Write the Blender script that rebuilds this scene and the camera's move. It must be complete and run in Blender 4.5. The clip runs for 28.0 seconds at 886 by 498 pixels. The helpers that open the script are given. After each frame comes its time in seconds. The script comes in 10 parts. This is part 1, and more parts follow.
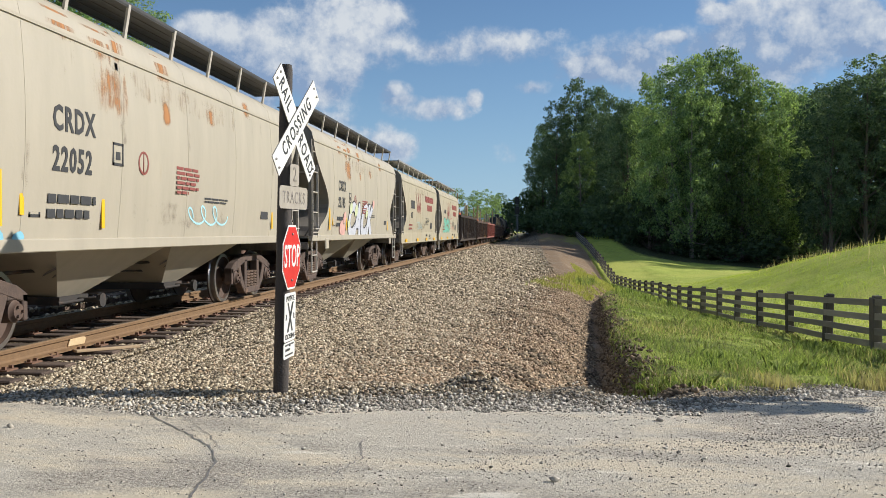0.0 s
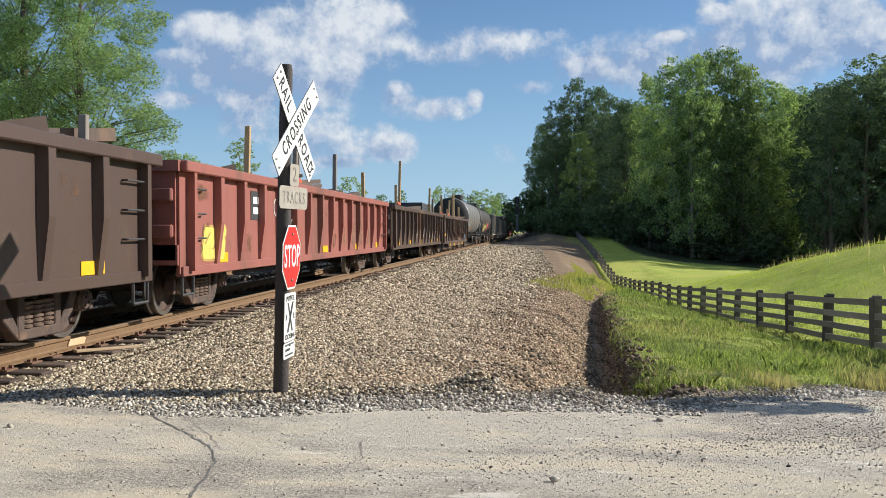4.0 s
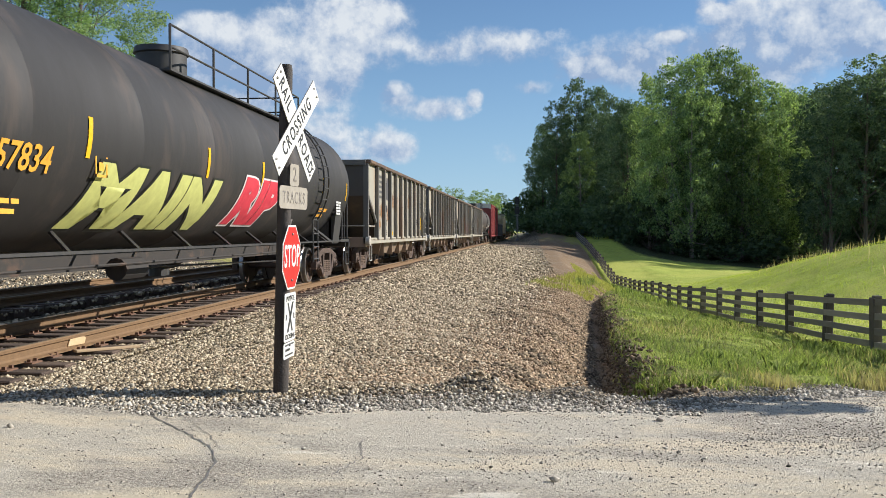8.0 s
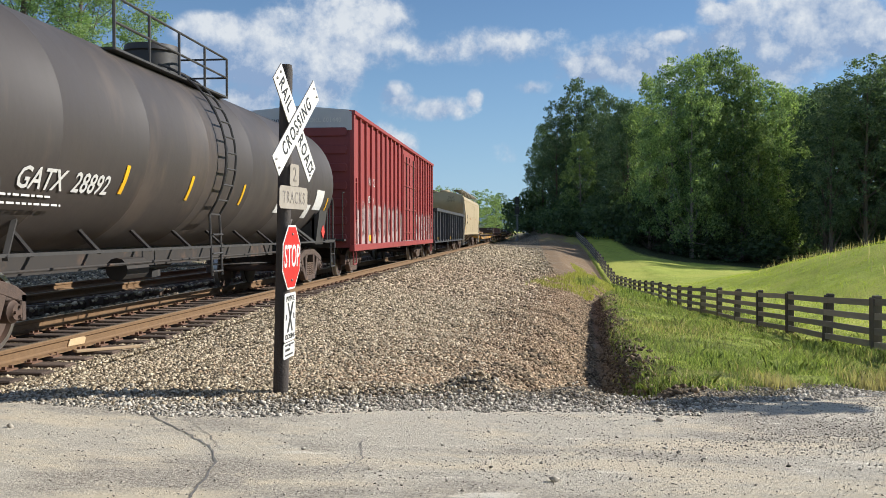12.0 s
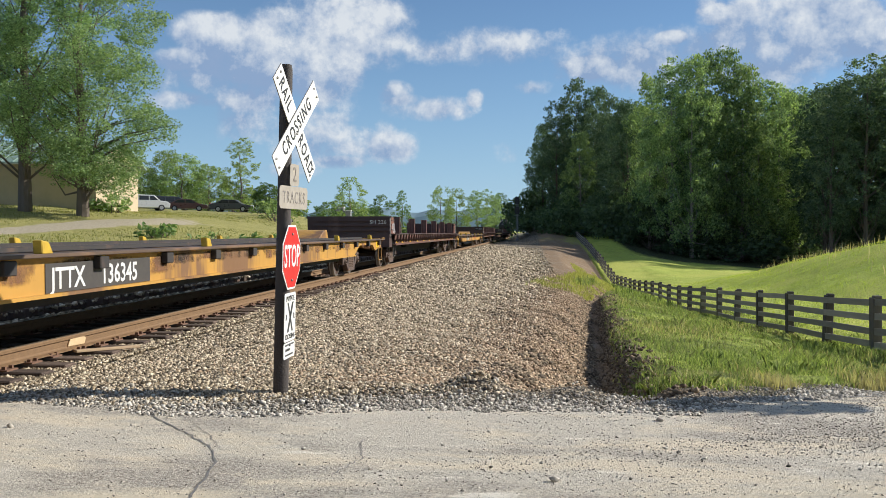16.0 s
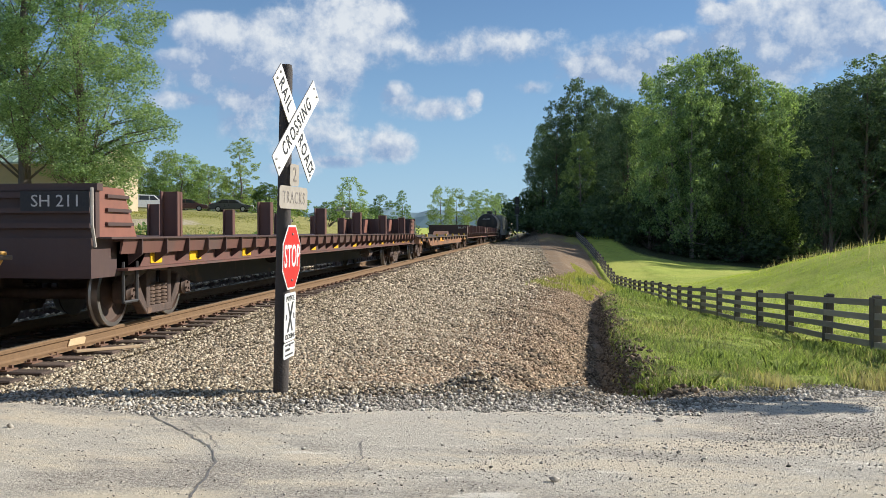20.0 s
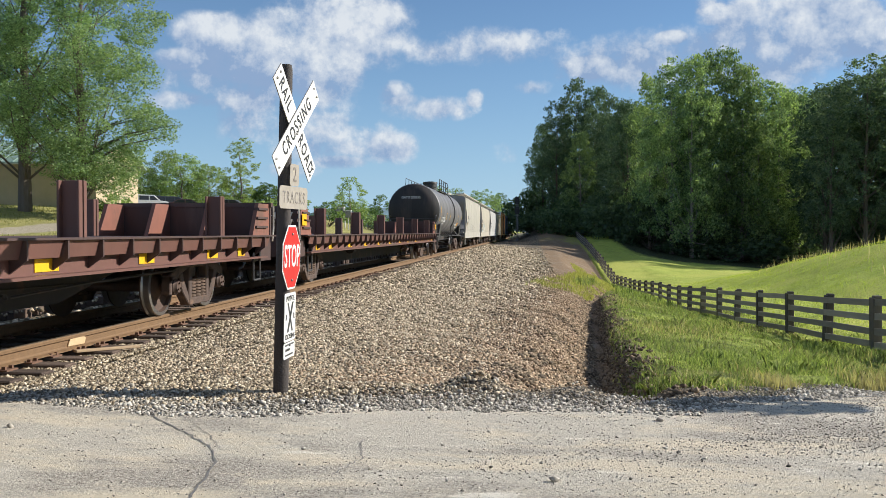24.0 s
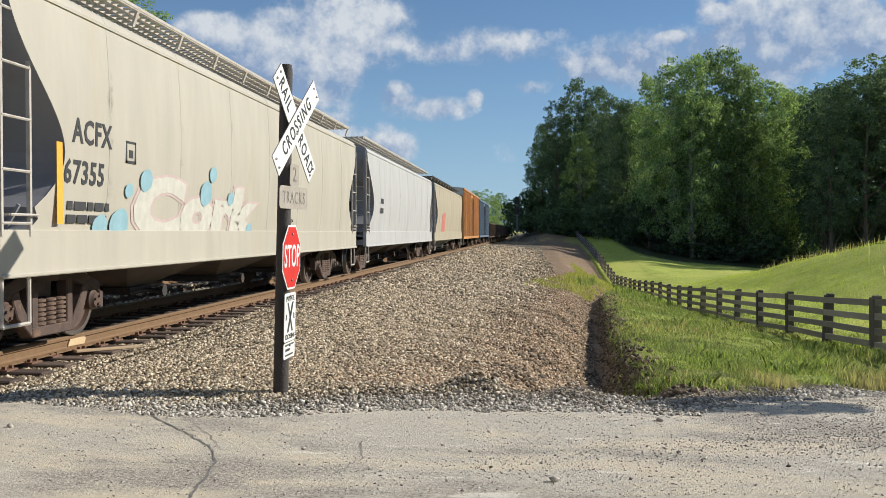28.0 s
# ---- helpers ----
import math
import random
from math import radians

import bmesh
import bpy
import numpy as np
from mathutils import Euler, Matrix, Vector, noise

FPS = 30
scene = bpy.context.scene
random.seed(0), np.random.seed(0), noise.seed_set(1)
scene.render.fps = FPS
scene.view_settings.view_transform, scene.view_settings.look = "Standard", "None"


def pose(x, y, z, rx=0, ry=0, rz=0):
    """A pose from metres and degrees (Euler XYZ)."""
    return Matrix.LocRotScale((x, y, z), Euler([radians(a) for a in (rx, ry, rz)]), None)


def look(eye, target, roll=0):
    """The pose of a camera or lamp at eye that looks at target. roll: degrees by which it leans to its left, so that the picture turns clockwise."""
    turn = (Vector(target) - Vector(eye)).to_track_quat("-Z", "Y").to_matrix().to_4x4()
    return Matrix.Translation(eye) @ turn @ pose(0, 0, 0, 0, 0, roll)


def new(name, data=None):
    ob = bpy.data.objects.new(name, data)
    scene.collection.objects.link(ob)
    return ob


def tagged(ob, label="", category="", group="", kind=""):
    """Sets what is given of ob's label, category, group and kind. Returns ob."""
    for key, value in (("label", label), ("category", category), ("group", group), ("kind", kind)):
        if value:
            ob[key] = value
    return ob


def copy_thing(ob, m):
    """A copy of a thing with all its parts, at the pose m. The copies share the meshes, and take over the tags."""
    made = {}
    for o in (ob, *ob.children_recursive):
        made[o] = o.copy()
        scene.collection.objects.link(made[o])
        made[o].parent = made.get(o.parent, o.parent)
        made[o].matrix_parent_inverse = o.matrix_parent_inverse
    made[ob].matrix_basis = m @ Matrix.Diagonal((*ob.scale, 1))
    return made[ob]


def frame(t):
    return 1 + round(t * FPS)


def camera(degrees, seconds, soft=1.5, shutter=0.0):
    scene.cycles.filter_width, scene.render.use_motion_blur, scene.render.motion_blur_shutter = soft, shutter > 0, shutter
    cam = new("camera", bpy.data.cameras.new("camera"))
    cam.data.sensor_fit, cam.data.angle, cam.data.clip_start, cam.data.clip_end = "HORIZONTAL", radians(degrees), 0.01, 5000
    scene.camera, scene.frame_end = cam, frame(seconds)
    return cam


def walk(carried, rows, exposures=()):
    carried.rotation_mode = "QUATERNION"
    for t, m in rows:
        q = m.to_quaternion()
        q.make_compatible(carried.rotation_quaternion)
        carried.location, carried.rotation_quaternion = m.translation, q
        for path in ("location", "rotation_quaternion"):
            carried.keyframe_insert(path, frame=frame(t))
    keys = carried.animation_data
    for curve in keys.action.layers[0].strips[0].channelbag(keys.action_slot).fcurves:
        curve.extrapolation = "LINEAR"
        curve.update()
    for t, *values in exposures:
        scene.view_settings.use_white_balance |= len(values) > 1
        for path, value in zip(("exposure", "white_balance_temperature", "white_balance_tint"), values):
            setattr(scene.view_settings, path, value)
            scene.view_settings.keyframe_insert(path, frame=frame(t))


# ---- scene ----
# ------------------------------------------------------------------ camera
# The world: rails run along +y, rail tops at z = 0, the viewer stands at x = y = 0.
EYE_Z = 1.236
YAW = 5.82          # degrees that the view turns left of the rails
PITCH = -1.1
cam = camera(53.66, 28.0, soft=0.6)
EYE = pose(0, 0, EYE_Z, 90 + PITCH, 0, YAW)
walk(cam, [(0.0, EYE), (28.0, EYE)], exposures=[(t, e - 0.06, 5860, 10) for t, e in ((0.0, 0.30), (2.1, 0.27), (3.0, 0.42), (5.0, 0.46), (8.2, 0.47), (9.2, 0.40), (11.2, 0.38), (12.3, 0.43), (14.2, 0.43), (15.2, 0.34), (16.2, 0.42), (25.5, 0.46), (26.6, 0.36), (28.0, 0.28))])

TRACK_X = -6.28     # centre of the near track
TRACK2_X = -10.7    # centre of the far track

CA, SA = math.cos(radians(YAW)), math.sin(radians(YAW))


def ahead(r, f):
    """Ground plan point r metres right of the view's axis and f metres ahead."""
    return r * CA - f * SA, r * SA + f * CA


# ------------------------------------------------------------------ light
SUN_AZ = 20.0       # degrees from +x towards +y
SUN_EL = 28.5
sun_dir = Vector((math.cos(radians(SUN_AZ)) * math.cos(radians(SUN_EL)), math.sin(radians(SUN_AZ)) * math.cos(radians(SUN_EL)), math.sin(radians(SUN_EL))))
sun = new("sun", bpy.data.lights.new("sun", "SUN"))
sun.data.energy, sun.data.angle, sun.data.color = 5.0, radians(0.6), (1.0, 0.90, 0.76)
sun.matrix_world = look((0, 0, 60), Vector((0, 0, 60)) - sun_dir)

CLOUDS = [  # azimuth right of the rails, elevation, width, height, thickness, whiteness
    (-12.6, 12.8, 6.0, 3.2, 1, 1), (-16.9, 11.7, 6.5, 2.5, 0.9, 0.6), (-20.7, 12.4, 2.9, 1.5, 1, 1), (-18.3, 9.7, 7.9, 2.1, 0.9, 0.1), (-13.0, 9.5, 2.8, 2.8, 0.8, 0.8), (-12.6, 5.9, 5.6, 1.9, 0.75, 0.7), (-18.7, 7.2, 2.8, 1.9, 0.7, 0.5), (-22.6, 8.1, 2.4, 0.7, 0.8, 0.8), (-22.8, 10.7, 1.6, 0.8, 0.8, 0.8), (-2.6, 11.9, 4.9, 1.5, 0.8, 0.75), (-6.7, 11.5, 1.9, 1.0, 0.6, 0.6), (-8.9, 9.0, 1.8, 0.9, 0.7, 0.8), (-6.5, 8.0, 3.9, 1.0, 0.9, 0.9), (-3.7, 8.7, 0.7, 0.7, 0.9, 1), (-8.9, 5.4, 1.9, 1.2, 0.7, 0.7), (-12.6, 4.5, 1.9, 0.5, 0.6, 0.7), (-11.1, 13.9, 3.2, 1.4, 0.8, 1), (-0.1, 9.3, 1.7, 0.6, 0.7, 0.8), (3.7, 10.5, 1.8, 0.8, 1, 1), (8.7, 12.1, 1.1, 0.5, 1, 1), (6.8, 11.1, 0.7, 0.5, 1, 1), (16.2, 11.5, 6.5, 3.5, 1, 0.4), (14.9, 13.3, 3.6, 2.2, 1, 0.8), (14.6, 14.0, 1.6, 1.0, 1, 1), (16.0, 12.2, 1.4, 1.3, 1, 1), (14.6, 10.6, 1.3, 1.0, 1, 1), (10.9, 13.9, 1.1, 0.7, 1, 1), (19.3, 12.9, 1.5, 0.9, 1, 1), (11.3, 13.3, 1.5, 0.7, 1, 1), (19.6, 11.6, 2.1, 1.5, 1, 0.35), (8.5, 10.7, 8.8, 2.5, 0.95, 0.15), (2.1, 12.6, 1.4, 0.6, 0.4, 0.6), (-1.4, 5.5, 1.3, 1.5, 0.55, 0.3), (-15.5, 4.0, 2.8, 0.6, 0.4, 0.4)]


def make_world():
    w = bpy.data.worlds.new("sky")
    scene.world = w
    w.use_nodes = True
    nt = w.node_tree
    N, L = nt.nodes, nt.links
    N.clear()
    out = N.new("ShaderNodeOutputWorld")
    bg = N.new("ShaderNodeBackground")
    sky = N.new("ShaderNodeTexSky")
    sky.sky_type, sky.sun_disc = "NISHITA", False
    sky.sun_elevation, sky.sun_rotation = radians(SUN_EL), radians(90 - SUN_AZ)
    sky.air_density, sky.dust_density, sky.ozone_density = 1.0, 0.05, 4.5
    co = N.new("ShaderNodeTexCoord")

    def math_node(op, a, b=None, c=None):
        n = N.new("ShaderNodeMath")
        n.operation = op
        for i, v in enumerate((a, b, c)):
            if v is None:
                continue
            if isinstance(v, (int, float)):
                n.inputs[i].default_value = v
            else:
                L.new(v, n.inputs[i])
        return n.outputs[0]

    sep = N.new("ShaderNodeSeparateXYZ")
    L.new(co.outputs["Generated"], sep.inputs[0])
    az = math_node("MULTIPLY", math_node("ARCTAN2", sep.outputs[0], sep.outputs[1]), 57.2958)
    el = math_node("MULTIPLY", math_node("ARCSINE", sep.outputs[2]), 57.2958)
    # ragged cloud edges: bend the two angles by noise
    n1 = N.new("ShaderNodeTexNoise")
    n1.inputs["Scale"].default_value, n1.inputs["Detail"].default_value, n1.inputs["Roughness"].default_value = 15.0, 8.0, 0.62
    L.new(co.outputs["Generated"], n1.inputs["Vector"])
    n2 = N.new("ShaderNodeTexNoise")
    n2.inputs["Scale"].default_value, n2.inputs["Detail"].default_value, n2.inputs["Roughness"].default_value = 34.0, 6.0, 0.62
    L.new(co.outputs["Generated"], n2.inputs["Vector"])
    # the same noise a little nearer the sun: the difference models lit and shaded billows
    toward = N.new("ShaderNodeVectorMath")
    toward.operation = "ADD"
    toward.inputs[1].default_value = (0.012, 0.0, 0.016)
    L.new(co.outputs["Generated"], toward.inputs[0])
    n4 = N.new("ShaderNodeTexNoise")
    n4.inputs["Scale"].default_value, n4.inputs["Detail"].default_value, n4.inputs["Roughness"].default_value = 15.0, 8.0, 0.62
    L.new(toward.outputs[0], n4.inputs["Vector"])
    relief = math_node("SUBTRACT", n1.outputs[0], n4.outputs[0])
    total = None
    lit = None
    for a, e, wd, ht, k, white in CLOUDS:
        dx = math_node("DIVIDE", math_node("SUBTRACT", az, a), wd)
        dy = math_node("DIVIDE", math_node("SUBTRACT", el, e), ht)
        r2 = math_node("ADD", math_node("MULTIPLY", dx, dx), math_node("MULTIPLY", dy, dy))
        blob = math_node("MULTIPLY", math_node("MAXIMUM", math_node("SUBTRACT", 1.0, r2), 0.0), k)
        side = math_node("MULTIPLY", blob, math_node("ADD", math_node("MULTIPLY", dy, 0.55), math_node("MULTIPLY_ADD", dx, 0.25, white * 1.1 - 0.55)))
        total = blob if total is None else math_node("ADD", total, blob)
        lit = side if lit is None else math_node("ADD", lit, side)
    dens = math_node("ADD", math_node("MULTIPLY", math_node("MINIMUM", total, 1.0), 1.02), math_node("MULTIPLY", math_node("SUBTRACT", n1.outputs[0], 0.5), 2.1))
    dens = math_node("ADD", dens, math_node("MULTIPLY", math_node("SUBTRACT", n2.outputs[0], 0.5), 1.2))
    ramp = N.new("ShaderNodeMapRange")
    ramp.interpolation_type = "SMOOTHSTEP"
    ramp.inputs["From Min"].default_value, ramp.inputs["From Max"].default_value = 0.16, 1.05
    L.new(dens, ramp.inputs["Value"])
    cover = math_node("MULTIPLY", ramp.outputs[0], math_node("MINIMUM", math_node("MULTIPLY", total, 4.0), 0.94))
    # the same broken cloud goes on round and over the viewer
    n3 = N.new("ShaderNodeTexNoise")
    n3.inputs["Scale"].default_value, n3.inputs["Detail"].default_value, n3.inputs["Roughness"].default_value = 3.2, 7.0, 0.55
    L.new(co.outputs["Generated"], n3.inputs["Vector"])
    rest = N.new("ShaderNodeMapRange")
    rest.interpolation_type = "SMOOTHSTEP"
    rest.inputs["From Min"].default_value, rest.inputs["From Max"].default_value = 0.47, 0.60
    L.new(n3.outputs[0], rest.inputs["Value"])
    beyond = math_node("MAXIMUM", math_node("MULTIPLY", math_node("SUBTRACT", math_node("ABSOLUTE", math_node("ADD", az, 5.8)), 34.0), 0.12), math_node("MULTIPLY", math_node("SUBTRACT", el, 22.0), 0.12))
    beyond = math_node("MINIMUM", math_node("MAXIMUM", beyond, 0.0), 0.95)
    cover = math_node("MAXIMUM", cover, math_node("MULTIPLY", math_node("MULTIPLY", rest.outputs[0], beyond), math_node("GREATER_THAN", el, 0.5)))
    shade = N.new("ShaderNodeMapRange")
    shade.inputs["From Min"].default_value, shade.inputs["From Max"].default_value = -0.45, 1.0
    L.new(math_node("ADD", lit, math_node("MULTIPLY_ADD", relief, 5.5, math_node("MULTIPLY", math_node("SUBTRACT", n2.outputs[0], 0.50), 1.8))), shade.inputs["Value"])
    tone = N.new("ShaderNodeMixRGB")
    tone.inputs[1].default_value, tone.inputs[2].default_value = (3.3, 4.3, 5.9, 1), (8.8, 8.7, 8.3, 1)
    L.new(shade.outputs[0], tone.inputs[0])
    mix = N.new("ShaderNodeMixRGB")
    L.new(cover, mix.inputs[0])
    # pale haze that thickens towards the whole horizon
    haze = N.new("ShaderNodeMixRGB")
    L.new(math_node("MULTIPLY", math_node("POWER", 2.718, math_node("MULTIPLY", math_node("MAXIMUM", el, 0.0), -0.12)), 0.8), haze.inputs[0])
    L.new(sky.outputs[0], haze.inputs[1])
    haze.inputs[2].default_value = (4.7, 6.9, 8.7, 1)
    L.new(haze.outputs[0], mix.inputs[1])
    L.new(tone.outputs[0], mix.inputs[2])
    L.new(mix.outputs[0], bg.inputs[0])
    bg.inputs[1].default_value = 0.070
    L.new(bg.outputs[0], out.inputs[0])


make_world()


# ------------------------------------------------------------------ mesh helpers
class Mesh:
    """Collects plain pieces of one part, then becomes one mesh object."""

    def __init__(self):
        self.v, self.f = [], []

    def add(self, verts, faces):
        o = len(self.v)
        self.v += [tuple(p) for p in verts]
        self.f += [tuple(i + o for i in f) for f in faces]
        return self

    def box(self, x0, x1, y0, y1, z0, z1):
        return self.add([(x0, y0, z0), (x1, y0, z0), (x1, y1, z0), (x0, y1, z0), (x0, y0, z1), (x1, y0, z1), (x1, y1, z1), (x0, y1, z1)],
                        [(3, 2, 1, 0), (4, 5, 6, 7), (0, 1, 5, 4), (1, 2, 6, 5), (2, 3, 7, 6), (3, 0, 4, 7)])

    def beam(self, a, b, w, h=None, up=(0, 0, 1)):
        """A straight bar from a to b, w wide and h high."""
        h = w if h is None else h
        a, b = Vector(a), Vector(b)
        d = (b - a).normalized()
        u = Vector(up)
        if abs(d.dot(u)) > 0.99:
            u = Vector((1, 0, 0))
        s = d.cross(u).normalized() * w / 2
        u = s.cross(d).normalized() * h / 2
        return self.add([a - s - u, a + s - u, a + s + u, a - s + u, b - s - u, b + s - u, b + s + u, b - s + u],
                        [(0, 1, 2, 3), (7, 6, 5, 4), (4, 5, 1, 0), (5, 6, 2, 1), (6, 7, 3, 2), (7, 4, 0, 3)])

    def rod(self, a, b, r, n=8, r2=None, caps=True):
        a, b = Vector(a), Vector(b)
        r2 = r if r2 is None else r2
        d = (b - a).normalized()
        u = Vector((0, 0, 1)) if abs(d.z) < 0.95 else Vector((1, 0, 0))
        s = d.cross(u).normalized()
        u = s.cross(d).normalized()
        vs = []
        for p, q in ((a, r), (b, r2)):
            vs += [p + (s * math.cos(2 * math.pi * i / n) + u * math.sin(2 * math.pi * i / n)) * q for i in range(n)]
        fs = [(i, (i + 1) % n, n + (i + 1) % n, n + i) for i in range(n)]
        if caps:
            fs += [tuple(range(n - 1, -1, -1)), tuple(range(n, 2 * n))]
        return self.add(vs, fs)

    def path(self, pts, r, n=6):
        for a, b in zip(pts, pts[1:]):
            self.rod(a, b, r, n)
        return self

    def prism(self, poly, axis, a, b):
        """A polygon of pairs pushed along an axis from a to b. Pairs are (y, z) for x, (x, z) for y, (x, y) for z."""
        def put(p, q):
            return {"x": (q, p[0], p[1]), "y": (p[0], q, p[1]), "z": (p[0], p[1], q)}[axis]
        n = len(poly)
        return self.add([put(p, a) for p in poly] + [put(p, b) for p in poly],
                        [tuple(range(n)), tuple(range(2 * n - 1, n - 1, -1))] + [(i, n + i, n + (i + 1) % n, (i + 1) % n) for i in range(n)])

    def lathe(self, prof, centre, axis="x", n=24):
        """Rings of (along, radius) round an axis through centre."""
        c = Vector(centre)
        vs = []
        for s, r in prof:
            for i in range(n):
                q, w = math.cos(2 * math.pi * i / n) * r, math.sin(2 * math.pi * i / n) * r
                vs.append(c + Vector({"x": (s, q, w), "y": (q, s, w), "z": (q, w, s)}[axis]))
        fs = []
        for k in range(len(prof) - 1):
            fs += [(k * n + i, k * n + (i + 1) % n, (k + 1) * n + (i + 1) % n, (k + 1) * n + i) for i in range(n)]
        fs += [tuple(range(n - 1, -1, -1)), tuple(range((len(prof) - 1) * n, len(prof) * n))]
        return self.add(vs, fs)

    def data(self, name, material=None, smooth=False, bevel=0.0):
        me = bpy.data.meshes.new(name)
        me.from_pydata([tuple(p) for p in self.v], [], self.f)
        bm = bmesh.new()
        bm.from_mesh(me)
        bmesh.ops.recalc_face_normals(bm, faces=bm.faces)
        if bevel:
            edges = [e for e in bm.edges if len(e.link_faces) == 2 and e.calc_face_angle(0) > 0.6]
            bmesh.ops.bevel(bm, geom=edges, offset=bevel, segments=1, affect="EDGES", clamp_overlap=True)
        bm.to_mesh(me)
        bm.free()
        if smooth:
            me.polygons.foreach_set("use_smooth", [True] * len(me.polygons))
            me.set_sharp_from_angle(angle=radians(38))
        if material:
            me.materials.append(material)
        return me


def part(name, bm, material, parent=None, label="", smooth=False, bevel=0.0, at=None):
    """Links a Mesh (or ready mesh data) as one object under a thing."""
    me = bm.data(name, material, smooth, bevel) if isinstance(bm, Mesh) else bm
    ob = new(name, me)
    if parent:
        ob.parent = parent
    if at is not None:
        ob.matrix_basis = at
    if label:
        tagged(ob, label)
    return ob


def raw_mesh(name, verts, faces_n, material, loops):
    """A mesh straight from arrays: verts (n, 3), a corner count for all faces, the corner indices."""
    me = bpy.data.meshes.new(name)
    me.vertices.add(len(verts))
    me.vertices.foreach_set("co", np.asarray(verts, dtype=np.float32).ravel())
    nf = len(loops) // faces_n
    me.loops.add(len(loops))
    me.loops.foreach_set("vertex_index", np.asarray(loops, dtype=np.int32))
    me.polygons.add(nf)
    me.polygons.foreach_set("loop_start", np.arange(0, len(loops), faces_n, dtype=np.int32))
    me.update(calc_edges=True)
    me.validate()
    if material:
        me.materials.append(material)
    return me


# ------------------------------------------------------------------ materials
def surface(name, base, second=None, scale=3.0, rough=0.7, metal=0.0, bump=0.0, bump_scale=40.0, stretch=(1, 1, 1), third=None, third_scale=0.6,
            third_at=0.55, island=0.0, spec=0.5, contrast=0.25, rand=0.0, third_soft=0.12):
    """A painted, rusted or earthy surface: two tones by fine noise, a third in larger patches, relief and uneven gloss."""
    m = bpy.data.materials.new(name)
    m.use_nodes = True
    nt = m.node_tree
    N, L = nt.nodes, nt.links
    p = N["Principled BSDF"]
    p.inputs["Metallic"].default_value = metal
    p.inputs["Specular IOR Level"].default_value = spec
    co = N.new("ShaderNodeTexCoord")
    mp = N.new("ShaderNodeMapping")
    mp.inputs["Scale"].default_value = stretch
    L.new(co.outputs["Object"], mp.inputs[0])

    def noise_tex(s, detail=6.0, r=0.6, v=None):
        n = N.new("ShaderNodeTexNoise")
        n.inputs["Scale"].default_value, n.inputs["Detail"].default_value, n.inputs["Roughness"].default_value = s, detail, r
        L.new(v or mp.outputs[0], n.inputs["Vector"])
        return n.outputs[0]

    def ramp(v, a, b):
        n = N.new("ShaderNodeMapRange")
        n.inputs["From Min"].default_value, n.inputs["From Max"].default_value = a, b
        L.new(v, n.inputs["Value"])
        return n.outputs[0]

    def blend(f, a, b):
        n = N.new("ShaderNodeMixRGB")
        for i, v in ((0, f), (1, a), (2, b)):
            if isinstance(v, tuple):
                n.inputs[i].default_value = (*v, 1)
            elif isinstance(v, (int, float)):
                n.inputs[i].default_value = v
            else:
                L.new(v, n.inputs[i])
        return n.outputs[0]

    second = second or tuple(c * 0.8 for c in base)
    fine = noise_tex(scale)
    col = blend(ramp(fine, 0.5 - contrast, 0.5 + contrast), base, second)
    if third:
        col = blend(ramp(noise_tex(third_scale, 5.0, 0.65), third_at, third_at + third_soft), col, third)
    if island or rand:
        g = N.new("ShaderNodeNewGeometry") if island else N.new("ShaderNodeObjectInfo")
        n = N.new("ShaderNodeMixRGB")
        n.blend_type = "MULTIPLY"
        n.inputs[0].default_value = 1.0
        L.new(col, n.inputs[1])
        r = N.new("ShaderNodeMapRange")
        k = island or rand
        r.inputs["To Min"].default_value, r.inputs["To Max"].default_value = 1 - k, 1 + k
        L.new(g.outputs["Random Per Island" if island else "Random"], r.inputs["Value"])
        L.new(r.outputs[0], n.inputs[2])
        col = n.outputs[0]
    L.new(col, p.inputs["Base Color"])
    rr = N.new("ShaderNodeMapRange")
    rr.inputs["To Min"].default_value, rr.inputs["To Max"].default_value = max(0.05, rough - 0.12), min(1.0, rough + 0.12)
    L.new(fine, rr.inputs["Value"])
    L.new(rr.outputs[0], p.inputs["Roughness"])
    if bump:
        b = N.new("ShaderNodeBump")
        b.inputs["Strength"].default_value, b.inputs["Distance"].default_value = bump, 0.02
        L.new(noise_tex(bump_scale, 4.0, 0.6, co.outputs["Object"]), b.inputs["Height"])
        L.new(b.outputs[0], p.inputs["Normal"])
    return m


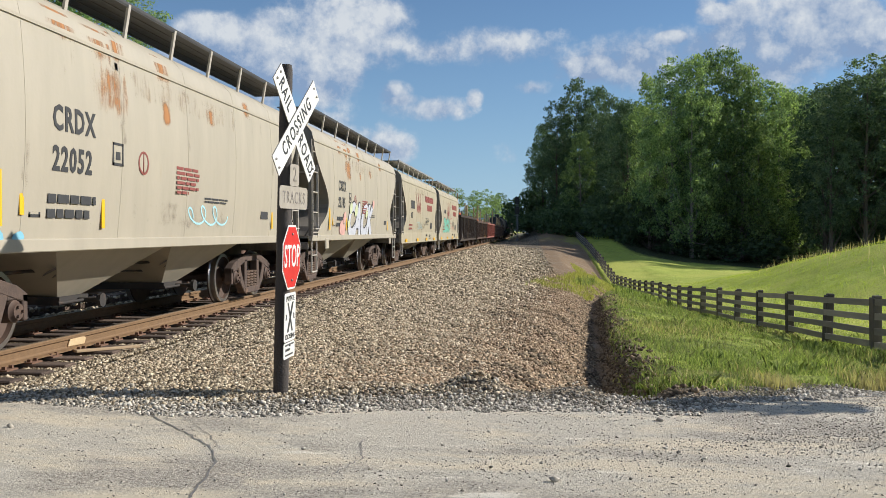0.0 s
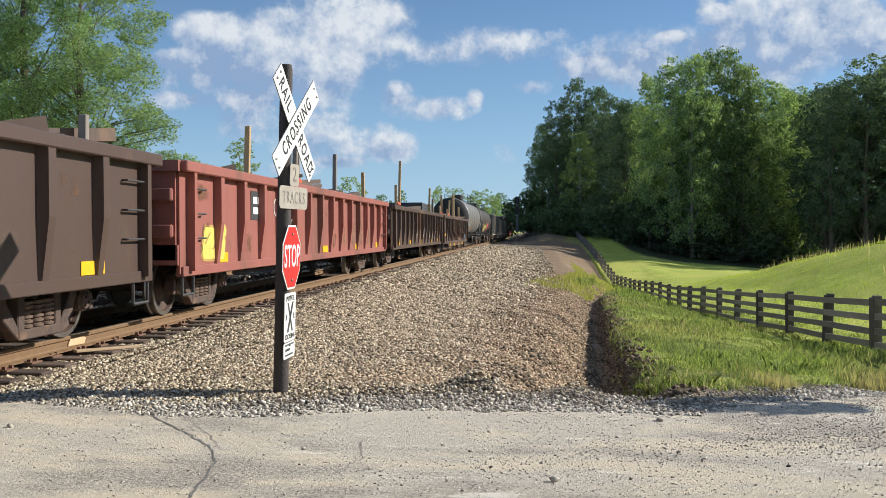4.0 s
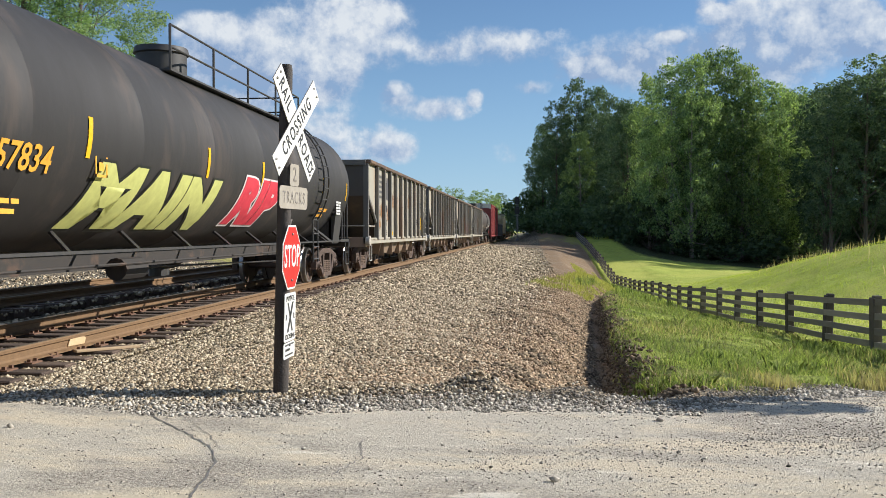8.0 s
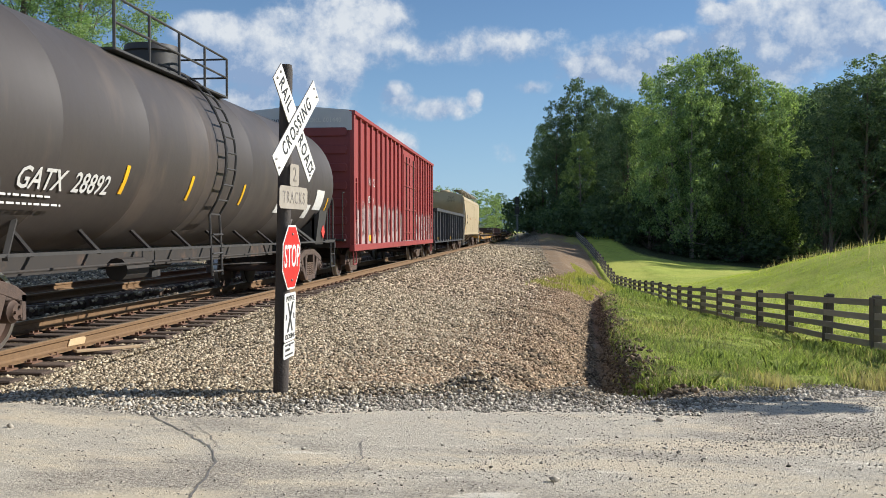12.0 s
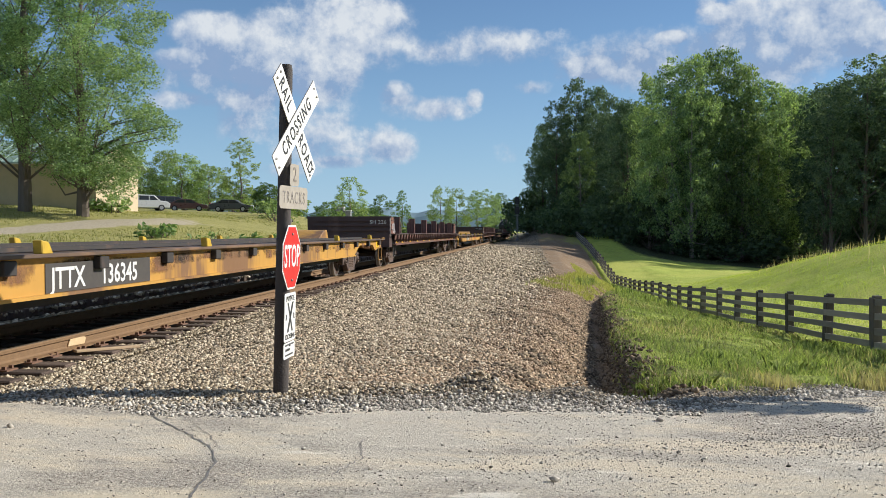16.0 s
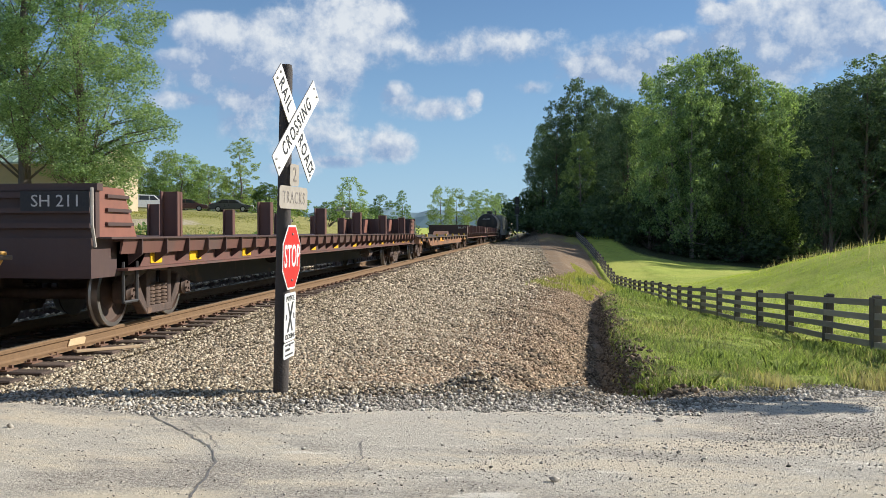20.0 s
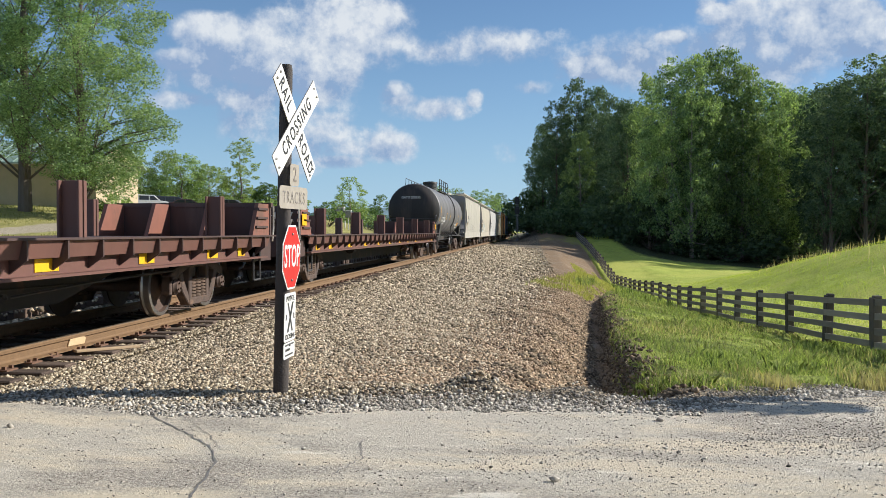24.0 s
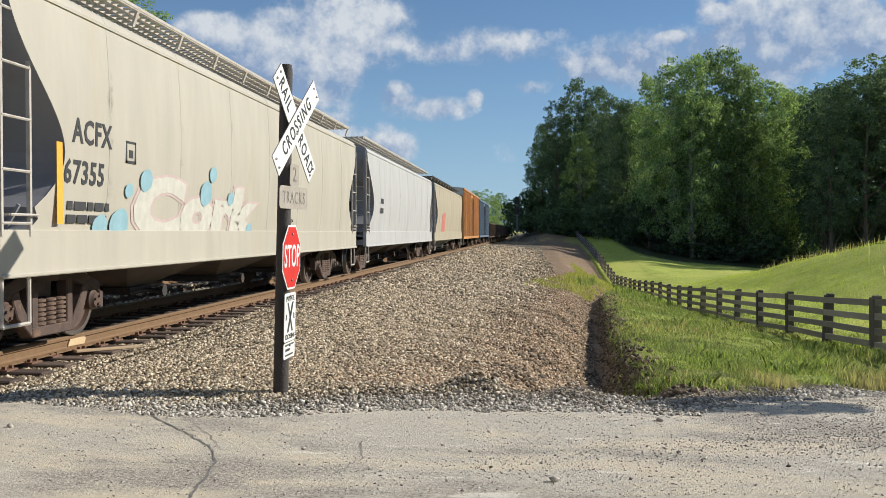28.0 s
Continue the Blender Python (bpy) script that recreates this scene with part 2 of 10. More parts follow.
# ------------------------------------------------------------------ terrain
XS = [-700, -150, -60, -34, -25, -20, -17, -15, -12.9, -4.2, -2.4, 2.5, 7.4, 12, 18, 30, 60, 150, 700]
LAND = [  # y, then the ground's height at each x above
    (-60, 3, 2, 1.5, 1.0, 0.8, 0.5, 0.2, -0.1, -0.3, -0.25, -0.30, -0.33, -0.45, -0.5, -0.5, -0.3, 0, 1, 3),
    (5, 6, 4, 3, 2.2, 1.7, 0.9, 0.2, -0.2, -0.4, -0.24, -0.31, -0.33, -0.45, -0.5, -0.5, -0.2, 0.5, 2, 4),
    (8.3, 6, 4, 3, 2.3, 1.8, 1.0, 0.2, -0.2, -0.4, -0.24, -0.31, -0.37, -0.50, -0.45, -0.3, 0.1, 0.5, 2, 4),
    (10.0, 6, 4, 3, 2.3, 1.8, 1.0, 0.2, -0.25, -0.45, -0.26, -0.38, -0.56, -0.62, -0.5, -0.2, 0.2, 0.6, 2, 4),
    (13, 6, 4, 3, 2.4, 1.9, 1.0, 0.2, -0.3, -0.45, -0.26, -0.42, -0.72, -0.95, -0.7, -0.2, 0.5, 0.8, 2, 4),
    (20, 6, 4.5, 3.0, 1.9, 1.2, 0.7, 0.2, -0.3, -0.45, -0.26, -0.48, -0.95, -1.42, -0.75, 0.25, 1.0, 1.2, 2, 5),
    (30, 7, 5, 3.0, 1.4, 0.9, 0.6, 0.15, -0.3, -0.45, -0.26, -0.48, -1.08, -1.97, -1.2, 0.45, 1.4, 1.6, 2, 5),
    (42, 7, 5, 3.0, 1.6, 1.05, 0.75, 0.15, -0.3, -0.45, -0.26, -0.48, -1.2, -2.55, -1.6, 0.65, 1.6, 1.9, 2, 6),
    (47, 8, 5.5, 3.4, 2.3, 1.45, 0.95, 0.2, -0.3, -0.45, -0.26, -0.48, -1.25, -2.8, -1.75, 0.75, 1.7, 2.0, 2, 6),
    (53, 8, 5.8, 4.0, 2.9, 2.0, 1.1, 0.2, -0.3, -0.45, -0.26, -0.48, -1.29, -3.0, -2.1, 0.2, 1.5, 1.85, 2, 6),
    (62, 8, 6, 4.0, 3.1, 2.35, 1.2, 0.2, -0.3, -0.45, -0.26, -0.48, -1.35, -3.35, -2.6, -0.7, 1.2, 1.6, 2, 7),
    (78, 8, 5.5, 3.6, 3.0, 2.4, 1.2, 0.1, -0.3, -0.45, -0.26, -0.48, -1.35, -3.85, -3.3, -2.7, -0.8, 0.5, 2, 8),
    (95, 8, 5.2, 3.9, 3.5, 3.0, 1.2, 0.1, -0.3, -0.45, -0.26, -0.45, -0.9, -2.5, -2.2, -2.8, -3.0, -1.5, 2, 9),
    (120, 8, 6, 5.0, 3.6, 2.3, 1.0, 0.1, -0.3, -0.45, -0.26, -0.4, -0.5, -1.0, -0.8, -2.2, -3.4, -2.0, 2, 10),
    (150, 8, 5, 3.0, 1.8, 1.0, 0.4, 0.1, -0.3, -0.45, -0.26, -0.35, 1.0, 0.3, 0.8, -0.5, -2, -1, 4, 12),
    (190, 8, 4, 2.0, 1.0, 0.6, 0.3, 0.1, -0.3, -0.45, -0.26, 0.4, 4.0, 5.0, 5.0, 4.0, 3.0, 3.0, 6, 14),
    (260, 8, 4, 2.0, 1.0, 0.6, 0.3, 0.1, -0.3, -0.45, -0.26, 0.6, 4.5, 6.0, 7.0, 7.0, 7.0, 7.0, 9, 16),
    (500, 6, 3, 2.0, 1.0, 0.6, 0.3, 0.1, -0.3, -0.45, -0.3, 0.6, 4, 6, 8, 9, 10, 12, 14, 20),
    (2500, 25, 12, 6, 4, 3, 3, 3, 3, 3, 3, 3, 5, 6, 8, 9, 10, 14, 20, 30)]
LAND_Y = np.array([r[0] for r in LAND], dtype=float)
LAND_Z = np.array([r[1:] for r in LAND], dtype=float)
GRID_X = np.array(XS, dtype=float)


def ditch_x(y):
    return np.interp(y, [9, 12, 25, 33, 40, 47, 60, 110], [0.72, 0.92, 1.7, 2.25, 3.1, 4.2, 5.8, 6.4])


def ground_z(x, y):
    """Height of the land at points (arrays)."""
    x, y = np.asarray(x, dtype=float), np.asarray(y, dtype=float)
    i = np.clip(np.searchsorted(GRID_X, x) - 1, 0, len(GRID_X) - 2)
    j = np.clip(np.searchsorted(LAND_Y, y) - 1, 0, len(LAND_Y) - 2)
    u = np.clip((x - GRID_X[i]) / (GRID_X[i + 1] - GRID_X[i]), 0, 1)
    v = np.clip((y - LAND_Y[j]) / (LAND_Y[j + 1] - LAND_Y[j]), 0, 1)
    z = (LAND_Z[j, i] * (1 - u) + LAND_Z[j, i + 1] * u) * (1 - v) + (LAND_Z[j + 1, i] * (1 - u) + LAND_Z[j + 1, i + 1] * u) * v
    # eroded gully beside the ballast
    d = x - ditch_x(y)
    deep = np.interp(y, [8.6, 9.6, 14, 30, 50, 62, 75], [0, 0.62, 0.66, 0.42, 0.30, 0.12, 0])
    z = z - deep * np.exp(-(np.where(d > 0, d / np.interp(y, [9, 11, 16, 30], [0.62, 0.5, 0.34, 0.3]), d / 0.62)) ** 2)
    # heaps of stone pushed up along the road's edge, and a clay bank falling to the gully
    for bx, by, bh, bw in ((-0.55, 8.75, 0.20, 0.30), (0.45, 8.9, 0.24, 0.36), (1.5, 9.35, 0.14, 0.4), (2.4, 9.9, 0.10, 0.5), (-1.5, 8.5, 0.06, 0.5)):
        z = z + bh * np.exp(-(((x - bx) / bw) ** 2 + ((y - by) / 0.32) ** 2))
    # soft unevenness, none on the track bed
    rough = np.clip((x + 3.6) / 3, 0, 1) * np.clip((y - 8.3) / 3, 0, 1) + np.clip((-13.5 - x) / 4, 0, 1)
    z = z + rough * (0.05 * np.sin(x * 1.7 + 1.3 * np.sin(y * 0.6)) * np.sin(y * 0.9 + x * 0.3) + 0.03 * np.sin(x * 4.1 + y * 1.1) * np.sin(y * 3.3 - x))
    far = np.clip((np.hypot(x, y) - 60) / 200, 0, 1) * np.clip(np.abs(x + 8) / 40, 0, 1)
    return z + far * 0.5 * np.sin(x * 0.05) * np.sin(y * 0.04)


def steps(lo, a, b, hi, fine, grow=1.16):
    """Coordinates that are fine from a to b and grow coarser outside."""
    mid = list(np.arange(a, b, fine))
    out, s, p = [], fine, b
    while p < hi:
        out.append(p)
        s *= grow
        p += s
    out.append(hi)
    low, s, p = [], fine, a
    while p > lo:
        s *= grow
        p -= s
        low.append(max(p, lo))
    return np.array(low[::-1] + mid + out)


def ease(v, a, b):
    t = np.clip((v - a) / (b - a), 0, 1)
    return t * t * (3 - 2 * t)


def sheet(name, gx, gy, material, masks=None, lift=0.0, keep=None):
    X, Y = np.meshgrid(gx, gy)
    Z = ground_z(X, Y) + lift
    nx, ny = len(gx), len(gy)
    ids = np.arange(nx * ny).reshape(ny, nx)
    quads = np.stack([ids[:-1, :-1], ids[:-1, 1:], ids[1:, 1:], ids[1:, :-1]], axis=-1).reshape(-1, 4)
    if keep is not None:
        cx, cy = X.ravel()[quads].mean(1), Y.ravel()[quads].mean(1)
        quads = quads[keep(cx, cy)]
    me = raw_mesh(name, np.stack([X, Y, Z], -1).reshape(-1, 3), 4, material, quads.ravel())
    me.polygons.foreach_set("use_smooth", [True] * len(me.polygons))
    for k, fn in (masks or {}).items():
        at = me.attributes.new(k, "FLOAT", "POINT")
        at.data.foreach_set("value", fn(X.ravel(), Y.ravel()).astype(np.float32))
    return new(name, me)


def ground_material():
    """Grass, bare clay and crushed stone, blended by where they lie."""
    m = bpy.data.materials.new("land")
    m.use_nodes = True
    nt = m.node_tree
    N, L = nt.nodes, nt.links
    p = N["Principled BSDF"]
    p.inputs["Specular IOR Level"].default_value = 0.2
    p.inputs["Roughness"].default_value = 0.95
    co = N.new("ShaderNodeTexCoord")

    def noise_tex(s, d=6.0, r=0.62):
        n = N.new("ShaderNodeTexNoise")
        n.inputs["Scale"].default_value, n.inputs["Detail"].default_value, n.inputs["Roughness"].default_value = s, d, r
        L.new(co.outputs["Object"], n.inputs["Vector"])
        return n.outputs[0]

    def ramp(v, a, b):
        n = N.new("ShaderNodeMapRange")
        n.inputs["From Min"].default_value, n.inputs["From Max"].default_value = a, b
        L.new(v, n.inputs["Value"])
        return n.outputs[0]

    def mixc(f, a, b):
        n = N.new("ShaderNodeMixRGB")
        for i, v in ((0, f), (1, a), (2, b)):
            if isinstance(v, tuple):
                n.inputs[i].default_value = (*v, 1)
            else:
                L.new(v, n.inputs[i])
        return n.outputs[0]

    def plus(a, b, k):
        n = N.new("ShaderNodeMath")
        n.operation = "MULTIPLY_ADD"
        L.new(b, n.inputs[0])
        n.inputs[1].default_value = k
        L.new(a, n.inputs[2])
        return n.outputs[0]

    def mask(name):
        n = N.new("ShaderNodeAttribute")
        n.attribute_name = name
        return n.outputs["Fac"]

    n_small, n_mid, n_big = noise_tex(9.0), noise_tex(0.9), noise_tex(0.12)
    grass = mixc(ramp(n_mid, 0.35, 0.65), (0.35, 0.42, 0.065), (0.50, 0.56, 0.105))
    grass = mixc(ramp(n_big, 0.45, 0.62), grass, (0.55, 0.56, 0.12))
    grass = mixc(ramp(n_small, 0.52, 0.75), grass, (0.24, 0.28, 0.06))
    yard = mixc(ramp(n_mid, 0.35, 0.65), (0.30, 0.285, 0.09), (0.40, 0.36, 0.13))
    yard = mixc(ramp(n_small, 0.50, 0.72), yard, (0.17, 0.175, 0.05))
    grass = mixc(mask("lawn"), grass, yard)
    dirt = mixc(ramp(n_small, 0.35, 0.7), (0.31, 0.215, 0.13), (0.17, 0.118, 0.07))
    dirt = mixc(ramp(n_mid, 0.5, 0.65), dirt, (0.30, 0.24, 0.17))
    vor = N.new("ShaderNodeTexVoronoi")
    vor.inputs["Scale"].default_value = 32.0
    L.new(co.outputs["Object"], vor.inputs["Vector"])
    bw = N.new("ShaderNodeSeparateXYZ")
    L.new(vor.outputs["Color"], bw.inputs[0])
    stone = mixc(ramp(bw.outputs[0], 0.0, 1.0), (0.08, 0.065, 0.045), (0.46, 0.375, 0.255))
    stone = mixc(ramp(vor.outputs["Distance"], 0.45, 0.75), stone, (0.06, 0.05, 0.04))
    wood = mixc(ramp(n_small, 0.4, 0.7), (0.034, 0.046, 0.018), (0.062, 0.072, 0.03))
    jitter = ramp(n_mid, 0.3, 0.7)
    col = mixc(ramp(plus(mask("bare"), jitter, 0.5), 0.62, 0.88), grass, dirt)
    col = mixc(ramp(plus(mask("lane"), jitter, 0.3), 0.55, 0.8), col, mixc(ramp(n_small, 0.35, 0.7), (0.50, 0.43, 0.31), (0.36, 0.30, 0.21)))
    col = mixc(ramp(plus(mask("stones"), jitter, 0.4), 0.60, 0.80), col, stone)
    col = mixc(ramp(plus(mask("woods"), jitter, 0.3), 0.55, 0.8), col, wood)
    L.new(col, p.inputs["Base Color"])
    b = N.new("ShaderNodeBump")
    b.inputs["Strength"].default_value, b.inputs["Distance"].default_value = 0.7, 0.05
    L.new(vor.outputs["Distance"], b.inputs["Height"])
    L.new(b.outputs[0], p.inputs["Normal"])
    return m


def road_edge(x):
    return np.interp(x, [-30, -12, -4.7, -3.2, -1.7, 0.3, 1.3, 2.6, 4.2, 7, 12, 30], [7.6, 7.4, 7.25, 6.95, 7.45, 7.75, 7.7, 9.0, 10.4, 12.2, 13.5, 14])


def stones_mask(x, y):
    bed = ease(x, -13.6, -12.9) * (1 - ease(x, np.interp(y, [9, 15, 30, 60, 150], [-0.9, -1.1, -0.3, 0.6, 0.4]), np.interp(y, [9, 15, 30, 60, 150], [-0.1, -0.2, 1.0, 2.0, 1.4])))
    lot = ease(x, -19.5, -18.5) * (1 - ease(x, -13.5, -13.0)) * (1 - ease(y, 30, 55)) * 0.9
    verge = (1 - ease(y, road_edge(x) + 1.2, road_edge(x) + 2.0)) * (1 - ease(x, 6, 9))
    return np.maximum(np.maximum(bed, lot), verge)


def lane_x(y):
    return 27.2 - (y - 42.5) * 0.22


def bare_mask(x, y):
    d = x - ditch_x(y)
    gully = np.exp(-(np.where(d > 0, d / 0.38, d / 3.2)) ** 2) * (1 - ease(y, 48, 66)) * ease(y, 7, 8)
    cut = ease(y, 128, 140) * (1 - ease(y, 185, 200)) * ease(x, -2.5, -1.0) * (1 - ease(x, 4, 8)) * 0.8
    worn = 0.35 * np.exp(-(((x - 8.0) / 3) ** 2 + ((y - 13) / 2) ** 2))
    trail = ease(y, 70, 90) * np.exp(-((x + 1.2) / 2.6) ** 2) * 0.9
    # real bare dirt; its widening past y 60 stands for shadow on the bank
    slope = ease(y, 22, 40) * (1 - ease(x, ditch_x(y) - 2.3 + 2.2 * ease(y, 60, 80), ditch_x(y) - 1.2 + 2.2 * ease(y, 60, 80))) * ease(x, -4, -3) * (1 - ease(y, 110, 150))
    return np.clip(np.maximum.reduce([gully, cut, worn, trail, slope]), 0, 1)


def woods_shade_mask(x, y):
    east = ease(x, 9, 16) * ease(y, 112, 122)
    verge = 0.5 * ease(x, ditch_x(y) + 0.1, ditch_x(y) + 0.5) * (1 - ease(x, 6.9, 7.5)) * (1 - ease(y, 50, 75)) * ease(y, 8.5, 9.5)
    # tree shade painted as dark mottling on the pasture before the wood
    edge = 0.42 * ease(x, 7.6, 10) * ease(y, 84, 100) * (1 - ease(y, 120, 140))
    # ground between the near rails: oily stain plus the train's shade, painted dark
    oily_shade = 0.8 * (np.abs(x - TRACK_X) < 1.05)
    return np.maximum.reduce([east, ease(y, 175, 190) * ease(x, 2, 6), verge, edge, oily_shade])


def lane_mask(x, y):
    return np.exp(-((x + lane_x(y)) / 1.5) ** 4) * (1 - ease(y, 55, 64)) * ease(y, 10, 20)


def lawn_mask(x, y):
    bank = 0.8 * (1 - ease(x, ditch_x(y) + 0.4, ditch_x(y) + 1.2)) * ease(y, 20, 30)
    return np.maximum((1 - ease(x, -15.5, -13.5)) * (1 - ease(y, 150, 200)), bank * ease(x, -4, -3) * (1 - ease(y, 150, 200)))


def build_ground():
    gx = np.concatenate([[v for v in steps(-900, -34.0, -33.0, 900, 0.45) if v < -34.0], np.arange(-34.0, -7.0, 0.45), [v for v in steps(-900, -7.0, 11.0, 900, 0.22) if v > -7.05]])
    gy = steps(-80, 4.0, 34.0, 2400, 0.26)
    ob = sheet("ground", gx, gy, ground_material(), {"stones": stones_mask, "bare": bare_mask, "woods": woods_shade_mask, "lawn": lawn_mask, "lane": lane_mask})
    tagged(ob, "grassy land with bare clay banks and stony verges", "ground", kind="structure")


build_ground()

def road_material():
    """Sun-bleached asphalt: aggregate grain, dusty tan patches, dark gritty ones and pale scrapes."""
    m = bpy.data.materials.new("worn asphalt")
    m.use_nodes = True
    N, L = m.node_tree.nodes, m.node_tree.links
    p = N["Principled BSDF"]
    p.inputs["Roughness"].default_value, p.inputs["Specular IOR Level"].default_value = 0.93, 0.2
    co, flat = N.new("ShaderNodeTexCoord"), N.new("ShaderNodeMapping")
    flat.inputs["Scale"].default_value = (0.45, 1.0, 1.0)
    L.new(co.outputs["Object"], flat.inputs[0])

    def grain(scale, detail=6.0, rough=0.65, v=None):
        n = N.new("ShaderNodeTexNoise")
        n.inputs["Scale"].default_value, n.inputs["Detail"].default_value, n.inputs["Roughness"].default_value = scale, detail, rough
        L.new(v or flat.outputs[0], n.inputs["Vector"])
        return n.outputs[0]

    def mixed(f, lo, hi, a, b):
        r, n = N.new("ShaderNodeMapRange"), N.new("ShaderNodeMixRGB")
        r.inputs["From Min"].default_value, r.inputs["From Max"].default_value = lo, hi
        L.new(f, r.inputs["Value"])
        L.new(r.outputs[0], n.inputs[0])
        for i, v in ((1, a), (2, b)):
            if isinstance(v, tuple):
                n.inputs[i].default_value = (*v, 1)
            else:
                L.new(v, n.inputs[i])
        return n.outputs[0]

    col = mixed(grain(70.0, 4.0, 0.7, co.outputs["Object"]), 0.36, 0.64, (0.44, 0.392, 0.308), (0.78, 0.705, 0.565))
    col = mixed(grain(1.6), 0.46, 0.60, col, (0.73, 0.63, 0.46))
    rough_part = grain(0.75, 8.0, 0.7)
    col = mixed(rough_part, 0.50, 0.58, col, mixed(grain(45.0, 5.0, 0.7, co.outputs["Object"]), 0.38, 0.62, (0.24, 0.205, 0.16), (0.68, 0.61, 0.49)))
    col = mixed(grain(3.6, 7.0, 0.7), 0.60, 0.68, col, (0.86, 0.79, 0.655))
    chip = N.new("ShaderNodeTexVoronoi")
    chip.inputs["Scale"].default_value = 85.0
    L.new(co.outputs["Object"], chip.inputs["Vector"])
    col = mixed(chip.outputs["Distance"], 0.10, 0.22, (0.27, 0.24, 0.19), col)
    L.new(col, p.inputs["Base Color"])
    b = N.new("ShaderNodeBump")
    b.inputs["Strength"].default_value, b.inputs["Distance"].default_value = 1.0, 0.02
    L.new(grain(55.0, 8.0, 0.75, co.outputs["Object"]), b.inputs["Height"])
    b2 = N.new("ShaderNodeBump")
    b2.inputs["Strength"].default_value, b2.inputs["Distance"].default_value = 0.30, 0.08
    L.new(grain(4.0, 8.0, 0.7), b2.inputs["Height"])
    L.new(b.outputs[0], b2.inputs["Normal"])
    L.new(b2.outputs[0], p.inputs["Normal"])
    return m


asphalt = road_material()
road = sheet("road", steps(-14, -6, 8, 16, 0.12), np.arange(-8, 15, 0.12), asphalt, lift=0.02, keep=lambda x, y: y < road_edge(x) + 0.12 * np.sin(x * 5.1) * np.sin(x * 1.7 + 2) + 0.06 * np.sin(x * 17.0))
tagged(road, "pale worn asphalt road strewn with grit", "road", kind="structure")


# ------------------------------------------------------------------ the two tracks
def track_point(s, x0):
    """Plan point and heading (degrees) of a track s metres along; straight, then a long bend to the left."""
    r, s0 = 700.0, 200.0
    if s <= s0:
        return x0, s, 0.0
    a = (s - s0) / r
    c = x0 - r
    return c + r * math.cos(a), s0 + r * math.sin(a), math.degrees(a)


rail_steel = surface("rusty rail steel", (0.15, 0.086, 0.038), (0.225, 0.135, 0.062), 14.0, 0.8, 0.0, 0.3, 60.0)
rail_head = surface("polished rail head", (0.30, 0.235, 0.16), (0.22, 0.165, 0.11), 9.0, 0.5, 0.6)
tie_wood = surface("creosoted tie wood", (0.085, 0.058, 0.042), (0.15, 0.105, 0.075), 9.0, 0.9, bump=0.7, bump_scale=30.0, stretch=(0.15, 1, 1), rand=0.35)
plate_iron = surface("rusted plate iron", (0.14, 0.075, 0.045), (0.21, 0.115, 0.07), 20.0, 0.85)
RAIL = [(-0.075, -0.171), (0.075, -0.171), (0.075, -0.160), (0.02, -0.142), (0.009, -0.12), (0.009, -0.055), (0.036, -0.042), (0.038, -0.012), (0.030, 0.0),
        (-0.030, 0.0), (-0.038, -0.012), (-0.036, -0.042), (-0.009, -0.055), (-0.009, -0.12), (-0.02, -0.142), (-0.075, -0.160)]


def sweep(prof, x0, off, s_list, lift=0.0):
    m = Mesh()
    n = len(prof)
    for s in s_list:
        x, y, h = track_point(s, x0)
        c, sn = math.cos(radians(h)), math.sin(radians(h))
        m.v += [(x + (p + off) * c, y + (p + off) * sn, z + lift) for p, z in prof]
    for k in range(len(s_list) - 1):
        m.f += [(k * n + i, k * n + (i + 1) % n, (k + 1) * n + (i + 1) % n, (k + 1) * n + i) for i in range(n)]
    m.f += [tuple(range(n)), tuple(range((len(s_list) - 1) * n, len(s_list) * n))]
    return m


def build_track(name, x0, label, near):
    base = tagged(new(name), label, "railway track", kind="structure")
    ss = [-70, 200] + [200 + 8 * k for k in range(1, 30)]
    for off in (-0.755, 0.755):
        rail = part("rail", sweep(RAIL, x0, off, ss), rail_steel, base)
        part("rail_head", sweep([(-0.028, -0.002), (0.028, -0.002), (0.024, 0.002), (-0.024, 0.002)], x0, off, ss), rail_head, rail, "bright worn running surface")
    tie = Mesh().box(-1.3, 1.3, -0.115, 0.115, -0.36, -0.182).data("tie", tie_wood, bevel=0.012)
    plate = Mesh().box(-0.16, 0.16, -0.10, 0.10, -0.184, -0.166)
    for a, b in ((-0.105, -0.06), (-0.105, 0.06), (0.105, -0.06), (0.105, 0.06)):
        plate.box(a - 0.02, a + 0.02, b - 0.014, b + 0.014, -0.17, -0.135)
    plate = plate.data("tie_plate", plate_iron)
    rnd = random.Random(5 if near else 6)
    y, k = -4.0, 0
    while y < 112:
        m = pose(x0 + rnd.uniform(-0.05, 0.05), y + rnd.uniform(-0.02, 0.02), rnd.uniform(-0.012, 0.004), 0, 0, rnd.uniform(-1.2, 1.2))
        t = part("tie", tie, None, base, at=m)
        if near and 3 < y < 34:
            for off in (-0.755, 0.755):
                part("tie_plate", plate, None, t, at=pose(off, 0, 0))
        y += 0.5
    return base


build_track("railway_track", TRACK_X, "straight railway track with rusty rails on dark wooden ties", True)
build_track("railway_track", TRACK2_X, "second railway track with rusty rails on wooden ties", False)


# ------------------------------------------------------------------ the train
def s_of(k, t):
    """Where the point that was k metres along at the start is at t seconds: the train slows a little."""
    return k - 20.61 * t + 0.0365 * t * t


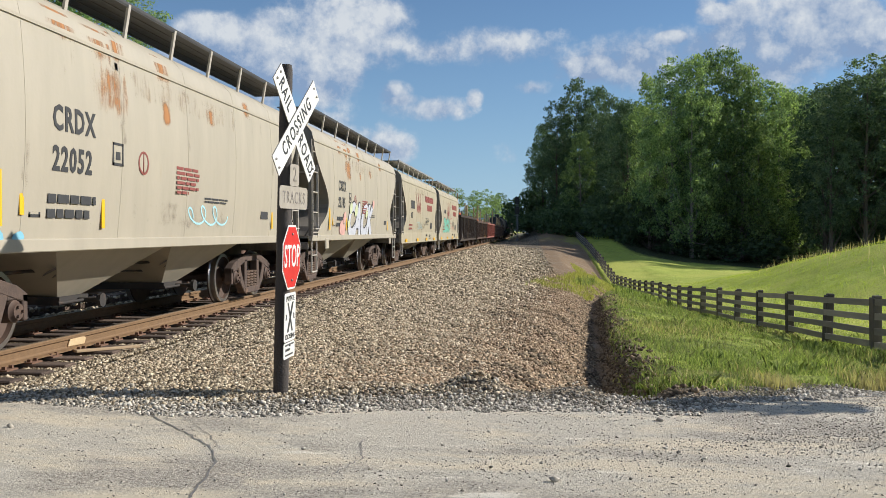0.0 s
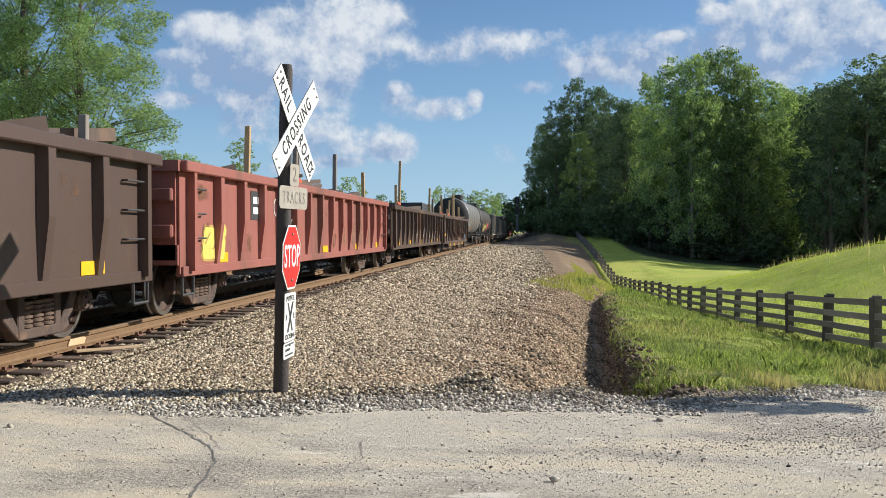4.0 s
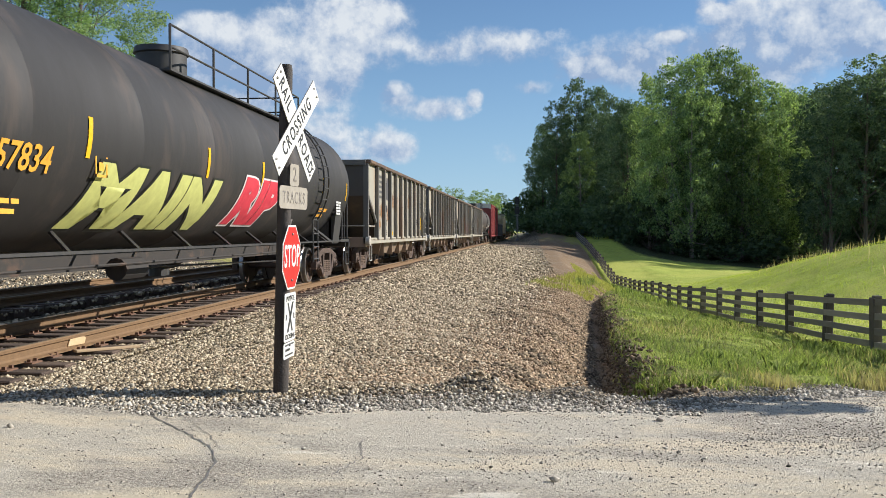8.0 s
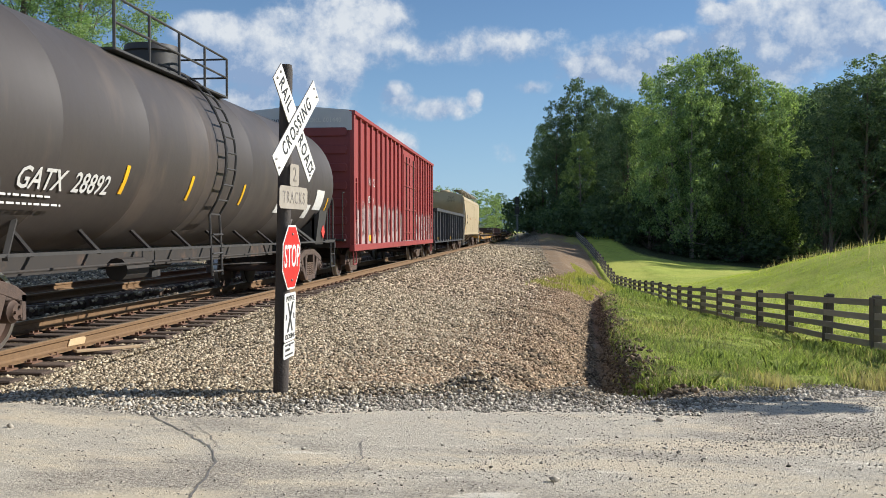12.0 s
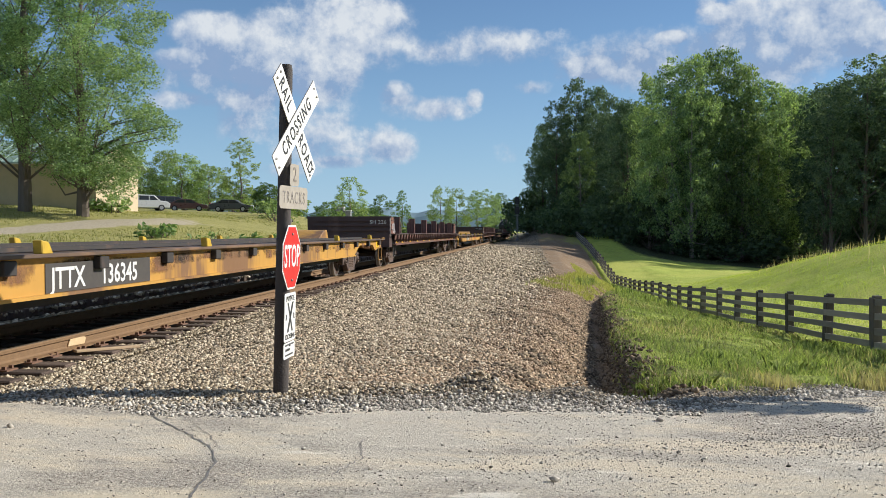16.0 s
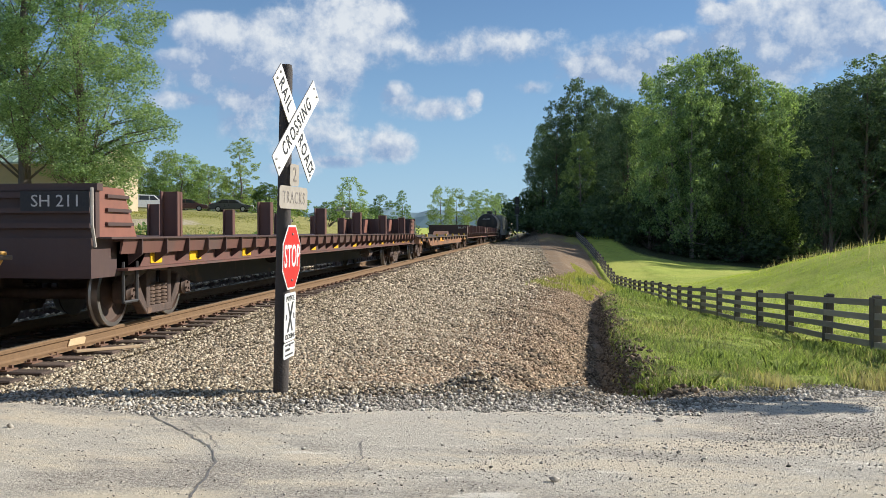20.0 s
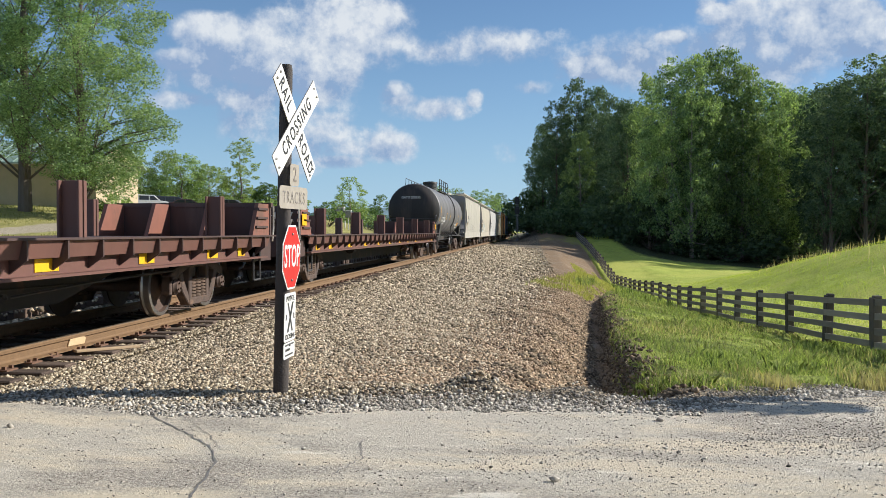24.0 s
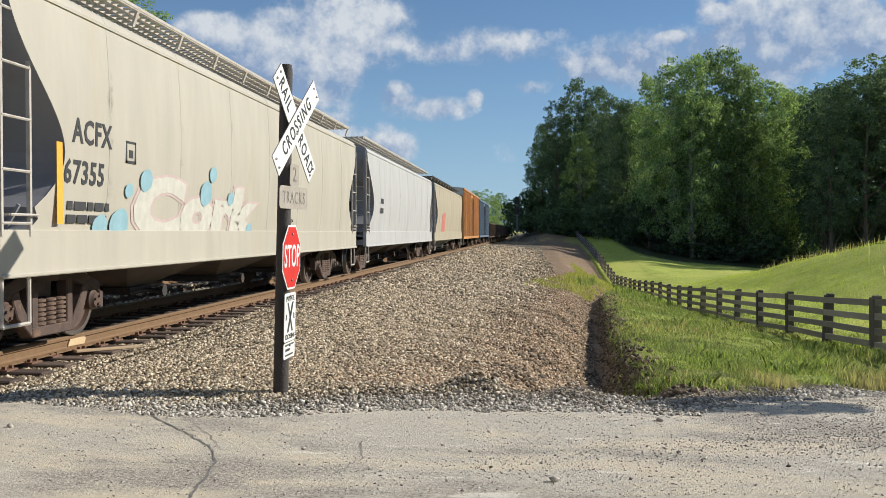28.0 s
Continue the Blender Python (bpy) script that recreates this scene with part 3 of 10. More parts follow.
def car_pose(k, half, t):
    """Pose of a car whose middle was at k: both bogies follow the track."""
    a, b = track_point(s_of(k, t) - half * 0.7, TRACK_X), track_point(s_of(k, t) + half * 0.7, TRACK_X)
    h = math.degrees(math.atan2(-(b[0] - a[0]), b[1] - a[1]))
    return pose((a[0] + b[0]) / 2, (a[1] + b[1]) / 2, 0, 0, 0, h)


# ------------------------------------------------------------------ railway cars: shared pieces
# A car's own space: its middle on the track's centre line at rail level, -y is the leading end, +x the side that faces the road.
cast_iron = surface("brown cast iron", (0.115, 0.075, 0.055), (0.065, 0.047, 0.038), 7.0, 0.85, bump=0.3, bump_scale=50.0, third=(0.19, 0.115, 0.07), third_scale=2.5)
dark_iron = surface("sooty underframe iron", (0.028, 0.025, 0.023), (0.045, 0.038, 0.032), 6.0, 0.8, third=(0.085, 0.055, 0.038), third_scale=2.0)
wheel_iron = surface("rust-brown wheel steel", (0.115, 0.068, 0.045), (0.07, 0.046, 0.034), 9.0, 0.7)
tread_iron = surface("bright wheel tread", (0.45, 0.42, 0.40), (0.35, 0.32, 0.30), 12.0, 0.35, 0.9)
spring_iron = surface("spring steel", (0.20, 0.13, 0.09), (0.12, 0.085, 0.06), 10.0, 0.7)
white_iron = surface("white ladder paint", (0.52, 0.49, 0.42), (0.38, 0.33, 0.27), 9.0, 0.6, third=(0.26, 0.15, 0.08), third_scale=5.0, third_at=0.62)
black_iron = surface("black ladder paint", (0.035, 0.034, 0.033), (0.06, 0.055, 0.05), 9.0, 0.6)
letter_black = surface("black stencil paint", (0.025, 0.025, 0.027), (0.05, 0.05, 0.05), 30.0, 0.7)
letter_white = surface("white stencil paint", (0.75, 0.74, 0.70), (0.55, 0.54, 0.5), 30.0, 0.7)
letter_red = surface("faded red stencil paint", (0.28, 0.07, 0.05), (0.20, 0.055, 0.045), 20.0, 0.7)
letter_rust = surface("rusty red stencil paint", (0.42, 0.16, 0.06), (0.34, 0.13, 0.05), 20.0, 0.7)
letter_orange = surface("orange stencil paint", (0.85, 0.42, 0.03), (0.7, 0.33, 0.03), 20.0, 0.7)
reflect_yellow = surface("yellow reflector film", (0.90, 0.52, 0.01), (0.75, 0.42, 0.015), 12.0, 0.4)
coupler_iron = surface("rusty coupler steel", (0.17, 0.09, 0.055), (0.10, 0.06, 0.045), 9.0, 0.75)

AX, WR = 0.89, 0.43


def truck_data():
    """Meshes of a three-piece bogie: frame, wheelset, springs."""
    frame_m = Mesh()
    for sx in (-1, 1):
        x0, x1 = sorted((sx * 0.92, sx * 1.06))
        frame_m.prism([(-1.12, 0.60), (-0.95, 0.69), (-0.42, 0.83), (0.42, 0.83), (0.95, 0.69), (1.12, 0.60), (1.12, 0.50), (0.88, 0.56), (0.38, 0.70), (-0.38, 0.70), (-0.88, 0.56), (-1.12, 0.50)], "x", x0, x1)
        for s in (-1, 1):
            frame_m.prism([(s * 1.12, 0.60), (s * 1.12, 0.32), (s * 1.04, 0.32), (s * 1.02, 0.60)], "x", x0, x1)
            frame_m.prism([(s * 0.78, 0.60), (s * 0.66, 0.34), (s * 0.40, 0.12), (s * 0.40, 0.25), (s * 0.60, 0.52), (s * 0.64, 0.64)], "x", x0, x1)
            frame_m.box(x0, x1, s * 0.35 - 0.06, s * 0.35 + 0.06, 0.22, 0.74)
            frame_m.box(x0 + 0.01, x1 - 0.01, s * 0.89 - 0.12, s * 0.89 + 0.12, 0.545, 0.60)
        frame_m.box(x0 - 0.01, x1 + 0.01, -0.42, 0.42, 0.12, 0.23)
    frame_m.box(-0.92, 0.92, -0.20, 0.20, 0.52, 0.80)
    ws = Mesh()
    ws.rod((-1.02, 0, 0), (1.02, 0, 0), 0.075, 10)
    for sx in (-1, 1):
        ws.lathe([(sx * 0.69, 0.10), (sx * 0.69, WR + 0.028), (sx * 0.715, WR + 0.026), (sx * 0.735, WR), (sx * 0.82, WR - 0.004), (sx * 0.825, WR - 0.06), (sx * 0.775, WR - 0.075),
                  (sx * 0.755, 0.20), (sx * 0.80, 0.13), (sx * 0.82, 0.10)], (0, 0, 0), "x", 28)
        # roller bearing with its cap and three bolts
        ws.lathe([(sx * 0.90, 0.12), (sx * 1.055, 0.12), (sx * 1.07, 0.10), (sx * 1.10, 0.085)], (0, 0, 0), "x", 14)
        for k in range(3):
            a = 2 * math.pi * k / 3
            ws.rod((sx * 1.09, 0.055 * math.cos(a), 0.055 * math.sin(a)), (sx * 1.125, 0.055 * math.cos(a), 0.055 * math.sin(a)), 0.017, 6)
            ws.prism([(0.24 * math.cos(a + 0.3), 0.24 * math.sin(a + 0.3)), (0.33 * math.cos(a + 0.25), 0.33 * math.sin(a + 0.25)), (0.33 * math.cos(a - 0.1), 0.33 * math.sin(a - 0.1)), (0.24 * math.cos(a - 0.15), 0.24 * math.sin(a - 0.15))],
                     "x", sx * 0.757, sx * 0.772)
    coil = []
    for k in range(6):
        z = 0.232 + k * 0.05
        coil += [(z, 0.062), (z + 0.008, 0.088), (z + 0.03, 0.09), (z + 0.04, 0.062)]
    sp = Mesh().lathe(coil, (0, 0, 0), "z", 10)
    me = ws.data("wheelset", wheel_iron, smooth=True)
    me.materials.append(tread_iron)
    for p in me.polygons:
        r = math.hypot(p.center.y, p.center.z)
        if r > WR - 0.05 and abs(p.center.x) > 0.72:
            p.material_index = 1
    return frame_m.data("truck", cast_iron, bevel=0.012), me, sp.data("spring", spring_iron, smooth=True)


TRUCK, WHEELSET, SPRING = truck_data()
ARM = Mesh().box(-0.12, 0.12, -0.55, 0.0, 0.74, 0.94).prism([(-0.16, -0.55), (0.16, -0.55), (0.18, -0.82), (0.05, -0.92), (-0.02, -0.80), (-0.16, -0.85)], "z", 0.70, 0.98).data("coupler", coupler_iron, bevel=0.02)
CARS = []       # car, its middle at the start, half its length, wheelsets


def add_trucks(car, half, inset):
    sets = []
    for y in (-half + inset, half - inset):
        t = part("truck", TRUCK, None, car, at=pose(0, y, 0))
        for s in (-AX, AX):
            w = part("wheelset", WHEELSET, None, t, at=pose(0, s, WR))
            sets.append((w, s))
        for x in (-0.99, 0.99):
            for q in (-0.2, 0.0, 0.2):
                part("spring", SPRING, None, t, at=pose(x, q, 0))
    return sets


def start_car(name, label, category, F, R, group="", inset=1.75, reach=0.0):
    """The empty base of a car between the end sills F and R, with its bogies, couplers, centre sill and brake gear."""
    half = (R - F) / 2
    car = tagged(new(name), label, category, group)
    car.location = (TRACK_X, (F + R) / 2, 0)
    sets = add_trucks(car, half, inset)
    part("coupler", ARM, None, car, at=pose(0, -half + 0.12, 0))
    part("coupler", ARM, None, car, at=pose(0, half - 0.12, 0, 0, 0, 180))
    part("center_sill", Mesh().box(-0.32, 0.32, -half + 0.1, half - 0.1, 0.72, 1.02), dark_iron, car)
    b = Mesh()
    b.rod((0.55, -half * 0.28, 0.72), (0.55, -half * 0.28 + 0.7, 0.72), 0.16, 12)
    b.path([(0.55, -half * 0.28 + 0.7, 0.72), (0.42, half * 0.35, 0.62), (0.42, half - inset - 1.1, 0.55)], 0.018)
    b.rod((-0.6, half * 0.1, 0.75), (-0.6, half * 0.1 + 1.1, 0.75), 0.2, 12)
    b.path([(0.7, -half + 0.4, 0.80), (0.7, half - 0.4, 0.80)], 0.022)
    part("brake_gear", b, dark_iron, car)
    for s in (-1, 1):
        hose = Mesh().path([(0.3, s * (half - 0.05), 0.72), (0.32, s * (half + 0.22), 0.52), (0.30, s * (half + 0.42), 0.48)], 0.022, 6)
        part("air_hose", hose, black_iron, car)
    CARS.append((car, (F + R) / 2, half, sets))
    return car, half


RUNGS = {}


def ladder(car, x, y, z0, z1, w, mat, rungs=None, name="ladder"):
    """A ladder on a side (w along y): two stiles and loose rungs."""
    m = Mesh()
    for s in (-w / 2, w / 2):
        m.beam((x, y + s, z0), (x, y + s, z1), 0.032, 0.04, (1, 0, 0))
    n = rungs or max(2, round((z1 - z0) / 0.42))
    ob = part(name, m, mat, car)
    if (w, mat.name) not in RUNGS:
        RUNGS[(w, mat.name)] = Mesh().rod((0, -w / 2, 0), (0, w / 2, 0), 0.015, 6).data("rung", mat)
    for k in range(n):
        z = z0 + 0.12 + (z1 - z0 - 0.24) * k / max(1, n - 1)
        part("rung", RUNGS[(w, mat.name)], None, ob, at=pose(x + 0.012, y, z))
    return ob


def stirrup(car, x, y, z1, mat, w=0.36, z0=0.42):
    m = Mesh().path([(x, y - w / 2, z1), (x, y - w / 2, z0), (x, y + w / 2, z0), (x, y + w / 2, z1)], 0.02)
    if z1 - z0 > 0.55:
        m.rod((x, y - w / 2, (z0 + z1) / 2), (x, y + w / 2, (z0 + z1) / 2), 0.016, 6)
    return part("stirrup_step", m, mat, car)


def grab(car, a, b, mat, out=(0.06, 0, 0)):
    a, b, o = Vector(a), Vector(b), Vector(out)
    return part("grab_iron", Mesh().path([a, a + o, b + o, b], 0.014), mat, car)


FONT_CACHE = {}


def lettering(text, car, x, y, z, size, mat, end=False, wide=1.0, bold=0.0, name="lettering", tilt=0.0, space=1.0):
    """Letters 5 mm proud of a side (or of the leading end), their lower left corner at the given place."""
    key = (text, round(size, 3), bold, mat.name, space)
    if key not in FONT_CACHE:
        cu = bpy.data.curves.new("letters", "FONT")
        cu.body, cu.size, cu.extrude, cu.offset, cu.resolution_u, cu.space_character = text, size, 0.002, bold, 2, space
        ob = bpy.data.objects.new("letters", cu)
        scene.collection.objects.link(ob)
        me = bpy.data.meshes.new_from_object(ob)
        bpy.data.objects.remove(ob)
        me.materials.clear()
        me.materials.append(mat)
        FONT_CACHE[key] = me
    m = pose(x, y, z, 90, 0, 0) if end else pose(x, y, z, 90 + tilt, 0, 90)
    return part(name, FONT_CACHE[key], None, car, at=m @ Matrix.Diagonal((wide, 1, 1, 1)))


def side_text(car, fx, text, y, z, size, mat, wide=1.0, bold=0.0, space=1.0):
    """Letters that lean with a curved side."""
    z1 = z + size * 0.7
    tilt = math.degrees(math.atan2(fx(z1) - fx(z), z1 - z))
    sag = max(0.0, fx((z + z1) / 2) - (fx(z) + fx(z1)) / 2)
    return lettering(text, car, fx(z) + 0.004 + sag, y, z, size, mat, wide=wide, bold=bold, tilt=tilt, space=space)


def blots(car, fx, spots, rgb):
    """Round sprayed blots: y, z, radius."""
    for y, z, r in spots:
        part("graffiti", stroke(Mesh(), fx, (y - r * 0.3, z), (y + r * 0.3, z + r * 0.2), r, 0.019), spray(rgb), car, "sprayed round blot")


def bars(car, x, y, z, rows, mat, h=0.03, gap=0.055, name="lettering", seed=1, glyph=(0.10, 0.30)):
    """Small print as plain bars: widths of the rows, from the top."""
    rnd = random.Random(seed)
    m = Mesh()
    for k, w in enumerate(rows):
        p = y
        while p < y + w - 0.02:
            q = min(y + w, p + rnd.uniform(*glyph))
            m.box(x, x + 0.004, p, q, z - k * gap - h, z - k * gap)
            p = q + 0.035
    return part(name, m, mat, car)


def patch(car, x, y0, y1, z0, z1, mat, name="reflector"):
    return part(name, Mesh().box(x, x + 0.005, y0, y1, z0, z1), mat, car)


def stain_material(name, rgb, cover, grain=(1.0, 9.0, 1.2), strength=1.0):
    """A thin film of rust, dust or scraped paint that frays out towards its edges."""
    m = bpy.data.materials.new(name)
    m.use_nodes = True
    N, L = m.node_tree.nodes, m.node_tree.links
    p, out = N["Principled BSDF"], N["Material Output"]
    p.inputs["Roughness"].default_value = 0.85
    co, info = N.new("ShaderNodeTexCoord"), N.new("ShaderNodeObjectInfo")

    def calc(op, a, b):
        n = N.new("ShaderNodeMath")
        n.operation = op
        for i, v in enumerate((a, b)):
            if isinstance(v, (int, float)):
                n.inputs[i].default_value = v
            else:
                L.new(v, n.inputs[i])
        return n.outputs[0]

    def noise_tex(scale, stretch):
        mp = N.new("ShaderNodeMapping")
        mp.inputs["Scale"].default_value = stretch
        L.new(co.outputs["Object"], mp.inputs[0])
        n = N.new("ShaderNodeTexNoise")
        n.noise_dimensions = "4D"
        n.inputs["Scale"].default_value, n.inputs["Detail"].default_value, n.inputs["Roughness"].default_value = scale, 5.0, 0.65
        L.new(mp.outputs[0], n.inputs["Vector"])
        L.new(calc("MULTIPLY", info.outputs["Random"], 40.0), n.inputs["W"])
        return n.outputs[0]

    sep = N.new("ShaderNodeSeparateXYZ")
    L.new(co.outputs["Generated"], sep.inputs[0])
    u, v = sep.outputs[1], sep.outputs[2]
    body = calc("MULTIPLY", calc("MULTIPLY", u, calc("SUBTRACT", 1.0, u)), 4.0)
    body = calc("MULTIPLY", body, calc("MINIMUM", calc("MULTIPLY", calc("MULTIPLY", v, calc("SUBTRACT", 1.0, v)), 5.0), 1.0))
    a = calc("ADD", calc("MULTIPLY", noise_tex(1.0, grain), 3.0), calc("MULTIPLY", noise_tex(4.0, (1, 1, 1)), 1.4))
    a = calc("SUBTRACT", calc("ADD", a, calc("MULTIPLY", body, 1.0)), 3.4 - cover)
    r = N.new("ShaderNodeMapRange")
    r.interpolation_type = "SMOOTHSTEP"
    r.inputs["From Min"].default_value, r.inputs["From Max"].default_value, r.inputs["To Max"].default_value = 0.0, 0.9, strength
    L.new(a, r.inputs["Value"])
    tone = N.new("ShaderNodeMixRGB")
    tone.inputs[1].default_value, tone.inputs[2].default_value = (*rgb, 1), (*[c * 0.55 for c in rgb], 1)
    L.new(noise_tex(2.5, (1, 3, 1)), tone.inputs[0])
    L.new(tone.outputs[0], p.inputs["Base Color"])
    tr, mx = N.new("ShaderNodeBsdfTransparent"), N.new("ShaderNodeMixShader")
    L.new(calc("MULTIPLY", r.outputs[0], calc("POWER", body, 0.5)), mx.inputs[0])
    L.new(tr.outputs[0], mx.inputs[1])
    L.new(p.outputs[0], mx.inputs[2])
    L.new(mx.outputs[0], out.inputs["Surface"])
    return m


rust_stain = stain_material("orange rust bloom", (0.50, 0.225, 0.075), 0.72, (1.0, 7.0, 1.0), strength=1.0)
rust_faint = stain_material("thin rust wash", (0.40, 0.24, 0.12), 0.36, strength=0.42)
rust_dark = stain_material("brown rust scab", (0.24, 0.115, 0.055), 0.62, (1.0, 3.0, 2.0), 0.9)
dust_stain = stain_material("pale road dust", (0.26, 0.20, 0.14), 0.25, (1.0, 2.0, 2.0), 0.40)
grime_dark = stain_material("black grease and soot", (0.06, 0.042, 0.03), 0.45, (1.0, 2.5, 2.0), 0.85)
rust_tan = stain_material("tan worn rust", (0.34, 0.195, 0.105), 0.8, (1.0, 3.0, 1.5), 0.8)
peach_spray = stain_material("cream and orange spray paint", (0.85, 0.60, 0.34), 1.5, (1.0, 1.5, 2.5), 0.95)
pink_wash = stain_material("faded whitish-pink spray paint", (0.50, 0.36, 0.34), 0.75, (1.0, 1.2, 1.2), 0.75)
chalk_scuff = stain_material("chalky scrape", (0.50, 0.47, 0.42), 0.10, (1.0, 1.5, 9.0), 0.8)


def stain(car, fx, y0, y1, z0, z1, mat, name="rust_stain"):
    """A stain laid on a side whose x at a height is fx(z)."""
    m = Mesh()
    n = 5
    vs = []
    for k in range(n + 1):
        z = z0 + (z1 - z0) * k / n
        vs += [(fx(z) + 0.0022, y0, z), (fx(z) + 0.0022, y1, z)]
    return part(name, m.add(vs, [(2 * k, 2 * k + 1, 2 * k + 3, 2 * k + 2) for k in range(n)]), mat, car)


PAINTS = {}


def spray(rgb):
    if rgb not in PAINTS:
        PAINTS[rgb] = surface("spray paint", rgb, tuple(c * 0.75 for c in rgb), 6.0, 0.55)
    return PAINTS[rgb]


def stroke(mesh, fx, a, b, r, off, steps=4):
    """A round-ended paint stroke from a to b (y, z) lying on a side."""
    (ya, za), (yb, zb) = a, b
    ln = math.hypot(yb - ya, zb - za) or 1e-6
    dy, dz = (yb - ya) / ln, (zb - za) / ln

    def at(u, v):
        y, z = ya + dy * u - dz * v, za + dz * u + dy * v
        return (fx(z) + off, y, z)

    arc = [(math.cos(math.pi * k / 8) * r, math.sin(math.pi * k / 8) * r) for k in range(9)]
    mesh.add([at(-s, c) for c, s in arc], [tuple(range(9))])
    mesh.add([at(ln + s, -c) for c, s in arc], [tuple(range(9))])
    vs = []
    for k in range(steps + 1):
        vs += [at(ln * k / steps, r), at(ln * k / steps, -r)]
    return mesh.add(vs, [(2 * k, 2 * k + 1, 2 * k + 3, 2 * k + 2) for k in range(steps)])


def graffiti(car, fx, y, z, w, h, n, fill, line, seed, slant=0.25):
    """Fat sprayed shapes on a side whose x at a height is fx(z): dark rims behind, fillings in front, thin strokes on top."""
    rnd = random.Random(seed)
    first = None
    cw = w / n
    lift = 0.0
    for k in range(n):
        back, front, thin = Mesh(), Mesh(), Mesh()
        y0, hw, hh = y + (k + 0.5) * cw, cw * 0.36, h * rnd.uniform(0.30, 0.38)
        zc = z + rnd.uniform(-0.06, 0.06) * h
        grid = {(i, j): (y0 + i * hw * rnd.uniform(0.85, 1.1) + slant * j * hh, zc + j * hh * rnd.uniform(0.9, 1.1)) for i in (-1, 0, 1) for j in (-1, 0, 1)}
        forms = [[((-1, -1), (-1, 1)), ((-1, 1), (1, 1)), ((1, 1), (1, 0)), ((1, 0), (-1, 0))], [((-1, -1), (0, 1)), ((0, 1), (1, -1)), ((-1, 0), (1, 0))], [((1, 1), (-1, 1)), ((-1, 1), (-1, -1)), ((-1, -1), (1, -1)), ((-1, 0), (1, 0))],
                 [((1, 1), (-1, 1)), ((-1, 1), (-1, 0)), ((-1, 0), (1, 0)), ((1, 0), (1, -1)), ((1, -1), (-1, -1))], [((-1, -1), (-1, 1)), ((-1, 0), (1, 1)), ((-1, 0), (1, -1))], [((-1, 1), (-1, -1)), ((-1, -1), (1, -1)), ((1, -1), (1, 1)), ((1, 1), (-1, 1))]]
        r = min(cw, h * 0.75) * rnd.uniform(0.20, 0.25)
        for a, b in rnd.choice(forms):
            lift += 0.00012
            stroke(back, fx, grid[a], grid[b], r + 0.035 + 0.03 * r, 0.0028 + lift)
            stroke(front, fx, grid[a], grid[b], r, 0.0085 + lift)
        a, b = grid[(-1, rnd.choice((-1, 0)))], grid[(0, rnd.choice((0, 1)))]
        stroke(thin, fx, a, b, 0.014, 0.0150 + lift, 3)
        first = part("graffiti", back, spray(line), car, "sprayed graffiti outline")
        part("graffiti_fill", front, spray(fill), first)
        part("graffiti_stroke", thin, spray(line), first)
    return first


def bubble(car, fx, text, y, z, w, h, fill, line, bold=0.05, slant=0.15):
    """Fat sprayed letters, w by h metres from their lower left corner, bent onto a side whose x at a height is fx(z)."""
    def letter_mesh(grow, lift, rgb):
        cu = bpy.data.curves.new("letters", "FONT")
        cu.body, cu.size, cu.offset, cu.resolution_u, cu.space_character = text, 1.0, grow, 3, 1.02
        ob = bpy.data.objects.new("letters", cu)
        scene.collection.objects.link(ob)
        me = bpy.data.meshes.new_from_object(ob)
        bpy.data.objects.remove(ob)
        bm = bmesh.new()
        bm.from_mesh(me)
        for k in range(1, 8):
            bmesh.ops.bisect_plane(bm, geom=bm.verts[:] + bm.edges[:] + bm.faces[:], plane_co=(0, 0.1 * k, 0), plane_no=(0, 1, 0))
        return me, bm, lift, rgb
    wide = None
    first = None
    for me, bm, lift, rgb in (letter_mesh(bold + 0.035, 0.006, line), letter_mesh(bold, 0.012, fill)):
        xs = [v.co.x for v in bm.verts]
        wide = wide or (min(xs), max(xs))
        for v in bm.verts:
            zz = z + v.co.y / 0.73 * h
            v.co = Vector((fx(zz) + lift, y + (v.co.x - wide[0]) / (wide[1] - wide[0]) * w + slant * (zz - z), zz))
        bm.to_mesh(me)
        bm.free()
        me.materials.clear()
        me.materials.append(spray(rgb))
        ob = part("graffiti" if first is None else "graffiti_fill", me, None, car if first is None else first, "sprayed bubble letters" if first is None else "")
        first = first or ob
    return first


def scrawl(car, fx, y, z, w, h, rgb, seed, loops=6, r=0.02):
    """A thin sprayed scribble of loops and tails."""
    rnd = random.Random(seed)
    m = Mesh()
    pts = []
    steps = 16
    amp, wob = [rnd.uniform(0.55, 1.0) for _ in range(loops + 2)], [rnd.uniform(-0.25, 0.25) for _ in range(loops + 2)]
    for k in range(loops * steps + 1):
        u = k / (loops * steps)
        q = k / steps
        i, f = int(q), q % 1
        am = amp[i] * (1 - f) + amp[i + 1] * f
        wo = wob[i] * (1 - f) + wob[i + 1] * f
        a = u * loops * 2 * math.pi
        pts.append((y + u * w + 0.42 * w / loops * math.cos(a + 0.4), z + wo * h * 0.5 + h * 0.5 * am * math.sin(a)))
    skip = 0
    for k, (p, q) in enumerate(zip(pts, pts[1:])):
        if rnd.random() < 0.03:
            skip = 3
        if skip:
            skip -= 1
            continue
        stroke(m, fx, p, q, r * 0.75, 0.005 + 0.00002 * k, 1)
    return part("graffiti", m, spray(rgb), car, "thin sprayed scribble")


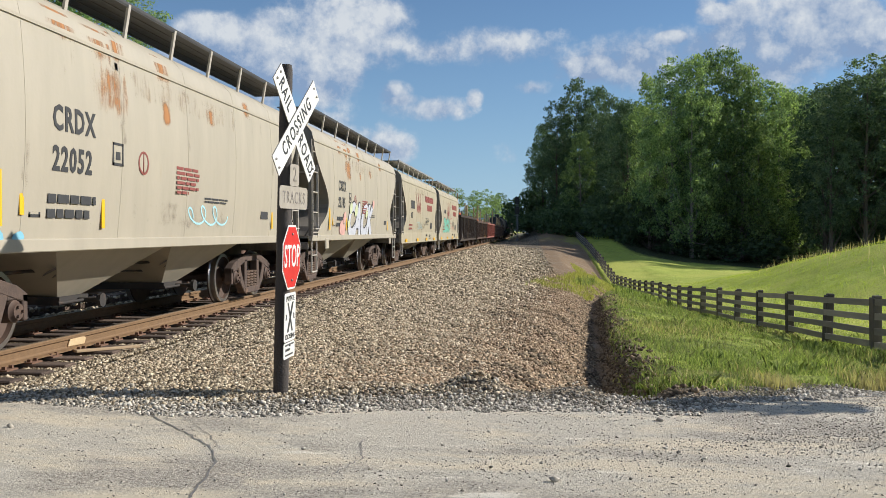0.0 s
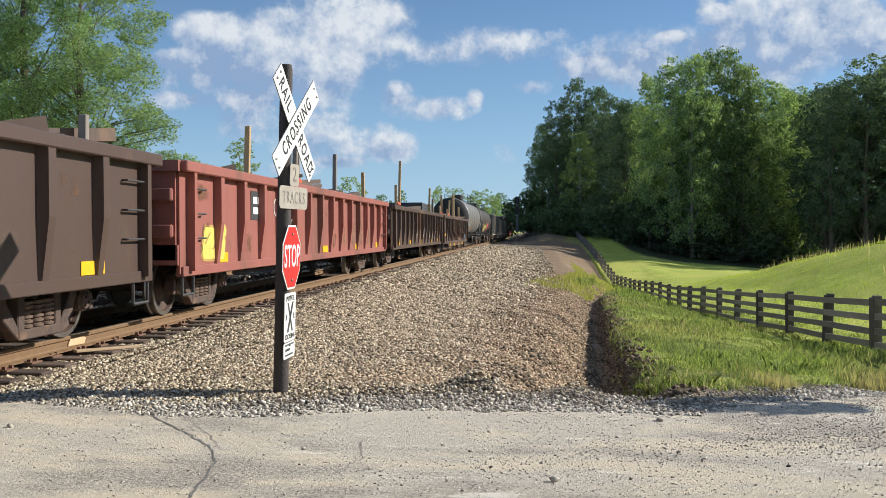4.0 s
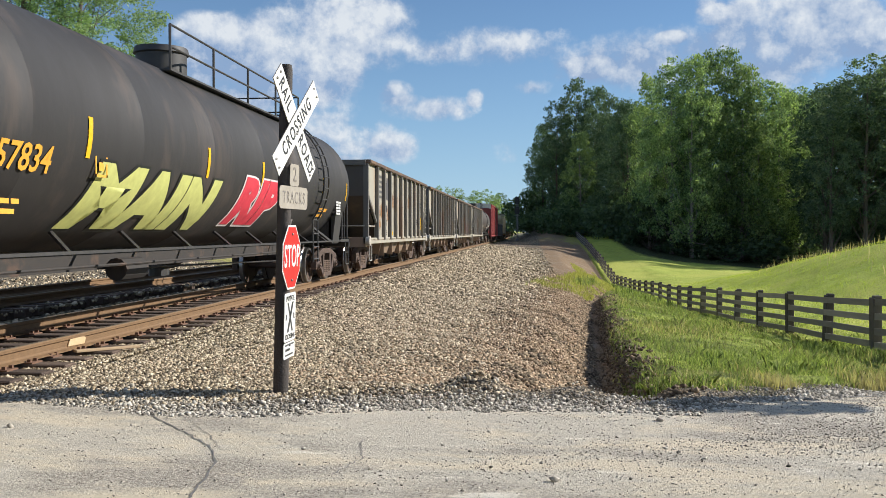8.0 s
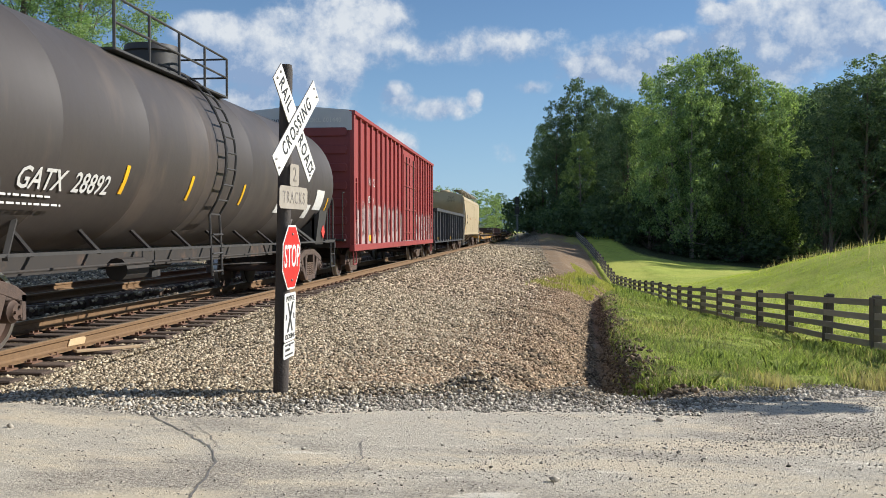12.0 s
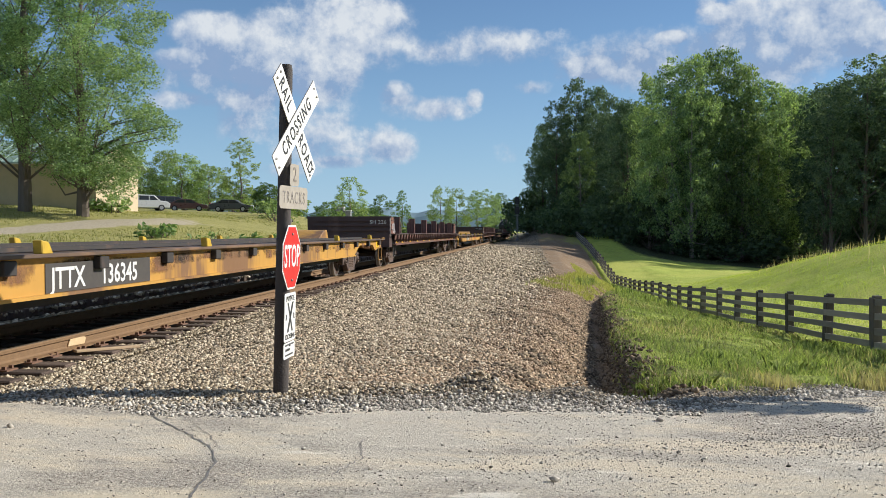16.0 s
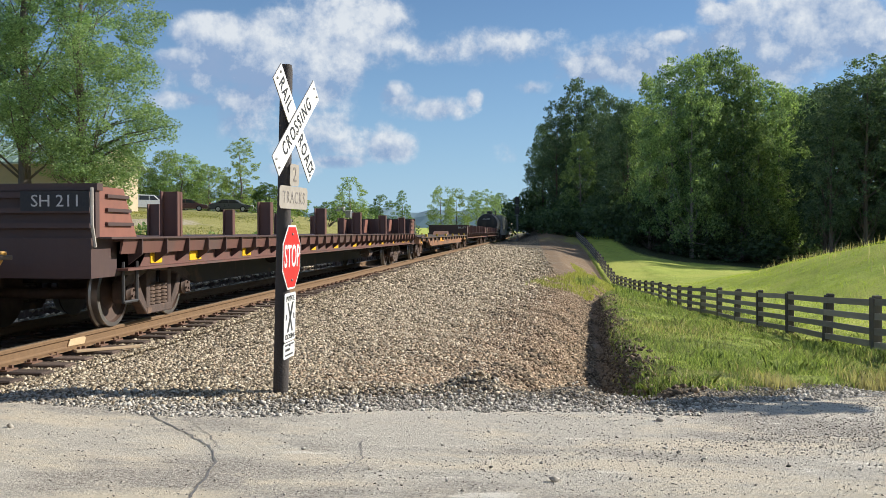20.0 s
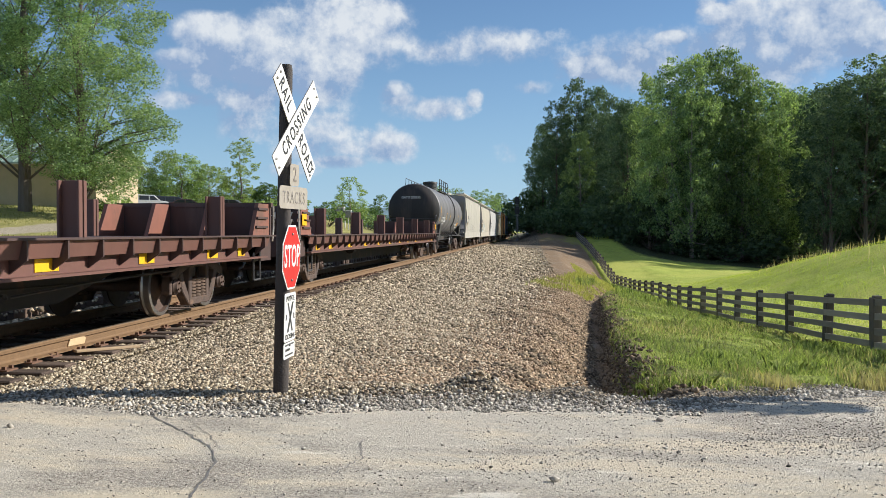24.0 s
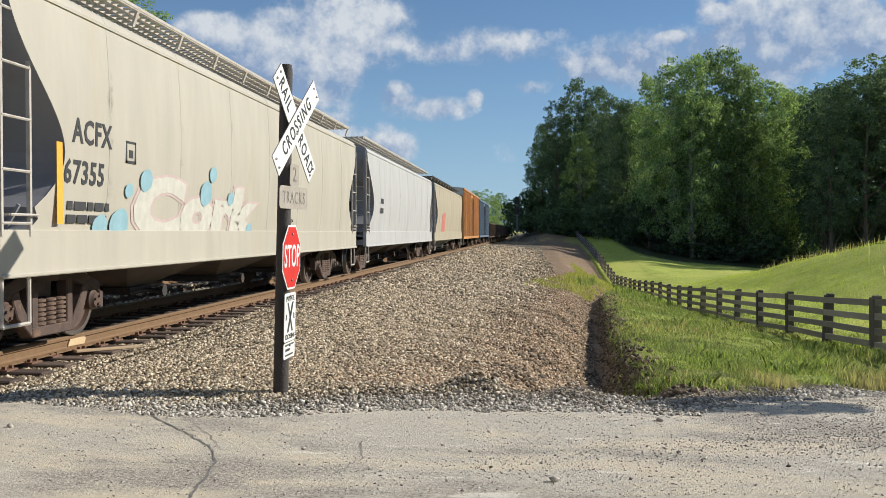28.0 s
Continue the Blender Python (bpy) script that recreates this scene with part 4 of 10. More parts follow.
# ------------------------------------------------------------------ covered hoppers
def covered_hopper(label, F, R, paint, end_paint, eave=3.25, peak=3.85, sill0=1.0, sill1=1.2, bays=2, iron=white_iron, group="covered hopper cars", cut=0.85, walk_paint=black_iron, bulge=0.06, grid=0.15, belly_paint=None, walk_z=None):
    belly_paint = belly_paint or end_paint
    car, half = start_car("covered_hopper_car", label, "freight car", F, R, group, inset=1.65)
    # side profile from the sill up to the roof's crown
    prof = [(1.47, sill1)]
    n = 20
    for k in range(1, n + 1):
        u = k / n
        prof.append((1.47 + bulge * math.sin(math.pi * u) + 0.03 * u, sill1 + (eave - sill1) * u))
    top = []
    for k in range(1, 7):
        a = k / 6 * math.pi / 2
        top.append((1.50 * math.cos(a) ** 0.8 if k < 6 else 0.0, eave + (peak - eave) * math.sin(a) ** 0.9))

    def inset(z):
        """How far the end wall stands in from the end at a height."""
        u = (z - sill1) / (eave - sill1)
        if u >= 1:
            return 0.12
        if u < 0.08:
            return 0.5 + u * 3
        return 0.12 + cut * max(0.0, math.sin(math.pi * min(1.0, (1 - u) * 0.98) ** 1.6)) ** 1.2

    ring = prof + top

    def fx(z):
        return float(np.interp(z, [p[1] for p in ring], [p[0] for p in ring]))

    side = Mesh()
    fullring = ring + [(-x, z) for x, z in reversed(ring[:-1])]
    m = len(fullring)
    ys = (-1, -0.5, 0, 0.5, 1)
    for s in ys:
        side.v += [(x, s * (half - inset(z)), z) for x, z in fullring]
    for k in range(len(ys) - 1):
        side.f += [(k * m + i, k * m + i + 1, (k + 1) * m + i + 1, (k + 1) * m + i) for i in range(m - 1)]
    part("body", side, paint, car, smooth=True)
    q = len(ring)
    for s in (-1, 1):
        ends = Mesh()
        vs = [(x - math.copysign(0.004, x), s * (half - inset(z) - 0.01), z) for x, z in fullring]
        ends.add(vs, [(i, i + 1, m - 2 - i, m - 1 - i) for i in range(q - 2)] + [(q - 2, q - 1, q)])
        part("end_sheet", ends, end_paint, car)
    ns = max(5, round(2 * half / 2.1))
    for k in range(1, ns):
        y = -half + 2 * half * k / ns
        bead = Mesh()
        for (xa, za), (xb, zb) in zip(ring[:-3], ring[1:-2]):
            bead.beam((xa, y, za), (xb, y, zb), 0.016, 0.005, (1, 0, 0))
        part("weld_seam", bead, paint, car)
        stain(car, fx, y - 0.12, y + 0.16, sill1 + 0.05, eave - 0.1, dust_stain, "grime")
    for s in (-1, 1):
        part("eave_rail", Mesh().beam((1.503 * s, -half + 0.1, eave - 0.02), (1.503 * s, half - 0.1, eave - 0.02), 0.035, 0.035), paint, car)
    for s in (-1, 1):
        sill = Mesh()
        x0, x1 = sorted((s * 1.40, s * 1.50))
        sill.box(x0, x1, -half, half, sill0, sill1 + 0.01)
        if sill1 - sill0 > 0.3:
            sill.box(*sorted((s * 1.44, s * 1.53)), -half + 0.02, half - 0.02, sill0 - 0.012, sill0 + 0.03)
        part("side_sill", sill, paint, car, bevel=0.01)
    for s in (-1, 1):
        plat = Mesh()
        plat.box(-1.40, 1.40, *sorted((s * half, s * (half - 0.55))), 1.02, 1.10)
        plat.box(-1.40, 1.40, *sorted((s * half, s * (half - 0.05))), 0.86, 1.16)
        for x in (-0.6, 0.6):
            plat.beam((x, s * (half - 0.15), 1.1), (x, s * (half - 0.85), 2.6), 0.10, 0.10)
        plat.beam((1.2, s * (half - 0.4), 1.1), (1.44, s * (half - 0.4), 1.5), 0.03, 0.03)
        part("end_platform", plat, end_paint, car)
    # outlet hoppers
    span = 2 * (half - 2.9)
    for k in range(bays):
        y = -span / 2 + (k + 0.5) * span / bays
        hw = span / bays * 0.5
        h = Mesh()
        h.add([(-1.3, y - hw, sill0 + 0.05), (1.3, y - hw, sill0 + 0.05), (1.3, y + hw, sill0 + 0.05), (-1.3, y + hw, sill0 + 0.05),
               (-0.62, y - 0.28, 0.46), (0.62, y - 0.28, 0.46), (0.62, y + 0.28, 0.46), (-0.62, y + 0.28, 0.46)],
              [(3, 2, 1, 0), (4, 5, 6, 7), (0, 1, 5, 4), (1, 2, 6, 5), (2, 3, 7, 6), (3, 0, 4, 7)])
        hop = part("outlet_hopper", h, paint if bays == 2 else belly_paint, car)
        g = Mesh().box(-0.68, 0.68, y - 0.34, y + 0.34, 0.36, 0.46).rod((-0.9, y + 0.1, 0.40), (0.95, y + 0.1, 0.40), 0.03, 8).rod((0.95, y + 0.1, 0.40), (1.0, y + 0.1, 0.40), 0.09, 8)
        g.rod((0.75, y - 0.5, 0.40), (0.75, y + 0.5, 0.40), 0.02)
        part("outlet_gate", g, iron if bays == 3 and belly_paint == end_paint else dark_iron, hop)
    # roof walk carried on brackets over the eaves
    zt = walk_z or peak + 0.14
    for sx in (-1, 1):
        rw = Mesh()
        for x in (0.70, 0.86, 1.02, 1.18, 1.34):
            rw.beam((sx * x, -half + 0.25, zt), (sx * x, half - 0.25, zt), 0.045, 0.035)
        nn = int(2 * half / 0.16)
        for k in range(nn + 1):
            y = -half + 0.28 + (2 * half - 0.56) * k / nn
            rw.beam((sx * 0.66, y, zt), (sx * 1.34, y, zt), grid, 0.02)
        roofwalk = part("roof_walk", rw, walk_paint, car)
        ny = max(6, int(2 * half / 1.45))
        for k in range(ny + 1):
            y = -half + 0.35 + (2 * half - 0.7) * k / ny
            part("walk_bracket", Mesh().beam((sx * 1.36, y, zt + 0.02), (sx * 1.28, y, eave + 0.26), 0.03, 0.06, (0, 1, 0)), iron, roofwalk)
        part("walk_edge", Mesh().beam((sx * 1.36, -half + 0.25, zt + 0.02), (sx * 1.36, half - 0.25, zt + 0.02), 0.02, 0.04), walk_paint, roofwalk)
    for k in range(bays * 2):
        y = -half + 1.4 + (2 * half - 2.8) * k / (bays * 2 - 1)
        part("roof_hatch", Mesh().lathe([(peak - 0.1, 0.38), (peak + 0.12, 0.38), (peak + 0.2, 0.28)], (0, y, 0), "z", 14), paint, car, smooth=True)
    for s in (-1, 1):
        ladder(car, 1.49, s * (half - 0.26), sill1 - 0.05, eave - 0.15, 0.46, iron)
        ladder(car, -1.49, s * (half - 0.26), sill1 - 0.05, eave - 0.15, 0.46, iron)
        stirrup(car, 1.46, s * (half - 0.3), sill0 + 0.05, iron, 0.44, 0.36)
        e = Mesh()
        for z in (1.75, 2.15, 2.55):
            e.rod((-1.45, s * (half - 0.02), z), (1.45, s * (half - 0.02), z), 0.014, 6)
        part("end_handrail", e, iron if end_paint != paint else dark_iron, car)
        grab(car, (1.48, s * (half - 0.1), sill1 + 0.15), (1.48, s * (half - 0.55), sill1 + 0.15), iron)
        for x in (-1.45, 1.45):
            part("corner_post", Mesh().beam((x, s * (half - 0.03), sill1), (x, s * (half - 0.03), eave), 0.07, 0.07, (1, 0, 0)), end_paint, car)
    wheel = Mesh().lathe([(-half + 0.30, 0.24), (-half + 0.33, 0.27), (-half + 0.36, 0.24)], (0.75, 0, 2.0), "y", 18).rod((0.75, -half + 0.33, 2.0), (0.75, -half + 0.6, 2.0), 0.03)
    part("hand_brake_wheel", wheel, dark_iron, car)
    return car, half, fx


# ------------------------------------------------------------------ gondolas
def gondola(label, F, R, paint, rib_paint=None, top=2.4, foot=0.64, ribs=15, group="open gondola cars", ladder_mat=black_iron, wedge=True, marks=(), posts=None, belly=0.0):
    car, half = start_car("gondola_car", label, "freight car", F, R, group, inset=1.9)
    rib_paint = rib_paint or paint
    posts = posts or [-half + 0.35 + (2 * half - 0.7) * k / (ribs - 1) for k in range(ribs)]
    if posts[0] > -half + 1:
        posts = [-half + 0.06] + posts + [half - 0.06]
    for sx in (-1, 1):
        x0, x1 = sorted((sx * 1.43, sx * 1.46))
        w = Mesh().box(x0, x1, -half + 0.05, half - 0.05, foot + 0.02, top - 0.05)
        side = part("side_wall", w, paint, car)
        part("top_chord", Mesh().box(*sorted((sx * 1.38, sx * 1.60)), -half, half, top - 0.15, top), rib_paint, car, bevel=0.015)
        part("side_sill", Mesh().box(*sorted((sx * 1.38, sx * 1.50)), -half + 0.1, half - 0.1, foot - 0.02, foot + 0.12), rib_paint, car, bevel=0.01)
        for k, y in enumerate(posts):
            xa, xb = sx * 1.46, sx * 1.58
            m = Mesh()
            if wedge and 0 < k < len(posts) - 1:
                m.add([(xa, y - 0.07, foot + 0.05), (xa, y + 0.07, foot + 0.05), (sx * 1.49, y + 0.06, foot + 0.05), (sx * 1.49, y - 0.06, foot + 0.05),
                       (xa, y - 0.085, top - 0.15), (xa, y + 0.085, top - 0.15), (xb, y + 0.07, top - 0.15), (xb, y - 0.07, top - 0.15),
                       (xb, y + 0.065, foot + 0.75), (xb, y - 0.065, foot + 0.75)],
                      [(0, 1, 2, 3), (3, 2, 8, 9), (9, 8, 6, 7), (0, 3, 9, 7, 4), (1, 5, 6, 8, 2), (4, 7, 6, 5)])
            else:
                m.box(*sorted((xa, xb)), y - 0.05, y + 0.05, foot + 0.05, top - 0.15)
            part("side_post", m, rib_paint, side)
        if belly:
            part("belly_sheet", Mesh().prism([(-half + 3.1, foot + 0.02), (half - 3.1, foot + 0.02), (half - 3.7, foot - belly), (-half + 3.7, foot - belly)], "x", *sorted((sx * 1.40, sx * 1.462))), paint, side)
    for s in (-1, 1):
        y0, y1 = sorted((s * half, s * (half - 0.06)))
        end = part("end_wall", Mesh().box(-1.42, 1.42, y0, y1, 0.85, top - 0.02), paint, car)
        for z in (1.25, 1.75):
            part("end_rib", Mesh().box(-1.40, 1.40, *sorted((s * half, s * (half + 0.09))), z - 0.09, z + 0.09), rib_paint, end, bevel=0.02)
        part("top_chord", Mesh().box(-1.5, 1.5, *sorted((s * (half - 0.1), s * (half + 0.08))), top - 0.15, top), rib_paint, end)
        part("end_sill", Mesh().box(-1.45, 1.45, *sorted((s * half, s * (half - 0.25))), 0.78, 1.06), rib_paint, car)
        for z in (1.15, 1.5, 1.85, 2.15):
            if z < top - 0.2:
                grab(car, (1.47, s * (half - 0.32), z), (1.47, s * (half - 0.85), z), ladder_mat)
        stirrup(car, 1.45, s * (half - 0.35), foot + 0.1, ladder_mat, 0.4, 0.36)
    part("floor", Mesh().box(-1.42, 1.42, -half + 0.06, half - 0.06, 1.02, 1.10), dark_iron, car)
    for y, z in marks or [(half * q, foot + 0.13) for q in (-0.8, -0.42, 0.01, 0.45, 0.82)]:
        patch(car, 1.465, y - 0.26, y + 0.26, z, z + 0.15, reflect_yellow)
    rnd = random.Random(int(F * 10))
    for y0, y1 in zip(posts, posts[1:]):
        stain(car, lambda q: 1.463, y0 + 0.12, y1 - 0.12, foot + 0.13, foot + rnd.uniform(0.6, 1.1), rnd.choice((rust_dark, rust_tan, dust_stain)))
        if rnd.random() < 0.6:
            z = rnd.uniform(foot + 0.9, top - 0.3)
            stain(car, lambda q: 1.4645, y0 + 0.15, y1 - 0.15, z - 0.25, z + 0.12, rnd.choice((rust_tan, rust_dark, rust_faint, chalk_scuff)))
    return car, half, (lambda z: 1.462)


lug_paint = surface("bright yellow lug paint", (0.62, 0.42, 0.03), (0.40, 0.25, 0.03), 9.0, 0.5)
timber = surface("pale sawn timber", (0.55, 0.38, 0.20), (0.42, 0.28, 0.14), 6.0, 0.85, stretch=(1, 1, 0.12), bump=0.3)
grey_timber = surface("grey weathered timber", (0.30, 0.26, 0.22), (0.20, 0.17, 0.14), 6.0, 0.9, stretch=(1, 1, 0.12), bump=0.3)
strap_red = surface("orange-red strap webbing", (0.62, 0.10, 0.04), (0.5, 0.08, 0.035), 12.0, 0.8)


def stakes(car, spots, top, seed, strap=True):
    """Timber stakes wedged in a gondola: y, x, height over the rim, lean, dark."""
    rnd = random.Random(seed)
    for y, x, h, lean, dark in spots:
        m = Mesh().beam((x, y, 1.1), (x + rnd.uniform(-0.05, 0.05), y + lean * (top + h - 1.1), top + h), 0.085, 0.10, (1, 0, 0))
        part("timber_stake", m, grey_timber if dark else timber, car, bevel=0.008)
    if strap:
        for (y, x, h, lean, d), (y2, x2, h2, lean2, d2) in zip(spots, spots[1:]):
            if abs(y2 - y) < 1.0:
                part("strap", Mesh().beam((x + 0.07, y + lean * (top + 0.2 - 1.1), top + 0.20), (x2 + 0.07, y2 + lean2 * (top + 0.1 - 1.1), top + 0.16), 0.015, 0.09), strap_red, car)


def scrap_load(car, half, z, mat, seed):
    """A heaped load inside a gondola."""
    rnd = random.Random(seed)
    m = Mesh()
    y = -half + 0.6
    while y < half - 0.8:
        w = rnd.uniform(0.6, 1.6)
        x = rnd.uniform(-0.9, 0.9)
        m.beam((x - 0.4, y, z + rnd.uniform(-0.15, 0.05)), (x + rnd.uniform(-0.3, 0.6), min(half - 0.2, y + w), z + rnd.uniform(-0.1, 0.15)), rnd.uniform(0.1, 0.35), rnd.uniform(0.05, 0.2))
        y += 0.18
    m.box(-1.4, 1.4, -half + 0.2, half - 0.2, 1.10, z - 0.12)
    part("scrap_load", m, mat, car, "heap of scrap and straps")


# ------------------------------------------------------------------ coal hoppers
def coal_hopper(label, F, R, paint, rib_paint, under, chord_paint, end_paint, top=3.36, group="ribbed open hopper cars"):
    car, half = start_car("coal_hopper_car", label, "freight car", F, R, group, inset=1.55)
    foot = 0.95
    cut = 1.40
    for sx in (-1, 1):
        x0, x1 = sorted((sx * 1.44, sx * 1.47))
        poly = [(-half + cut, foot), (half - cut, foot), (half - cut, 1.55), (half - 0.04, 2.30), (half - 0.04, top - 0.05), (-half + 0.04, top - 0.05), (-half + 0.04, 2.30), (-half + cut, 1.55)]
        side = part("side_wall", Mesh().prism(poly, "x", x0, x1), paint, car)
        part("top_chord", Mesh().box(*sorted((sx * 1.40, sx * 1.60)), -half, half, top - 0.10, top), chord_paint, car, bevel=0.012)
        part("side_sill", Mesh().box(*sorted((sx * 1.36, sx * 1.54)), -half, half, foot - 0.06, foot + 0.12), paint, car, bevel=0.01)
        n = 10
        for k in range(n):
            y = -half + cut + 0.02 + (2 * half - 2 * cut - 0.04) * k / (n - 1)
            part("side_post", Mesh().box(*sorted((sx * 1.47, sx * 1.585)), y - 0.068, y + 0.068, foot + 0.05, top - 0.12), rib_paint, side, bevel=0.012)
        riv = Mesh()
        for k in range(60):
            y = -half + 0.2 + (2 * half - 0.4) * k / 59
            riv.box(*sorted((sx * 1.54, sx * 1.552)), y - 0.018, y + 0.018, foot + 0.04, foot + 0.075)
        part("rivet_row", riv, under, side)
        for s in (-1, 1):
            part("corner_post", Mesh().box(*sorted((sx * 1.36, sx * 1.52)), *sorted((s * half, s * (half - 0.10))), foot, top - 0.1), rib_paint, car, bevel=0.012)
            part("slope_flange", Mesh().beam((sx * 1.50, s * (half - 0.06), 2.28), (sx * 1.50, s * (half - cut), 1.53), 0.06, 0.09), rib_paint, side)
    for s in (-1, 1):
        y0 = s * (half - 0.02)
        sl = Mesh().add([(-1.43, y0, top - 0.05), (1.43, y0, top - 0.05), (1.43, y0, 2.30), (-1.43, y0, 2.30), (1.43, s * (half - 2.2), 1.0), (-1.43, s * (half - 2.2), 1.0)], [(0, 1, 2, 3), (3, 2, 4, 5)])
        part("end_sheet", sl, end_paint, car)
        part("end_beam", Mesh().box(-1.44, 1.44, *sorted((s * half, s * (half + 0.07))), top - 0.16, top - 0.01), rib_paint, car)
        part("end_sill", Mesh().box(-1.42, 1.42, *sorted((s * half, s * (half - 0.3))), 0.80, 1.08), under, car)
        st = Mesh()
        for x in (-0.5, 0.5):
            st.beam((x, s * (half - 0.15), 1.05), (x, s * (half - 0.25), 2.2), 0.1, 0.1)
        part("end_strut", st, dark_iron, car)
        rail = Mesh().rod((1.46, s * (half - 0.05), 1.42), (1.46, s * (half - cut), 1.42), 0.018, 6).rod((1.46, s * (half - 0.05), 1.95), (1.46, s * (half - 0.75), 1.95), 0.016, 6)
        rail.rod((-1.4, s * (half + 0.02), 1.42), (1.4, s * (half + 0.02), 1.42), 0.018, 6)
        part("handrail", rail, white_iron, car)
        jack = Mesh().lathe([(1.44, 0.15), (1.56, 0.15), (1.58, 0.09)], (0, s * (half - 0.08), 0.98), "x", 12)
        part("jacking_pad", jack, white_iron, car, smooth=True)
        stirrup(car, 1.5, s * (half - 0.42), 0.95, white_iron, 0.34, 0.40)
    ladder(car, 1.52, half - 0.32, 1.05, top - 0.1, 0.44, white_iron, 8)
    ladder(car, -1.52, -half + 0.32, 1.05, top - 0.1, 0.44, white_iron, 8)
    # belly between the bogies
    belly = Mesh()
    a = half - 3.2
    belly.add([(-1.34, -a, 0.93), (1.34, -a, 0.93), (1.34, a, 0.93), (-1.34, a, 0.93), (-1.20, -a + 0.25, 0.52), (1.20, -a + 0.25, 0.52), (1.20, a - 0.25, 0.52), (-1.20, a - 0.25, 0.52)],
              [(3, 2, 1, 0), (4, 5, 6, 7), (0, 1, 5, 4), (1, 2, 6, 5), (2, 3, 7, 6), (3, 0, 4, 7)])
    bl = part("belly", belly, under, car)
    for k in range(5):
        y = -a + 0.3 + (2 * a - 0.6) * k / 4
        part("belly_rib", Mesh().box(1.18, 1.38, y - 0.03, y + 0.03, 0.46, 0.92), under, bl)
    part("coal_load", Mesh().box(-1.40, 1.40, -half + 0.4, half - 0.4, 2.2, top - 0.45), dark_iron, car)
    patch(car, 1.475, -half + 4.35, -half + 4.75, foot + 0.19, foot + 0.31, reflect_yellow)
    patch(car, 1.475, 0.9, 1.25, foot + 0.22, foot + 0.34, reflect_yellow)
    patch(car, 1.475, half - cut - 0.7, half - cut - 0.35, foot + 0.30, foot + 0.42, reflect_yellow)
    return car, half, (lambda z: 1.472)


def rail_emblem(car, y, z, s, v, mat):
    """A plain emblem of slanted stripes and two block shapes."""
    m = Mesh()
    for k in range(5):
        m.prism([(y + k * 0.02 * s, z + 0.62 * v - k * 0.155 * v), (y + 1.05 * s - k * 0.02 * s, z + 0.62 * v - k * 0.155 * v), (y + 1.0 * s - k * 0.02 * s, z + 0.54 * v - k * 0.155 * v), (y + k * 0.02 * s, z + 0.54 * v - k * 0.155 * v)], "x", 1.472, 1.478)
    m.prism([(y + 1.0 * s, z - 0.08 * v), (y + 1.25 * s, z - 0.08 * v), (y + 1.35 * s, z + 0.15 * v), (y + 1.45 * s, z - 0.1 * v), (y + 1.72 * s, z - 0.1 * v), (y + 1.72 * s, z + 0.62 * v), (y + 1.5 * s, z + 0.62 * v), (y + 1.42 * s, z + 0.35 * v), (y + 1.3 * s, z + 0.62 * v), (y + 1.08 * s, z + 0.62 * v)], "x", 1.472, 1.478)
    m.prism([(y + 1.85 * s, z - 0.14 * v), (y + 2.35 * s, z - 0.14 * v), (y + 2.45 * s, z + 0.02 * v), (y + 2.35 * s, z + 0.26 * v), (y + 2.1 * s, z + 0.34 * v), (y + 2.4 * s, z + 0.36 * v), (y + 2.4 * s, z + 0.55 * v), (y + 1.95 * s, z + 0.55 * v), (y + 1.85 * s, z + 0.35 * v), (y + 2.0 * s, z + 0.18 * v), (y + 2.12 * s, z + 0.06 * v), (y + 1.85 * s, z + 0.04 * v)], "x", 1.472, 1.478)
    part("emblem", m, mat, car, "dark striped emblem")


